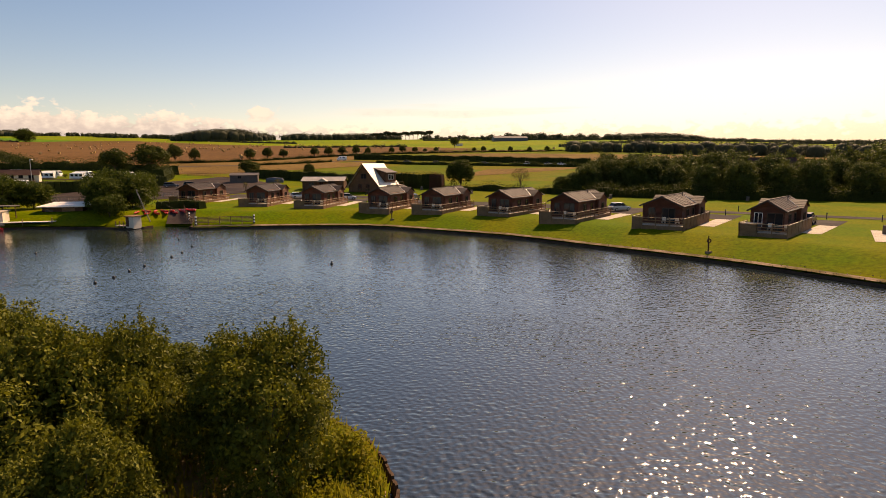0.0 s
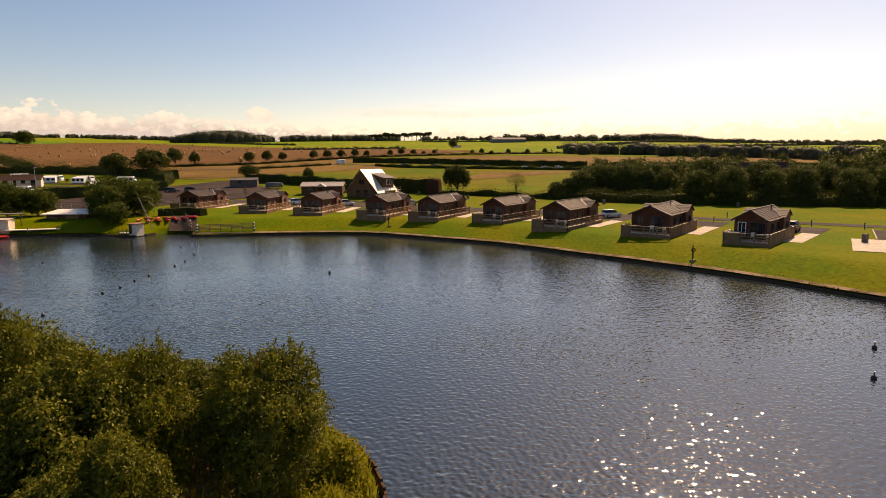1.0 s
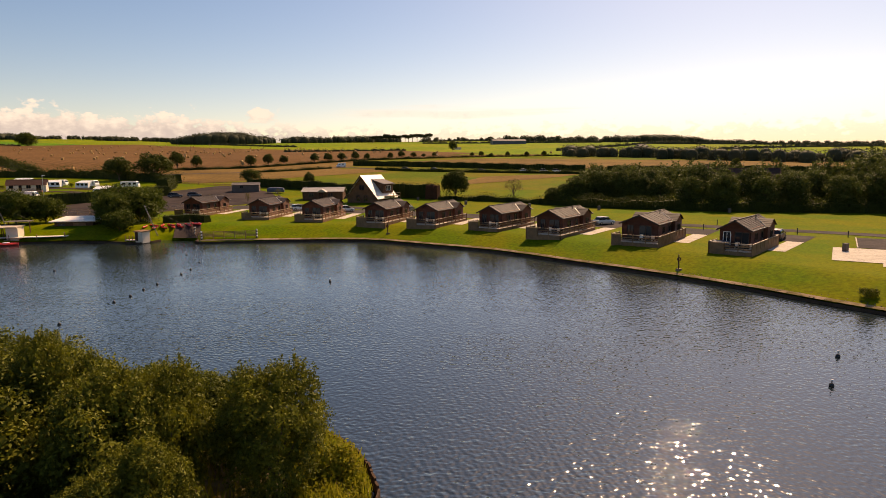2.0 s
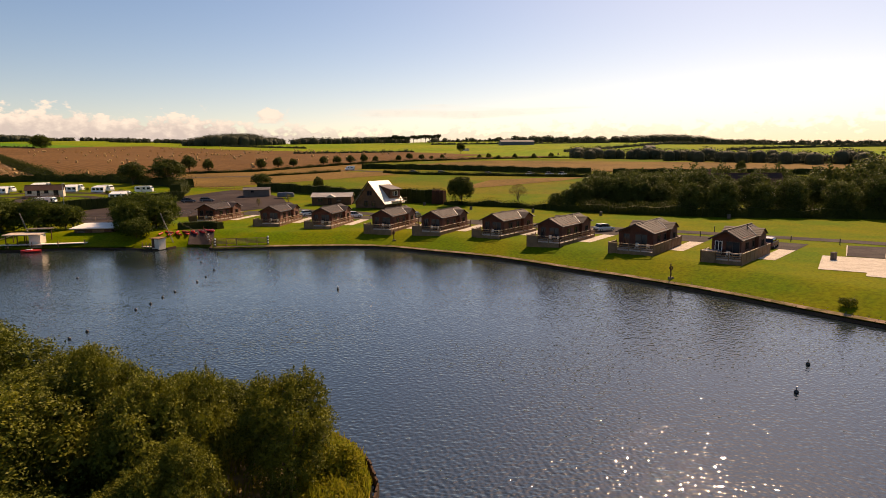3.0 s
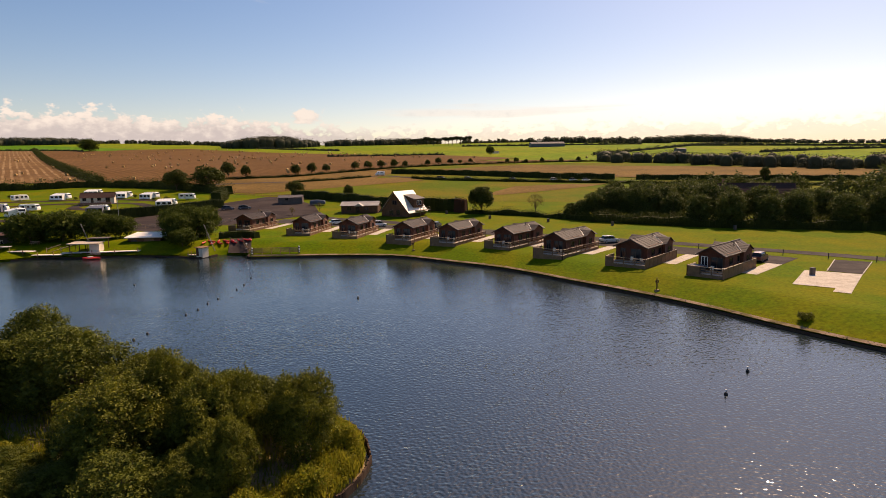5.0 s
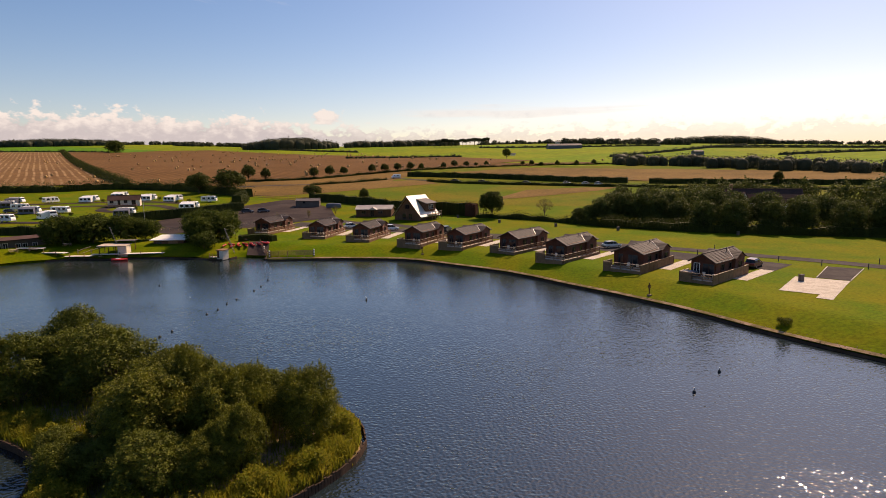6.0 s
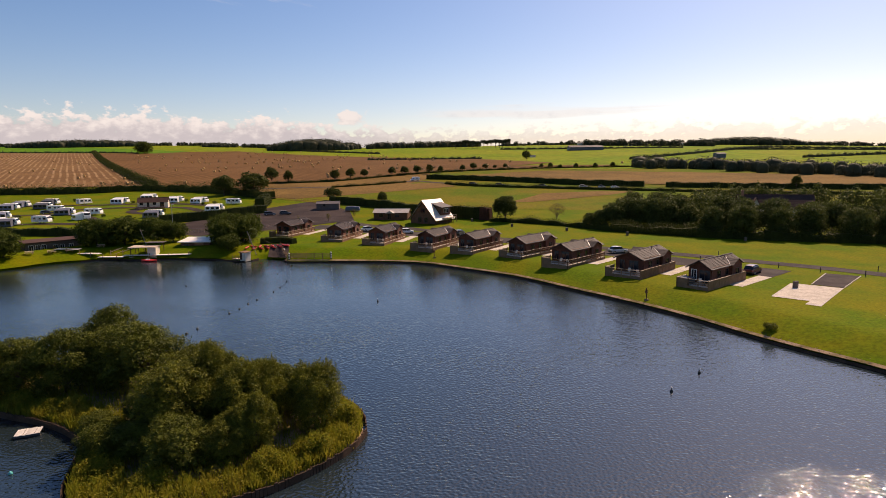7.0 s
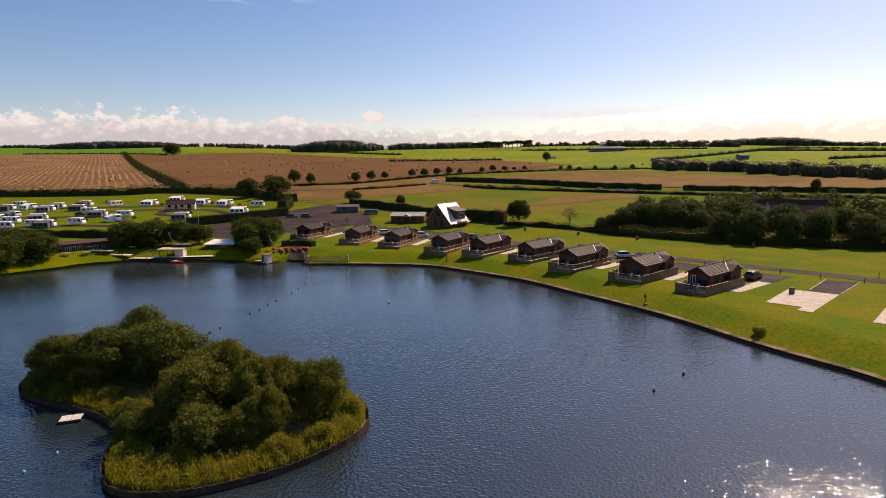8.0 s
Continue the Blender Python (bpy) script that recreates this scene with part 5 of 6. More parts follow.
def ring_post(x, y, label):
    """A carved timber post that carries a life ring."""
    t = thing("life_ring_post", label, "life ring post", m=pose(x, y, height(x, y)))
    part("post", Form().tube([(0, 0, -0.2), (0.03, 0, 0.7), (-0.02, 0.02, 1.5), (0, 0, 2.0)], [0.12, 0.09, 0.1, 0.07], 8), MAT["timber"], t)
    ring = Form()
    n = 14
    ring.tube([(0.2 * math.cos(2 * math.pi * k / n), -0.13, 1.45 + 0.2 * math.sin(2 * math.pi * k / n)) for k in range(n + 1)], 0.065, 6)
    part("life_ring", ring, MAT["timber"], t, "faded brown life ring")
    part("stone_base", Form().box(0.1, 0.05, 0.1, 0.7, 0.6, 0.3, 20, taper=0.7), MAT["bank"], t)


ring_post(27.4, 66.6, "weathered timber life ring post on the lake bank")
ring_post(-12.8, 101.6, "dark timber life ring post near the lodges")


def shrub(x, y, r, h, leaf, n, size, label, seed, name="shrub", z=None):
    rng = np.random.default_rng(seed)
    t = thing(name, label, "shrub", m=pose(x, y, height(x, y) if z is None else z))
    lobes = [(r * 0.45 * math.cos(i * 2.1), r * 0.45 * math.sin(i * 2.1), h * 0.45, r * 0.6, r * 0.6, h * rng.uniform(0.4, 0.58)) for i in range(6)]
    c, d = crown_points(n, lobes, rng, 0.4)
    c[:, 2] = np.maximum(c[:, 2], 0.03)
    co, q = leaf_quads(c, d, size, rng)
    part("leaves", quads_mesh("leaves", co, q, leaf), leaf, t)
    f = Form()
    for i in range(5):
        f.tube([(0, 0, -0.1), (lobes[i][0], lobes[i][1], h * 0.6)], [0.04, 0.015], 5)
    part("stem_mass", f, MAT["bark"], t)
    return t


shrub(39.9, 51.2, 0.9, 1.0, MAT["willow"], 1500, 0.14, "small green bush on the lake bank", 3)

# ---- the island ----
isle_line = [(p.x, p.y) for p in smooth_line(ISLE + ISLE[:1], 1.2)[:-1]]


def isle_height(px, py):
    d = shore_distance(px, py, isle_line)
    return np.where(d > 0.3, 0.34 + 0.25 * np.clip(d / 4, 0, 1), -0.6)


island = tagged(new("island", grid_mesh("island", np.arange(-45.5, -1, 0.5), np.arange(1.5, 33.5, 0.5), isle_height, MAT["bank"])), "low overgrown island in the lake", "island", kind="structure")
posts = Form()
for i in range(len(isle_line)):
    a, b = Vector(isle_line[i]), Vector(isle_line[(i + 1) % len(isle_line)])
    k = (b - a).length
    n = max(1, int(k / 0.24))
    for j in range(n):
        p = a.lerp(b, j / n)
        posts.box(p.x, p.y, 0.1 + random.uniform(-0.06, 0.05), 0.23, 0.1, 0.95, math.degrees(math.atan2(b.y - a.y, b.x - a.x)))
solid("island_edging", posts, MAT["edging"], "dark upright timber boards edging the island", "edging", kind="stuff")


def reeds(n, seed):
    """Blades of reed and tall grass that lean outward, thick along the rim."""
    rng = np.random.default_rng(seed)
    px, py = rng.uniform(-45, -2, n * 6), rng.uniform(2, 33, n * 6)
    d = shore_distance(px, py, isle_line)
    keep = (d > 0.1) & (rng.uniform(0, 1, n * 6) < np.where(d < 3.6, 1.0, 0.12))
    px, py, d = px[keep][:n], py[keep][:n], d[keep][:n]
    m = len(px)
    tuft = 0.6 + 0.3 * np.sin(px * 1.3 + 0.5) * np.sin(py * 1.7) + 0.25 * np.sin(px * 3.7 + py * 2.9) + rng.uniform(-0.2, 0.25, m)
    h = np.clip(0.75 * tuft + 0.3 * rng.uniform(0, 1, m), 0.2, 1.35)
    a = rng.uniform(0, 6.28, m)
    lx, ly = np.cos(a) * h * 0.24, np.sin(a) * h * 0.24
    w = rng.uniform(0.02, 0.05, m)
    b = rng.uniform(0, 6.28, m)
    wx, wy = np.cos(b) * w, np.sin(b) * w
    z0 = isle_height(px, py)
    co = np.stack([np.stack([px - wx, py - wy, z0], 1), np.stack([px + wx, py + wy, z0], 1), np.stack([px + lx * 0.5 + wx * 0.8, py + ly * 0.5 + wy * 0.8, z0 + h * 0.65], 1), np.stack([px + lx, py + ly, z0 + h], 1)], 1)
    return co.reshape(-1, 3), np.arange(4 * m).reshape(m, 4)


def herbage(n, seed):
    """Leafy herbs and grasses in rounded tufts along the rim."""
    rng = np.random.default_rng(seed)
    px, py = rng.uniform(-45, -2, n * 5), rng.uniform(2, 33, n * 5)
    d = shore_distance(px, py, isle_line)
    keep = (d > 0.1) & (rng.uniform(0, 1, n * 5) < np.where(d < 3.8, 1.0, 0.1))
    px, py, d = px[keep][:n], py[keep][:n], d[keep][:n]
    tuft = 0.5 + 0.28 * np.sin(px * 2.1 + 0.5) * np.sin(py * 2.7) + 0.2 * np.sin(px * 4.7 + py * 3.9)
    h = np.clip(0.62 + 0.5 * tuft, 0.3, 1.3) * np.clip(0.45 + d * 0.6, 0, 1)
    z = isle_height(px, py) + h * rng.uniform(0.35, 1.05, len(px))
    c = np.stack([px, py, z], 1)
    nrm = rng.normal(0, 0.5, (len(px), 3)) + np.array([0, 0, 0.9])
    return leaf_quads(c, nrm, 0.14, rng)


co, q = herbage(42000, 9)
tagged(new("herbage", quads_mesh("herbage", co, q, MAT["reed"])), "leafy yellow-green herbs round the island rim", "herbage", kind="stuff")
co, q = reeds(52000, 8)
tagged(new("reeds", quads_mesh("reeds", co, q, MAT["reed"])), "yellow-green reeds and tall grass round the island", "reeds", kind="stuff")

willow = [make_tree("willow", "dense green willow growing on the island", 7, 3.2, 0.5, 24000, 0.14, MAT["willow"], 11 + i, "willow", 0.1, fill=0.68, spray=8, reach=0.13) for i in range(3)]
alder = [make_tree("alder", "dark rounded alder growing on the island", 7, 3.2, 0.5, 18000, 0.16, MAT["alder"], 21 + i, "round", 0.12, fill=0.66, spray=9, reach=0.15) for i in range(2)]
rng = random.Random(5)
# the low alder at (-9.4, 20.0) is added to stand for a shaded gap
ISLE_TREES = [(-34.6, 28.1, 7.1, 3.1, 1), (-38.0, 19.5, 6.0, 3.0, 1), (-33.6, 20.5, 6.8, 3.3, 1), (-40.3, 20.5, 4.6, 2.2, 0), (-26.4, 22.5, 6.9, 4.0, 1),
              (-17.0, 14.0, 6.7, 3.7, 0), (-15.2, 16.5, 7.0, 2.1, 0), (-11.9, 14.5, 6.3, 2.5, 0), (-10.6, 15.8, 6.3, 2.0, 0), (-6.7, 17.0, 5.9, 2.4, 0), (-9.4, 20.0, 4.2, 2.0, 1), (-13.9, 9.6, 3.9, 2.8, 1),
              # the last two alders are added as dark masses in place of tree shade
              (-9.6, 12.3, 4.9, 1.9, 0), (-30.8, 23.1, 6.4, 3.4, 1), (-10.9, 11.0, 3.9, 2.0, 0), (-21.6, 15.2, 3.4, 1.3, 1), (-20.0, 21.5, 5.6, 2.9, 0), (-17.5, 20.0, 5.5, 3.0, 1), (-12.5, 20.0, 4.9, 2.8, 1), (-18.3, 10.2, 2.9, 2.0, 1), (-31.0, 27.0, 5.4, 3.0, 0), (-20.4, 9.6, 3.0, 1.8, 1), (-23.0, 12.4, 2.6, 1.5, 1)]
for x, y, h, r, k in ISLE_TREES:
    m = pose(x, y, 0.4, 0, 0, rng.uniform(0, 360)) @ Matrix.Diagonal((r / 3.0, r / 3.0, h / 7, 1))
    copy_thing(rng.choice(alder if k else willow), m)
for o in willow + alder:
    drop_proto(o)
for i, (x, y, r, h) in enumerate(((-5.0, 13.0, 1.2, 1.7), (-7.6, 10.2, 1.3, 1.6), (-29.5, 17.0, 1.2, 1.6), (-14.5, 6.8, 1.5, 1.6), (-19.5, 7.6, 1.3, 1.5), (-35.5, 17.6, 1.2, 1.5), (-4.6, 18.6, 1.1, 1.7), (-21.0, 9.8, 1.0, 1.5), (-25.6, 14.6, 0.9, 1.5), (-32.2, 17.0, 0.8, 1.2), (-40.6, 19.0, 0.9, 1.3))):
    shrub(x, y, r, h, MAT["reed"], 2200, 0.16, "low rusty-green bush among the island reeds", 60 + i, z=0.4)

raft = thing("raft", "small pale timber landing raft moored at the island", "raft", m=pose(-30.6, 13.2, 0.0, 0, 0, 32) @ Matrix.Diagonal((0.85, 0.85, 0.85, 1)))
for i in range(9):
    part("plank", Form().box(-0.95 + i * 0.24, 0, 0.32 + random.uniform(-0.02, 0.02), 0.2, 1.6 + random.uniform(-0.12, 0.12), 0.05), MAT["raft"], raft)
for s in (-0.6, 0.6):
    part("float", Form().tube([(-1.1, s, 0.12), (1.1, s, 0.12)], 0.18, 8), MAT["dark_metal"], raft)

# ---- floats on the water ----


def buoy(x, y, r, material, label, tall=0.0):
    t = thing("buoy", label, "buoy", m=pose(x, y, 0))
    n = 8
    prof = [(0.02, -r), (r * 0.7, -r * 0.7), (r, 0), (r * 0.8, r * 0.6), (r * 0.35, r), (0.03, r * 1.1)]
    part("float", Form().tube([(0, 0, z + r * 0.3) for _, z in prof], [w for w, _ in prof], n), material, t, smooth=True)
    if tall:
        part("pole", Form().tube([(0, 0, r), (0, 0, tall)], 0.035, 6), MAT["dark_metal"], t)
        part("top_mark", Form().tube([(0, 0, tall - 0.09), (0, 0, tall)], 0.065, 6), MAT["white"], t)


for x, y in ((28.1, 36.6), (24.2, 30.9), (-15.0, 63.9)):
    buoy(x, y, 0.17, MAT["dark_metal"], "dark marker buoy with a pale top mark", 0.46)
for i, (x, y) in enumerate(((-35.2, 42.3), (-35.1, 44.7), (-35.2, 53.2), (-35.0, 55.9), (-35.4, 59.3), (-35.4, 62.3), (-35.5, 68.6), (-35.9, 72.1), (-37.2, 77.7), (-42.5, 84.8), (-54.2, 71.2), (-38.2, 41.1))):
    buoy(x, y, 0.16, MAT["dark_metal"], "small dark mooring float on the lake")
for x, y in ((-26.4, 4.3), (-26.4, 7.4)):
    buoy(x, y, 0.16, MAT["teal"], "small turquoise float beside the island")

# ---- trees and hedges ----
round_tree = [make_tree("tree", "small round broadleaf tree in the hedgerow", 7, 3.4, 0.9, 3000, 0.38, MAT["oak"], 31 + i, fill=0.6, core=0.5) for i in range(3)]
for x, y, h, r in ((-154.8, 313.9, 8.0, 4.9), (-143.8, 313.3, 6.4, 3.4), (-118.2, 324.8, 5.9, 3.6), (-112.4, 337.6, 6.1, 3.5), (-107.3, 350.9, 4.9, 3.0), (-91.7, 363.2, 5.4, 3.2), (-85.0, 371.8, 5.3, 3.2), (-78.2, 381.1, 5.0, 3.2),
                   (-69.0, 380.5, 5.6, 2.9), (-62.0, 384.5, 4.6, 2.4), (-48.3, 398.9, 4.2, 2.4), (-42.7, 416.7, 4.8, 3.0), (-35.0, 428.7, 3.6, 2.6), (-28.1, 435.0, 2.6, 1.9), (-20.1, 433.8, 3.4, 2.1), (7.6, 430.4, 3.2, 1.9),
                   (14.3, 423.2, 4.0, 2.2), (21.4, 428.6, 2.6, 2.1), (32.5, 414.7, 3.8, 2.1), (47, 425, 3.4, 2.2), (60, 430, 3.6, 2.4), (-8.5, 563.4, 8.8, 4.6), (125.3, 270.0, 5.2, 2.6), (-82.6, 225.5, 5.0, 4.6), (-55.1, 209.2, 4.6, 2.4)):
    m = pose(x, y, height(x, y) - 0.1, 0, 0, rng.uniform(0, 360)) @ Matrix.Diagonal((r / 3.5, r / 3.5, h / 5.6, 1))
    copy_thing(rng.choice(round_tree), m)
big = make_tree("tree", "open-crowned broadleaf tree beside the lawn hedge", 8.6, 4.2, 1.0, 7500, 0.34, MAT["oak"], 77, fill=0.5, core=0.42)
big.matrix_basis = pose(-1.1, 161.5, height(-1.1, 161.5))
thin = make_tree("tree", "thin half-bare young tree in the lawn hedge", 6.6, 3.3, 1.2, 900, 0.24, MAT["bare"], 78, trunk=0.09, fill=0.2, core=0)
thin.matrix_basis = pose(15.2, 160.3, height(15.2, 160.3))
for i, (x, y, h, r) in enumerate(((-148.4, 247.4, 10.5, 6.6), (-130.1, 243.1, 12.0, 8.0))):
    m = pose(x, y, height(x, y) - 0.2, 0, 0, 70 * i) @ Matrix.Diagonal((r / 3.2, r / 3.2, h / 7, 1))
    tagged(copy_thing(round_tree[i], m), "large dark tree behind the caravan pitches")
# trees by the boat sheds
shore_tree = [make_tree("tree", "bushy green tree beside the boat sheds", 7, 4.2, 0.3, 6000, 0.31, MAT["shore"], 91 + i, fill=0.65, spray=6, reach=0.25) for i in range(2)]
for x, y, h, r in ((-112.5, 79.0, 6.6, 4.6), (-109.0, 85.5, 6.2, 4.2), (-113.5, 86.5, 6.4, 4.4), (-118, 76, 6.8, 5), (-116, 70, 6.5, 4.5), (-110.5, 75.5, 5.5, 4.0), (-112.5, 70.5, 5.5, 4.2), (-124, 90, 6.5, 5), (-127, 78, 7, 5), (-117.5, 92, 6.0, 4.0), (-106.0, 112.0, 6.4, 4.8), (-99.0, 112.5, 6.6, 4.8), (-121, 83, 6, 4.5), (-101.0, 104.5, 7.6, 5.2), (-95.0, 107.0, 7.2, 5.0), (-89.5, 110.5, 7.0, 4.6), (-85.5, 113.5, 6.0, 4.0),
                   (-64.5, 104.2, 4.4, 3.0), (-68.0, 108.5, 6.6, 3.8), (-70.0, 114.0, 8.4, 4.8), (-65.5, 113.5, 7.0, 4.2), (-74.0, 117.5, 7.4, 4.0), (-67.0, 119.0, 7.6, 4.2)):
    m = pose(x, y, height(x, y) - 0.1, 0, 0, rng.uniform(0, 360)) @ Matrix.Diagonal((r / 4.0, r / 4.0, h / 7, 1))
    copy_thing(rng.choice(shore_tree), m)
far_tree = copy_thing(shore_tree[0], pose(-677, 901, height(-677, 901) - 1) @ Matrix.Diagonal((4.0, 4.0, 3.2, 1)))
tagged(far_tree, "broad dark tree at the top of the stubble field")
# the dark belt beside the lawn, in three ranks
inner_tree = [make_tree("tree", "dark broadleaf tree deep in the belt beside the lawn", 9.5, 4.4, 0.6, 1600, 0.6, MAT["dark_leaf"], 56 + i, fill=0.6, spray=4, reach=0.35, core=0.52) for i in range(2)]
wood_tree = [make_tree("tree", "dark broadleaf tree in the belt beside the lawn", 9.5, 4.4, 0.5, 6200, 0.34, MAT["dark_leaf"], 51 + i, fill=0.62, spray=5, reach=0.3, core=0.62) for i in range(3)]


def belt_line(k):
    """The foot of the belt, from the corner of the pasture to beyond the drive."""
    xs, ys = [22, 30, 44, 56, 68, 87, 140, 200], [151, 145, 137, 131, 128, 125, 112, 95]
    return float(np.interp(k, xs, ys))


for rank, (back, lo, hi, step, a, b) in enumerate(((4.5, 54, 155, 7.6, 0.82, 0.98), (10.5, 34, 165, 7.0, 0.82, 1.1), (18.5, 40, 180, 6.2, 0.95, 1.25), (29, 50, 200, 8.5, 1.0, 1.3))):
    x = lo
    while x < hi:
        y = belt_line(x) + back + rng.uniform(-1.6, 1.6)
        if not (rank == 2 and 68 < x < 96 or rank == 3 and 66 < x < 94):
            s = rng.uniform(a, b) * float(np.interp(x, [34, 48, 90, 120], [0.7, 0.94, 1.14, 1.3]))
            place(rng.choice(wood_tree if rank < 2 else inner_tree), x + rng.uniform(-1, 1), y, None, rng.uniform(0, 360), s, rng.uniform(0.9, 1.1), 0.3)
        x += step * rng.uniform(0.8, 1.2)
for x, y, s in ((24.5, 151, 0.5), (27.5, 149, 0.62), (31, 150, 0.85), (34, 153, 0.95), (118, 168, 1.1), (132, 172, 1.2), (38, 151, 0.95), (42, 149, 1.0), (46, 148, 0.92), (37.5, 158, 1.08), (44.5, 157, 1.12), (50, 152, 1.05)):
    place(rng.choice(wood_tree), x, y, None, rng.uniform(0, 360), s, 1.0, 0.2)
for i in range(7):
    place(inner_tree[i % 2], 62 + i * 6.2, 181 + (i * 37 % 5), None, i * 77, 0.95 + 0.06 * (i * 5 % 4), 1.0, 0.3)
hedge([(30, 144.5), (44, 137.5), (56, 132), (68, 129), (87, 125.5), (140, 112.5)], 4.4, 3.2, MAT["hedge"], 0.36, 150, "low dark hedge at the foot of the trees", 4, 0.3)
hedge([(-6, 162.5), (5, 159), (14, 155), (22, 149.5), (30, 143.5)], 1.8, 2.1, MAT["hedge"], 0.3, 80, "clipped row of young conifers along the lawn", 5, 0.5)
hedge([(-21, 171), (-13, 169), (-6, 166)], 3.0, 4.4, MAT["hedge"], 0.36, 160, "tall dark hedge beside the timber house", 6, 0.15)
hedge([(-9.5, 166.2), (-6, 165)], 2.8, 4.0, MAT["red_leaf"], 0.36, 150, "copper-leaved bush at the end of the hedge", 7, 0.2, "shrub", "shrub")
hedge([(-80, 216), (-66, 207), (-55, 200), (-44, 191), (-36, 184), (-26, 176)], 2.6, 3.4, MAT["hedge"], 0.36, 100, "long dark hedge behind the car park", 8, 0.15)
hedge([(-115.5, 150), (-107.5, 160), (-101.5, 170), (-94, 182.5)], 3.4, 3.4, MAT["hedge"], 0.3, 170, "clipped dark hedge between caravans and car park", 9, 0.06)
hedge([(-103, 196), (-106, 206), (-110, 216)], 5.2, 4.6, MAT["hedge"], 0.34, 220, "broad rounded hedge at the car park entrance", 10, 0.15)
hedge([(-520, 238), (-400, 243), (-307, 250), (-239, 258), (-212, 271), (-170, 262), (-145, 250), (-114, 230)], 7.0, 5.2, MAT["hedge"], 0.5, 60, "tall wild hedge below the stubble field", 12, 0.35)
hedge([(-800, 930), (-600, 705), (-420, 505), (-300, 375), (-214, 285)], 9.0, 5.0, MAT["hedge"], 0.8, 22, "overgrown hedge dividing the stubble fields", 13, 0.4)
hedge([(-157, 309), (-120, 322), (-96, 357), (-74, 384), (-46, 404), (12, 428), (74, 439), (95, 470)], 3.0, 1.9, MAT["hedge"], 0.38, 55, "low field hedge below the stubble", 14, 0.5)
hedge([(-62, 338), (-39, 329), (-4, 312), (27, 294), (60, 283)], 3.6, 3.2, MAT["hedge"], 0.36, 100, "dark roadside hedge along the lane", 15, 0.15)
hedge([(70, 281), (100, 275), (150, 268), (230, 258)], 3.4, 2.8, MAT["hedge"], 0.36, 90, "dark roadside hedge along the lane", 16, 0.15)
hedge([(-44, 300), (-26, 288), (4, 278), (40, 268), (63, 262.5), (100, 253), (200, 239)], 2.6, 2.0, MAT["hedge"], 0.34, 70, "low hedge on the near side of the lane", 17, 0.4)
hedge([(-105, 283), (-86, 296), (-70, 313)], 2.4, 1.6, MAT["hedge"], 0.45, 40, "low hedge beside the lane", 18, 0.4)
hedge([(-190, 116), (-165, 119), (-140, 121), (-118, 121), (-104, 116)], 2.6, 2.4, MAT["hedge"], 0.34, 80, "dark hedge below the caravan pitches", 20, 0.2)
for i, (x, y) in enumerate(((-112, 144), (-108, 139), (-104, 134), (-99, 127), (-118, 141), (-122, 136))):
    shrub(x, y, 2.0, 2.4, MAT["hedge"], 900, 0.34, "rounded dark shrub by the caravan pitches", 120 + i)
for i in range(16):
    x, y = rng.uniform(-215, -130), rng.uniform(150, 222)
    shrub(x, y, rng.uniform(0.7, 1.3), rng.uniform(0.9, 1.8), MAT["shore"], 220, 0.32, "small garden shrub between the caravan pitches", 140 + i)


def far_wood(points, width, tall, n, size, label, seed, rough=0.35, dome=0.0):
    """A distant wood: a long heap of crowns; dome lets it swell towards the middle."""
    rng2 = np.random.default_rng(seed)
    line = smooth_line(points, 7.0)
    lobes = []
    for i, p in enumerate(line):
        swell = 1 - dome + dome * math.sin(math.pi * (i + 0.5) / len(line)) ** 0.7
        for k in range(max(1, int(width / 14))):
            x, y = p.x + rng2.uniform(-5, 5), p.y + rng2.uniform(-0.5, 0.5) * width
            h = tall * swell * (1 + rough * rng2.uniform(-1, 0.4))
            r = rng2.uniform(0.55, 0.95) * max(h, 6)
            lobes.append((x, y, height(x, y) + h * 0.5, r, r, h * 0.5))
            lobes.append((x + rng2.uniform(-4, 4), y, height(x, y) + h * 0.15, r * 1.1, r, h * 0.35))
    c, d = crown_points(n, lobes, rng2, 0.75)
    co, q = leaf_quads(c, d, size, rng2)
    core = Form()
    for x, y, z, rx, ry, rz in lobes[::2]:
        core.tube([(x, y, z + rz * k) for k in (-1.3, -0.4, 0.1, 0.45, 0.68)], [rx * k for k in (0.66, 0.68, 0.66, 0.48, 0.2)], 7)
    wood = tagged(new("far_wood", quads_mesh("far_wood", co, q, MAT["far_wood"])), label, "wood", kind="stuff")
    part("inner_crowns", core, MAT["far_wood"], wood, smooth=True, kind="stuff")
    return wood


far_wood([(-1750, 1380), (-1500, 1380), (-1330, 1360), (-1050, 1380), (-780, 1390)], 40, 9, 12000, 2.4, "wooded skyline beyond the stubble fields", 201)
far_wood([(-1360, 1330), (-1180, 1310), (-1000, 1340)], 70, 19, 18000, 2.2, "hilltop wood on the skyline", 202, 0.15, 0.6)
far_wood([(-505, 1060), (-450, 1050), (-400, 1058), (-355, 1075)], 70, 22, 20000, 2.0, "large dark rounded wood on the ridge", 203, 0.12, 0.6)
far_wood([(-330, 1120), (-220, 1200), (-140, 1260)], 40, 13, 8000, 2.6, "dark wood running along the ridge", 204, 0.25)
far_wood([(-780, 1250), (-640, 1230), (-560, 1180)], 30, 8, 7000, 2.2, "low wood on the ridge", 209)
far_wood([(-90, 1320), (30, 1340), (160, 1330), (300, 1350)], 30, 8, 8000, 3.0, "scattered trees on the skyline", 205, 0.7)
far_wood([(330, 1330), (450, 1320), (540, 1340)], 50, 17, 13000, 2.2, "tree-covered rise on the skyline", 206, 0.15, 0.6)
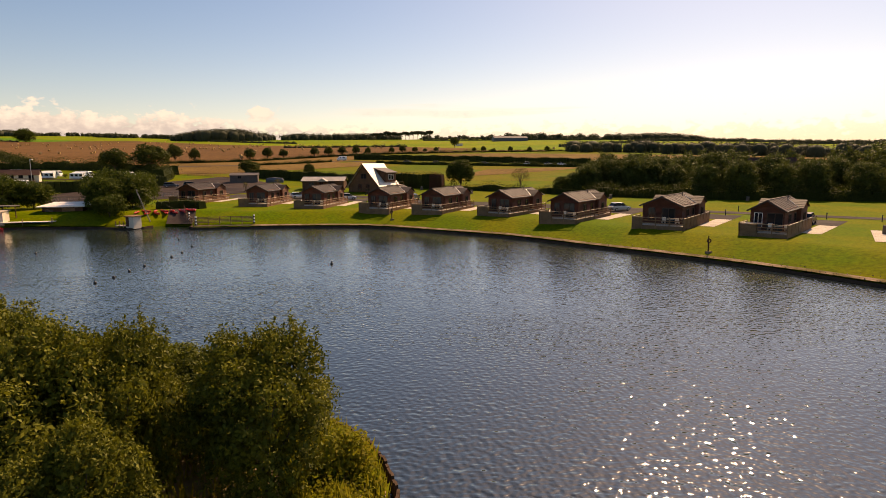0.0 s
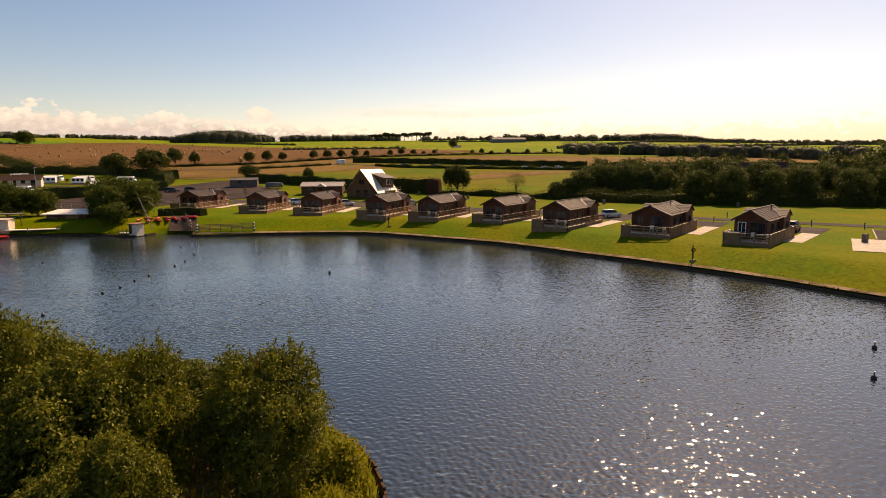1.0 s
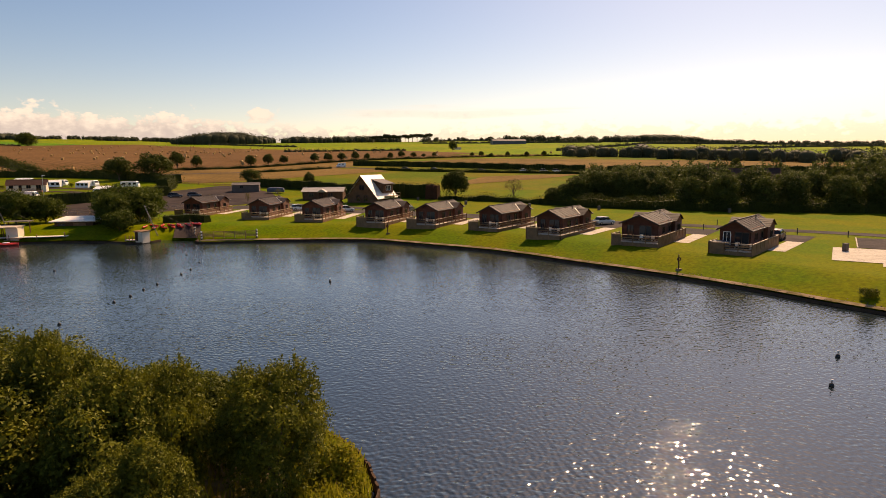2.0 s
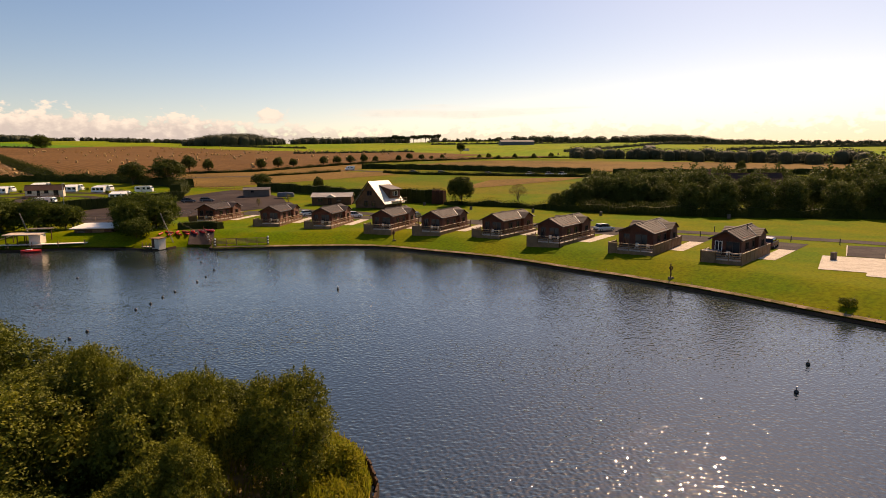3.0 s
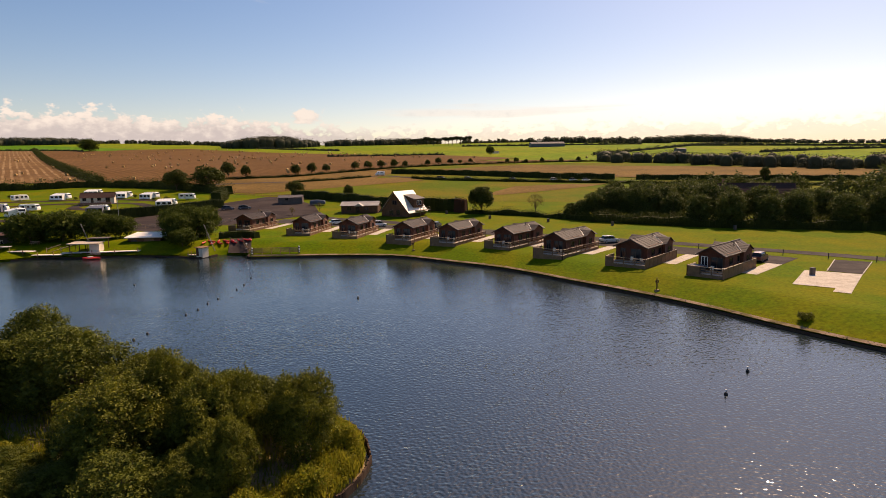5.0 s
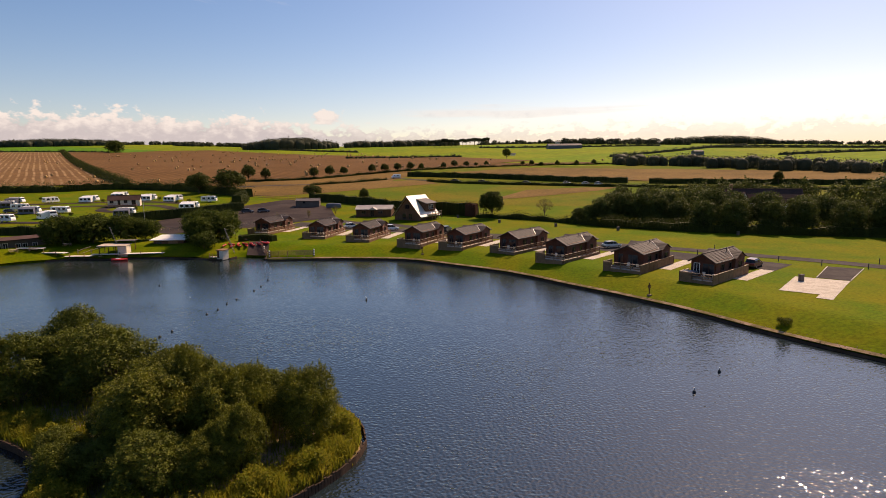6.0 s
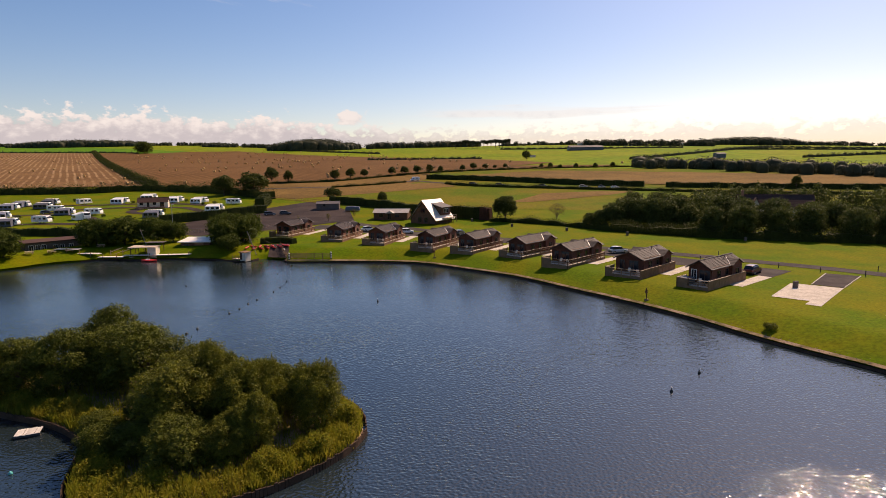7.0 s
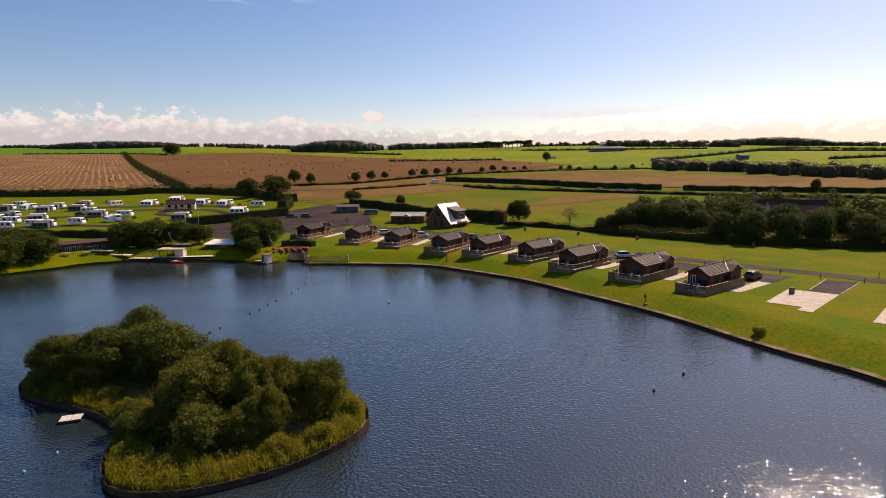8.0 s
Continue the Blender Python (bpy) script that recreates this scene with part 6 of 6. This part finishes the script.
far_wood([(560, 1350), (760, 1340), (980, 1330), (1300, 1330)], 30, 8, 9000, 3.0, "scattered trees on the skyline", 207, 0.7)
far_wood([(80, 432), (123, 401), (160, 370), (192, 346), (300, 300), (420, 260)], 30, 8.5, 30000, 0.85, "belt of bushy trees beyond the dry field", 211, 0.3)
far_wood([(80, 1150), (180, 1120), (300, 1110)], 26, 11, 6000, 2.6, "trees by the farm on the skyline", 208, 0.5)
for i, pts in enumerate(([(-200, 660), (-120, 640), (-60, 632)], [(90, 560), (200, 700), (330, 900)], [(230, 760), (420, 740), (640, 760)], [(330, 960), (600, 930), (900, 980)], [(-60, 900), (60, 860), (200, 860)], [(240, 560), (400, 640), (700, 720)], [(-430, 1000), (-330, 920), (-240, 850)], [(-1000, 905), (-820, 915), (-690, 905)])):
    hedge(pts, 5.0, 3.4, MAT["far_wood"], 1.2, 8, "distant field hedge", 220 + i, 0.6, kind="stuff")
# umbrella-topped pines on the green rise
pine = make_tree("pine", "flat-topped pine on the far green rise", 13, 6.5, 8.0, 2200, 0.9, MAT["far_wood"], 97, trunk=0.35, fill=0.5, core=0.5)
for i in range(15):
    x = -150 + i * 6.6 + rng.uniform(-2, 2)
    y = 1000 + rng.uniform(-10, 10)
    place(pine, x, y, None, i * 50, 0.8 + 0.35 * rng.random())
drop_proto(pine)
for o in round_tree + shore_tree + wood_tree + inner_tree:
    drop_proto(o)

# ---- straw bales ----


def bale_mesh():
    f = Form()
    n, r, w = 12, 0.9, 0.75
    ring = [(0.86, -w), (1.0, -w + 0.1), (1.0, w - 0.1), (0.86, w)]
    f.tube([(0, y, r) for _, y in ring], [k * r for k, _ in ring], n)
    return f.mesh("straw_bale", MAT["straw"])


bale = bale_mesh()
count = 0
for poly, n, rows in (([(-775, 906), (-228, 297), (-345, 278), (-620, 300), (-1200, 850)], 75, 30), ([(-640, 800), (-209, 290), (-153, 316), (-72, 411), (73, 445), (90, 500), (-63, 610), (-213, 810), (-458, 1000)], 150, 40)):
    made = 0
    while made < n:
        x, y = rng.uniform(-1000, 100), 280 + 720 * rng.uniform(0, 1) ** 1.25
        y = round(y / 22) * 22 + rng.uniform(-4, 4)
        if shore_distance([x], [y], poly)[0] > 6:
            ob = new("straw_bale", bale)
            ob.matrix_basis = pose(x, y, height(x, y) + 0.5, 0, 0, rng.uniform(0, 360))
            tagged(ob, "round straw bale lying on the stubble", "straw bale", "bales on the stubble fields")
            made += 1

# ---- cars, vans and caravans ----
cars = {k: build_car(MAT["car_" + k], lab, length, tall, est) for k, lab, length, tall, est in (
    ("white", "white hatchback parked near the lodges", 4.1, 1.48, False), ("silver", "silver hatchback parked beside a lodge", 4.1, 1.5, False),
    ("red", "dark red estate car parked behind a lodge", 4.4, 1.6, True), ("dark", "dark blue car parked on the gravel", 4.3, 1.5, True))}
for k, x, y, turn in (("red", 48.2, 84.0, 52), ("silver", 27.5, 105.6, 25), ("white", -26.9, 134.4, 15), ("white", -39.6, 139.0, 40), ("dark", -11.5, 132.4, 75), ("dark", -88.0, 174.4, 30), ("dark", -82.8, 176.2, 25), ("silver", -97.5, 158, 80),
                      ("dark", -28, 295.6, -20), ("dark", -13, 290, -18), ("white", 30, 278, -12), ("silver", 39, 275.4, -12), ("white", 45, 274.2, -12), ("dark", 10, 282, -12), ("dark", -212, 206, 10), ("dark", -183, 175, 60)):
    c = copy_thing(cars[k], pose(x, y, height(x, y) + (0.22 if y > 255 else 0.07), 0, 0, turn))
    if y > 255:
        tagged(c, {"white": "white", "silver": "silver", "dark": "dark"}[k] + " car parked in a row along the lane")
for o in cars.values():
    drop_proto(o)
van = build_van(MAT["car_white"], "white panel van on the lane by the hedge")
van.matrix_basis = pose(-66.5, 322, height(-66.5, 322) + 0.25, 0, 0, 215)
plain, tent = build_caravan("white touring caravan on a grass pitch"), build_caravan("white touring caravan with a blue-grey awning on a grass pitch", 6.0, True)
pale = build_caravan("white touring caravan with a white awning on a grass pitch", 6.4, True, "white")
VANS = ((-191, 151, 12, 0), (-179, 137, 35, 0), (-208, 168, -20, 1), (-237, 191, 10, 1), (-173, 144, 8, 0), (-167, 143, 20, 1), (-189, 161, 30, 1), (-230, 196, -12, 2), (-213.5, 189, 15, 1),
        (-217.5, 199, 5, 1), (-201, 193, 22, 1), (-211, 208, 8, 1), (-185.5, 182.5, 15, 0), (-173, 174, 20, 1), (-160.5, 149.5, 5, 0), (-153, 160.5, -35, 2), (-160, 173, 10, 0), (-195, 208.5, 75, 0),
        (-180, 214, 2, 2), (-178, 231, 15, 2), (-156, 219.5, 5, 2), (-141, 215.5, -10, 2), (-122, 209.5, 12, 0), (-118, 188.5, 15, 2), (-130.5, 168.5, 15, 1), (-246, 205, 10, 0), (-196, 143, 20, 0), (-205, 157, 15, 2))
for x, y, turn, k in VANS:
    copy_thing((plain, tent, pale)[k], pose(x, y, height(x, y) + 0.05, 0, 0, turn))
for o in (plain, tent, pale):
    drop_proto(o)

# ---- buildings ----
build_aframe(pose(-26.5, 155.0, height(-25, 157), 0, 0, -24))
store = gable_building("timber_store", "low dark timber cabin with pale grey roof", "cabin", 7.0, 11.5, 2.5, 1.0, "timber", "pale_roof", 0.4, [("right", 2.5, 1.5, 1.4, 1.0), ("right", 8.0, 1.5, 1.4, 1.0), ("right", 5.3, 1.2, 1.2, 2.0)])
store.matrix_basis = pose(-45.5, 163.0 + 4, height(-40, 165), 0, 0, -86)
porch = Form().loft([[(3.4, 4.2, 2.5), (5.0, 4.2, 2.3), (5.0, 5.7, 3.2), (3.4, 5.7, 3.3)], [(3.4, 7.2, 2.5), (5.0, 7.2, 2.3), (5.0, 5.75, 3.2), (3.4, 5.75, 3.3)]])
part("porch_roof", porch, MAT["pale_roof"], store)
for y in (4.4, 7.0):
    part("porch_post", Form().box(4.8, y, 1.2, 0.14, 0.14, 2.4), MAT["timber"], store)
shed = gable_building("shed", "grey sheet-clad shed at the edge of the car park", "shed", 6.5, 8.6, 2.4, 0.7, "grey_wall", "grey_roof", 0.25, [("front", 0, 1.3, 1.6, 2.0), ("right", 3, 1.8, 1.0, 0.8)])
shed.matrix_basis = pose(-77, 193, height(-73, 193), 0, 0, -75)
cover = thing("covered_trailer", "blue-grey sheeted trailer beside the shed", "trailer", m=pose(-60.5, 187, height(-60.5, 187), 0, 0, 15) @ Matrix.Diagonal((0.8, 0.8, 0.75, 1)))
part("cover", hull(Form(), [(-3.4, 1.2, 0.6, 2.0), (-3.0, 1.4, 0.5, 2.5), (0, 1.5, 0.5, 2.7), (3.0, 1.4, 0.5, 2.4), (3.4, 1.2, 0.6, 1.9)], 0.75), MAT["blue_sheet"], cover)
for s in (-1, 1):
    wheel(cover, 0.3, s * 1.2, 0.38)
build_static(pose(-156.0, 193.5, height(-152, 199), 0, 0, -64))
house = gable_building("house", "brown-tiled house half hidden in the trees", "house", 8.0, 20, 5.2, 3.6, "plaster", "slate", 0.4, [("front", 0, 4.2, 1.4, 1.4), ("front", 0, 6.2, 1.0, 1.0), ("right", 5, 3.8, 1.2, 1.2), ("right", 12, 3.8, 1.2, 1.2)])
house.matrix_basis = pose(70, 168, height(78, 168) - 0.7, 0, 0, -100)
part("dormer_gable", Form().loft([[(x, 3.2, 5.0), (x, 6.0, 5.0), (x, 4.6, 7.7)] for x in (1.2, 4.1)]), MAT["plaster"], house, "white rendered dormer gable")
part("dormer_roof", Form().loft([[(x, 2.9, 5.0), (x, 4.6, 8.0), (x, 6.3, 5.0), (x, 6.1, 5.0), (x, 4.6, 7.75), (x, 3.1, 5.0)] for x in (0.9, 4.4)]), MAT["slate"], house)
part("chimney", Form().box(0.3, 1.2, 9.2, 0.8, 0.8, 1.8), MAT["brick"], house)
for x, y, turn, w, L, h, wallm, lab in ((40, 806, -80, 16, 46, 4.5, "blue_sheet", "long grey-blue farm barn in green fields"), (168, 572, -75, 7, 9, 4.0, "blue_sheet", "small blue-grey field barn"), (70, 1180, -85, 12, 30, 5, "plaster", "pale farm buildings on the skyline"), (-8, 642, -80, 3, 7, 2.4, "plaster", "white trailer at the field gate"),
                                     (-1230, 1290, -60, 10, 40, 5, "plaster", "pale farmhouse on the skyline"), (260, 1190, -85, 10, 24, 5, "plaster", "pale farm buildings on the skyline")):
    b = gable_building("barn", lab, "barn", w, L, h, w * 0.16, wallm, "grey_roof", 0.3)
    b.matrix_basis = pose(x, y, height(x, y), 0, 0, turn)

# ---- the boat sheds and jetties ----


def flat_building(name, label, w, d, h, wall, roof, m, over=0.5, tilt=0.0):
    t = thing(name, label, "shed", m=m)
    part("wall", Form().box(0, d / 2, h / 2 - 0.2, w, d, h + 0.4), MAT[wall], t)
    part("roof", Form().box(0, d / 2, h + 0.12, w + 2 * over, d + 2 * over, 0.16, 0, tilt), MAT[roof], t)
    return t


boat = flat_building("boat_shed", "low brown boat shed with a white flat roof", 7.0, 6.5, 2.5, "timber", "white_roof", pose(-75.3, 107.2, 0.9, 0, 0, 12), 0.7, 3)
part("door", Form().box(1.0, -0.03, 1.05, 2.2, 0.08, 2.1), MAT["skirt"], boat)
window_part(boat, -2.2, -0.03, 1.5, 1.3, 0.9, 0, frame_mat="trim")
hut = flat_building("waterside_hut", "small cream timber hut at the water's edge", 2.2, 2.0, 2.0, "cream", "skirt", pose(-57.6, 98.4, 0.45, 0, 0, -20) @ Matrix.Diagonal((0.82, 0.82, 0.85, 1)), 0.25, 2)
part("door", Form().box(-0.6, -0.03, 1.0, 0.8, 0.06, 1.9), MAT["timber"], hut)
part("landing", Form().box(-2.6, 0.4, 0.15, 2.6, 1.6, 0.16), MAT["deck"], hut)
for x in (-3.7, -2.5, -1.5):
    part("landing_post", Form().box(x, -0.3, 0.4, 0.12, 0.12, 1.4), MAT["rail"], hut)
pav = thing("pavilion", "open waterside shelter with pale roof over the jetty", "shelter", m=pose(-83.5, 98.6, 0.5, 0, 0, 12))
part("platform", Form().box(0, 1.2, 0.08, 6.4, 3.0, 0.16), MAT["deck"], pav)
part("roof", Form().box(-0.2, 1.2, 2.55, 6.4, 3.4, 0.16, 0, 2), MAT["deck"], pav)
part("cabin", Form().box(1.9, 1.3, 1.2, 2.0, 2.2, 2.4), MAT["cream"], pav)
for x, y in ((-3.0, 0), (-1.0, 0), (0.6, 0), (-3.0, 2.6), (-1.0, 2.6)):
    part("post", Form().box(x, y, 0.9, 0.13, 0.13, 3.2), MAT["timber"], pav)
part("upper_roof", Form().box(1.6, 3.6, 3.3, 4.2, 2.2, 0.12), MAT["grey_roof"], pav)
for x in (-0.2, 3.4):
    part("post", Form().box(x, 3.6, 1.6, 0.13, 0.13, 3.4), MAT["timber"], pav)
walk_line = [(-105.5, 96.6), (-99.5, 96.9), (-94.0, 96.9), (-88.0, 97.6), (-81.0, 99.4), (-73.0, 101.6)]
walkway = thing("boardwalk", "pale timber boardwalk along the shore", "boardwalk")
for a, b in zip(walk_line, walk_line[1:]):
    mx, my, ang = (a[0] + b[0]) / 2, (a[1] + b[1]) / 2, math.degrees(math.atan2(b[1] - a[1], b[0] - a[0]))
    part("planking", Form().box(0, 0, 0, math.dist(a, b) + 0.1, 1.5, 0.12), MAT["bleached"], walkway, at=pose(mx, my, max(height(mx, my), 0.2) + 0.35, 0, 0, ang))
for i in range(10):
    k = i / 9 * 4.999
    a, b = walk_line[int(k)], walk_line[int(k) + 1]
    x, y = a[0] + (b[0] - a[0]) * (k % 1), a[1] + (b[1] - a[1]) * (k % 1) - 0.7
    part("post", Form().box(0, 0, 0.5, 0.12, 0.12, 1.2), MAT["rail"], walkway, at=pose(x, y, height(x, y)))
for x, y, turn in ((-92.5, 98.8, 60), (-89.8, 99.6, 60)):
    s = thing("jetty_steps", "pale timber ramp rail at the jetty", "handrail", m=pose(x, y, 0.5, 0, 0, turn))
    part("post", Form().box(0, 0, 0.7, 0.14, 0.14, 1.8), MAT["rail_pale"], s)
    part("rail", Form().box(1.4, 0, 1.6, 3.0, 0.12, 0.14, 0, 0, -14), MAT["rail_pale"], s)
    part("brace", Form().box(1.3, 0, 0.7, 2.9, 0.1, 0.12, 0, 0, -14), MAT["rail_pale"], s)
lng = thing("clubhouse", "long low grey timber clubhouse with brown flat roof", "clubhouse", m=pose(-112.3, 94.6, 1.2, 0, 0, 57.5))
part("wall", Form().box(6.5, 2.6, 1.3, 13, 5.2, 3.2), MAT["grey_wall"], lng)
part("roof", Form().box(6.5, 2.4, 3.0, 13.8, 6.4, 0.22, 0, 2), MAT["slate"], lng)
for x in (1.2, 2.6, 3.9, 6.4, 7.8, 9.8):
    window_part(lng, x, -0.01, 1.35, 1.0, 1.9 if x < 5 else 1.2, 0, 1)
part("steps", Form().box(4.6, -0.8, 0.05, 3.0, 1.4, 0.5), MAT["concrete"], lng)


def picnic_table(x, y, turn):
    t = thing("picnic_table", "pale timber picnic table on the grass", "picnic table", "picnic tables on the shore", m=pose(x, y, height(x, y), 0, 0, turn))
    part("tabletop", Form().box(0, 0, 0.75, 1.8, 0.75, 0.06), MAT["rail_pale"], t)
    for s in (-1, 1):
        part("bench", Form().box(0, s * 0.7, 0.45, 1.8, 0.26, 0.05), MAT["rail_pale"], t)
        part("frame", Form().box(s * 0.6, -0.32, 0.36, 0.07, 0.09, 0.85, 0, -32).box(s * 0.6, 0.32, 0.36, 0.07, 0.09, 0.85, 0, 32).box(s * 0.6, 0, 0.42, 0.06, 1.5, 0.09), MAT["rail"], t)


for x, y, turn in ((-108.9, 82.0, 30), (-107.0, 90.4, 40), (-104.2, 93.8, 50), (-101.6, 96.2, 45), (-97.5, 101.8, 20)):
    picnic_table(x, y, turn)


def tower(x, y, z, lean_x, lean_y, h, label):
    """A leaning lattice mast with stays."""
    t = thing("lattice_mast", label, "mast", m=pose(x, y, z))
    top = (lean_x, lean_y, h)
    for k in range(3):
        a = k * 2.09
        dx, dy = 0.09 * math.cos(a), 0.09 * math.sin(a)
        part("chord", Form().tube([(dx, dy, -0.2), (top[0] + dx, top[1] + dy, h)], 0.03, 5), MAT["mast"], t)
    rungs = Form()
    for i in range(12):
        q = i / 12
        c = [(lean_x * q + 0.09 * math.cos(j * 2.09), lean_y * q + 0.09 * math.sin(j * 2.09), h * q + (0.25 if j else 0)) for j in range(3)]
        rungs.tube([c[0], c[1]], 0.014, 4).tube([c[1], c[2]], 0.014, 4).tube([c[2], c[0]], 0.014, 4)
    part("lacing", rungs, MAT["mast"], t, kind="stuff")
    part("stay", Form().tube([top, (top[0] * -1.8, top[1] + 6, 0.2)], 0.01, 4), MAT["dark_metal"], t)


tower(-56.6, 103.2, 1.0, -2.3, 0.3, 5.6, "leaning galvanised lattice mast by the hut")
tower(-86.5, 104.8, 1.0, -2.3, 0.3, 5.6, "leaning galvanised lattice mast by the boat shed")
pole = thing("lamp_post", "tall slim lamp post behind the boat shed", "lamp post", m=pose(-87.5, 116.5, height(-87.5, 116.5)))
part("pole", Form().tube([(0, 0, -0.2), (0, 0, 9.6)], [0.09, 0.05], 7), MAT["steel"], pole)
part("lantern", Form().box(0.25, 0, 9.6, 0.6, 0.2, 0.12, taper=0.8), MAT["steel"], pole)


def kayak_mesh():
    f = Form()
    f.loft([[(x, -w, 0.16), (x, -w * 0.7, 0.02), (x, 0, -0.04), (x, w * 0.7, 0.02), (x, w, 0.16), (x, w * 0.55, 0.27), (x, 0, 0.3), (x, -w * 0.55, 0.27)] for x, w in ((-1.55, 0.03), (-1.2, 0.2), (-0.6, 0.34), (0.1, 0.37), (0.7, 0.32), (1.25, 0.18), (1.6, 0.03))])
    return f.mesh("hull", MAT["red"])


hull_mesh = kayak_mesh()
for i in range(13):
    x, y = -60.2 + i * 0.74 + rng.uniform(-0.2, 0.2), 106.0 + (i % 2) * 0.9 + i * 0.26 + rng.uniform(-0.3, 0.3)
    k = thing("kayak", "red plastic kayak drawn up on the slipway", "kayak", "kayaks on the slipway", m=pose(x, y, height(x, y) + 0.12, rng.uniform(-14, 14), 0, rng.uniform(95, 150)))
    part("hull", hull_mesh, MAT["red"], k)
    part("cockpit", Form().box(-0.1, 0, 0.29, 0.8, 0.42, 0.05, taper=0.8), MAT["dark_metal"], k)
pb = thing("pedal_boat", "small red boat moored beside the shelter", "boat", m=pose(-80.5, 96.4, 0.05, 0, 0, 15))
part("hull", hull_mesh, MAT["red"], pb, at=Matrix.Diagonal((1.1, 1.9, 1.5, 1)))
part("seat", Form().box(-0.2, 0, 0.48, 0.9, 0.7, 0.1), MAT["white"], pb)
drape("slipway", [(-53.4, 102.6), (-48.7, 102.2), (-49.6, 106.0), (-52.0, 112.0), (-56.5, 110.5)], 0.5, 0.12, MAT["gravel"], "brown gravel slipway into the lake", "slipway")

# ---- fences ----


def rail_fence(points, label, rails=3, tall=1.15, pitch=2.0, material="rail", striped=()):
    t = thing("fence", label, "fence")
    for a, b in zip(points, points[1:]):
        L = math.dist(a, b)
        n = max(1, round(L / pitch))
        ang = math.degrees(math.atan2(b[1] - a[1], b[0] - a[0]))
        for i in range(n):
            k = (i + 0.5) / n
            x, y = a[0] + (b[0] - a[0]) * k, a[1] + (b[1] - a[1]) * k
            for j in range(rails):
                part("rail", Form().box(0, 0, tall * (0.95 - 0.8 * j / max(1, rails - 1) * 0.85), L / n, 0.05, 0.1), MAT[material], t, at=pose(x, y, height(x, y), 0, 0, ang))
        for i in range(n + 1):
            x, y = a[0] + (b[0] - a[0]) * i / n, a[1] + (b[1] - a[1]) * i / n
            part("post", Form().box(0, 0, tall / 2 - 0.1, 0.11, 0.11, tall + 0.25), MAT[material], t, at=pose(x, y, height(x, y), 0, 0, ang))
    return t


rail_fence([(-46.4, 99.6), (-37.0, 100.9)], "dark five-rail timber fence on the lake bank", 5, 1.3, 1.9, "rail")
rail_fence([(-46.4, 99.6), (-49.8, 104.0), (-53.0, 109.0)], "dark timber fence beside the slipway", 4, 1.2, 1.8, "rail")
for x, y in ((-46.5, 99.4), (-36.8, 100.8), (-49.9, 104.2)):
    t = thing("striped_post", "black and white striped marker post", "post", m=pose(x, y, height(x, y)))
    for i in range(6):
        part("band", Form().box(0, 0, 0.15 + i * 0.26, 0.22, 0.22, 0.26), MAT["white"] if i % 2 else MAT["dark_metal"], t)
rail_fence([(-97.5, 131.0), (-90, 130.5), (-83, 133.0), (-77, 138.5), (-71, 146)], "pale post and rail fence round the car park", 3, 1.1, 2.2, "rail_pale")
rail_fence([(-62, 111), (-66, 116), (-72, 121)], "pale timber fence behind the kayaks", 4, 1.3, 2.0, "rail_pale")
rail_fence([(-118, 231), (-100, 224), (-88, 220), (-82, 217)], "thin field fence behind the car park", 2, 1.1, 4.0, "rail")
hedge([(-60, 112), (-55, 114), (-51, 112.5)], 2.2, 1.7, MAT["hedge"], 0.28, 110, "low dark hedge above the slipway", 30, 0.15)
for i, (x, y) in enumerate(((-86, 134), (-76, 143), (-67, 152), (-60, 160), (-55, 172))):
    s = shrub(x, y, 0.9, 3.0, MAT["bare"], 260, 0.22, "thin young tree at the edge of the car park", 170 + i, "young_tree")

# ---- things on the terraces ----
m, p, right, ahead = lodge_spot(*LODGES[0][:3], HALF["narrow"])
tub_at = m @ Vector((-1.4, -1.75, 0.62))
tub = thing("hot_tub", "grey square hot tub under a cover on the terrace", "hot tub", m=pose(tub_at.x, tub_at.y, tub_at.z, 0, 0, LODGES[0][2] - 90))
part("shell", Form().box(0, 0, 0.42, 2.0, 1.9, 0.84, taper=1.03), MAT["grey_wall"], tub)
part("cover", Form().box(0, 0, 0.9, 2.1, 2.0, 0.12, taper=0.97), MAT["blue_sheet"], tub)
for n, (x, y, hd, kind) in enumerate(LODGES):
    m, p, right, ahead = lodge_spot(x, y, hd, HALF[kind])
    q = m @ Vector((1.6, -1.7, 0.62))
    t = thing("garden_table", "pale garden table on the lodge terrace", "table", "terrace tables", m=pose(q.x, q.y, q.z, 0, 0, 20 * n))
    part("tabletop", Form().tube([(0, 0, 0.7), (0, 0, 0.74)], 0.5, 12), MAT["rail_pale"], t)
    part("stem", Form().tube([(0, 0, 0.0), (0, 0, 0.03), (0, 0, 0.05), (0, 0, 0.7)], [0.28, 0.28, 0.05, 0.04], 8), MAT["dark_metal"], t)
    for k in (-1, 1):
        c = m @ Vector((1.6 + 0.95 * k, -1.6 - 0.2 * k, 0.62))
        ch = thing("garden_chair", "pale garden chair on the lodge terrace", "chair", "terrace chairs", m=pose(c.x, c.y, c.z, 0, 0, hd + 90 * k))
        part("seat", Form().box(0, 0, 0.42, 0.46, 0.46, 0.05), MAT["cream"], ch)
        part("backrest", Form().box(0, 0.22, 0.7, 0.46, 0.05, 0.55, 0, -10), MAT["cream"], ch)
        for a, b in ((-0.2, -0.2), (0.2, -0.2), (-0.2, 0.2), (0.2, 0.2)):
            part("leg", Form().box(a, b, 0.2, 0.04, 0.04, 0.4), MAT["cream"], ch)
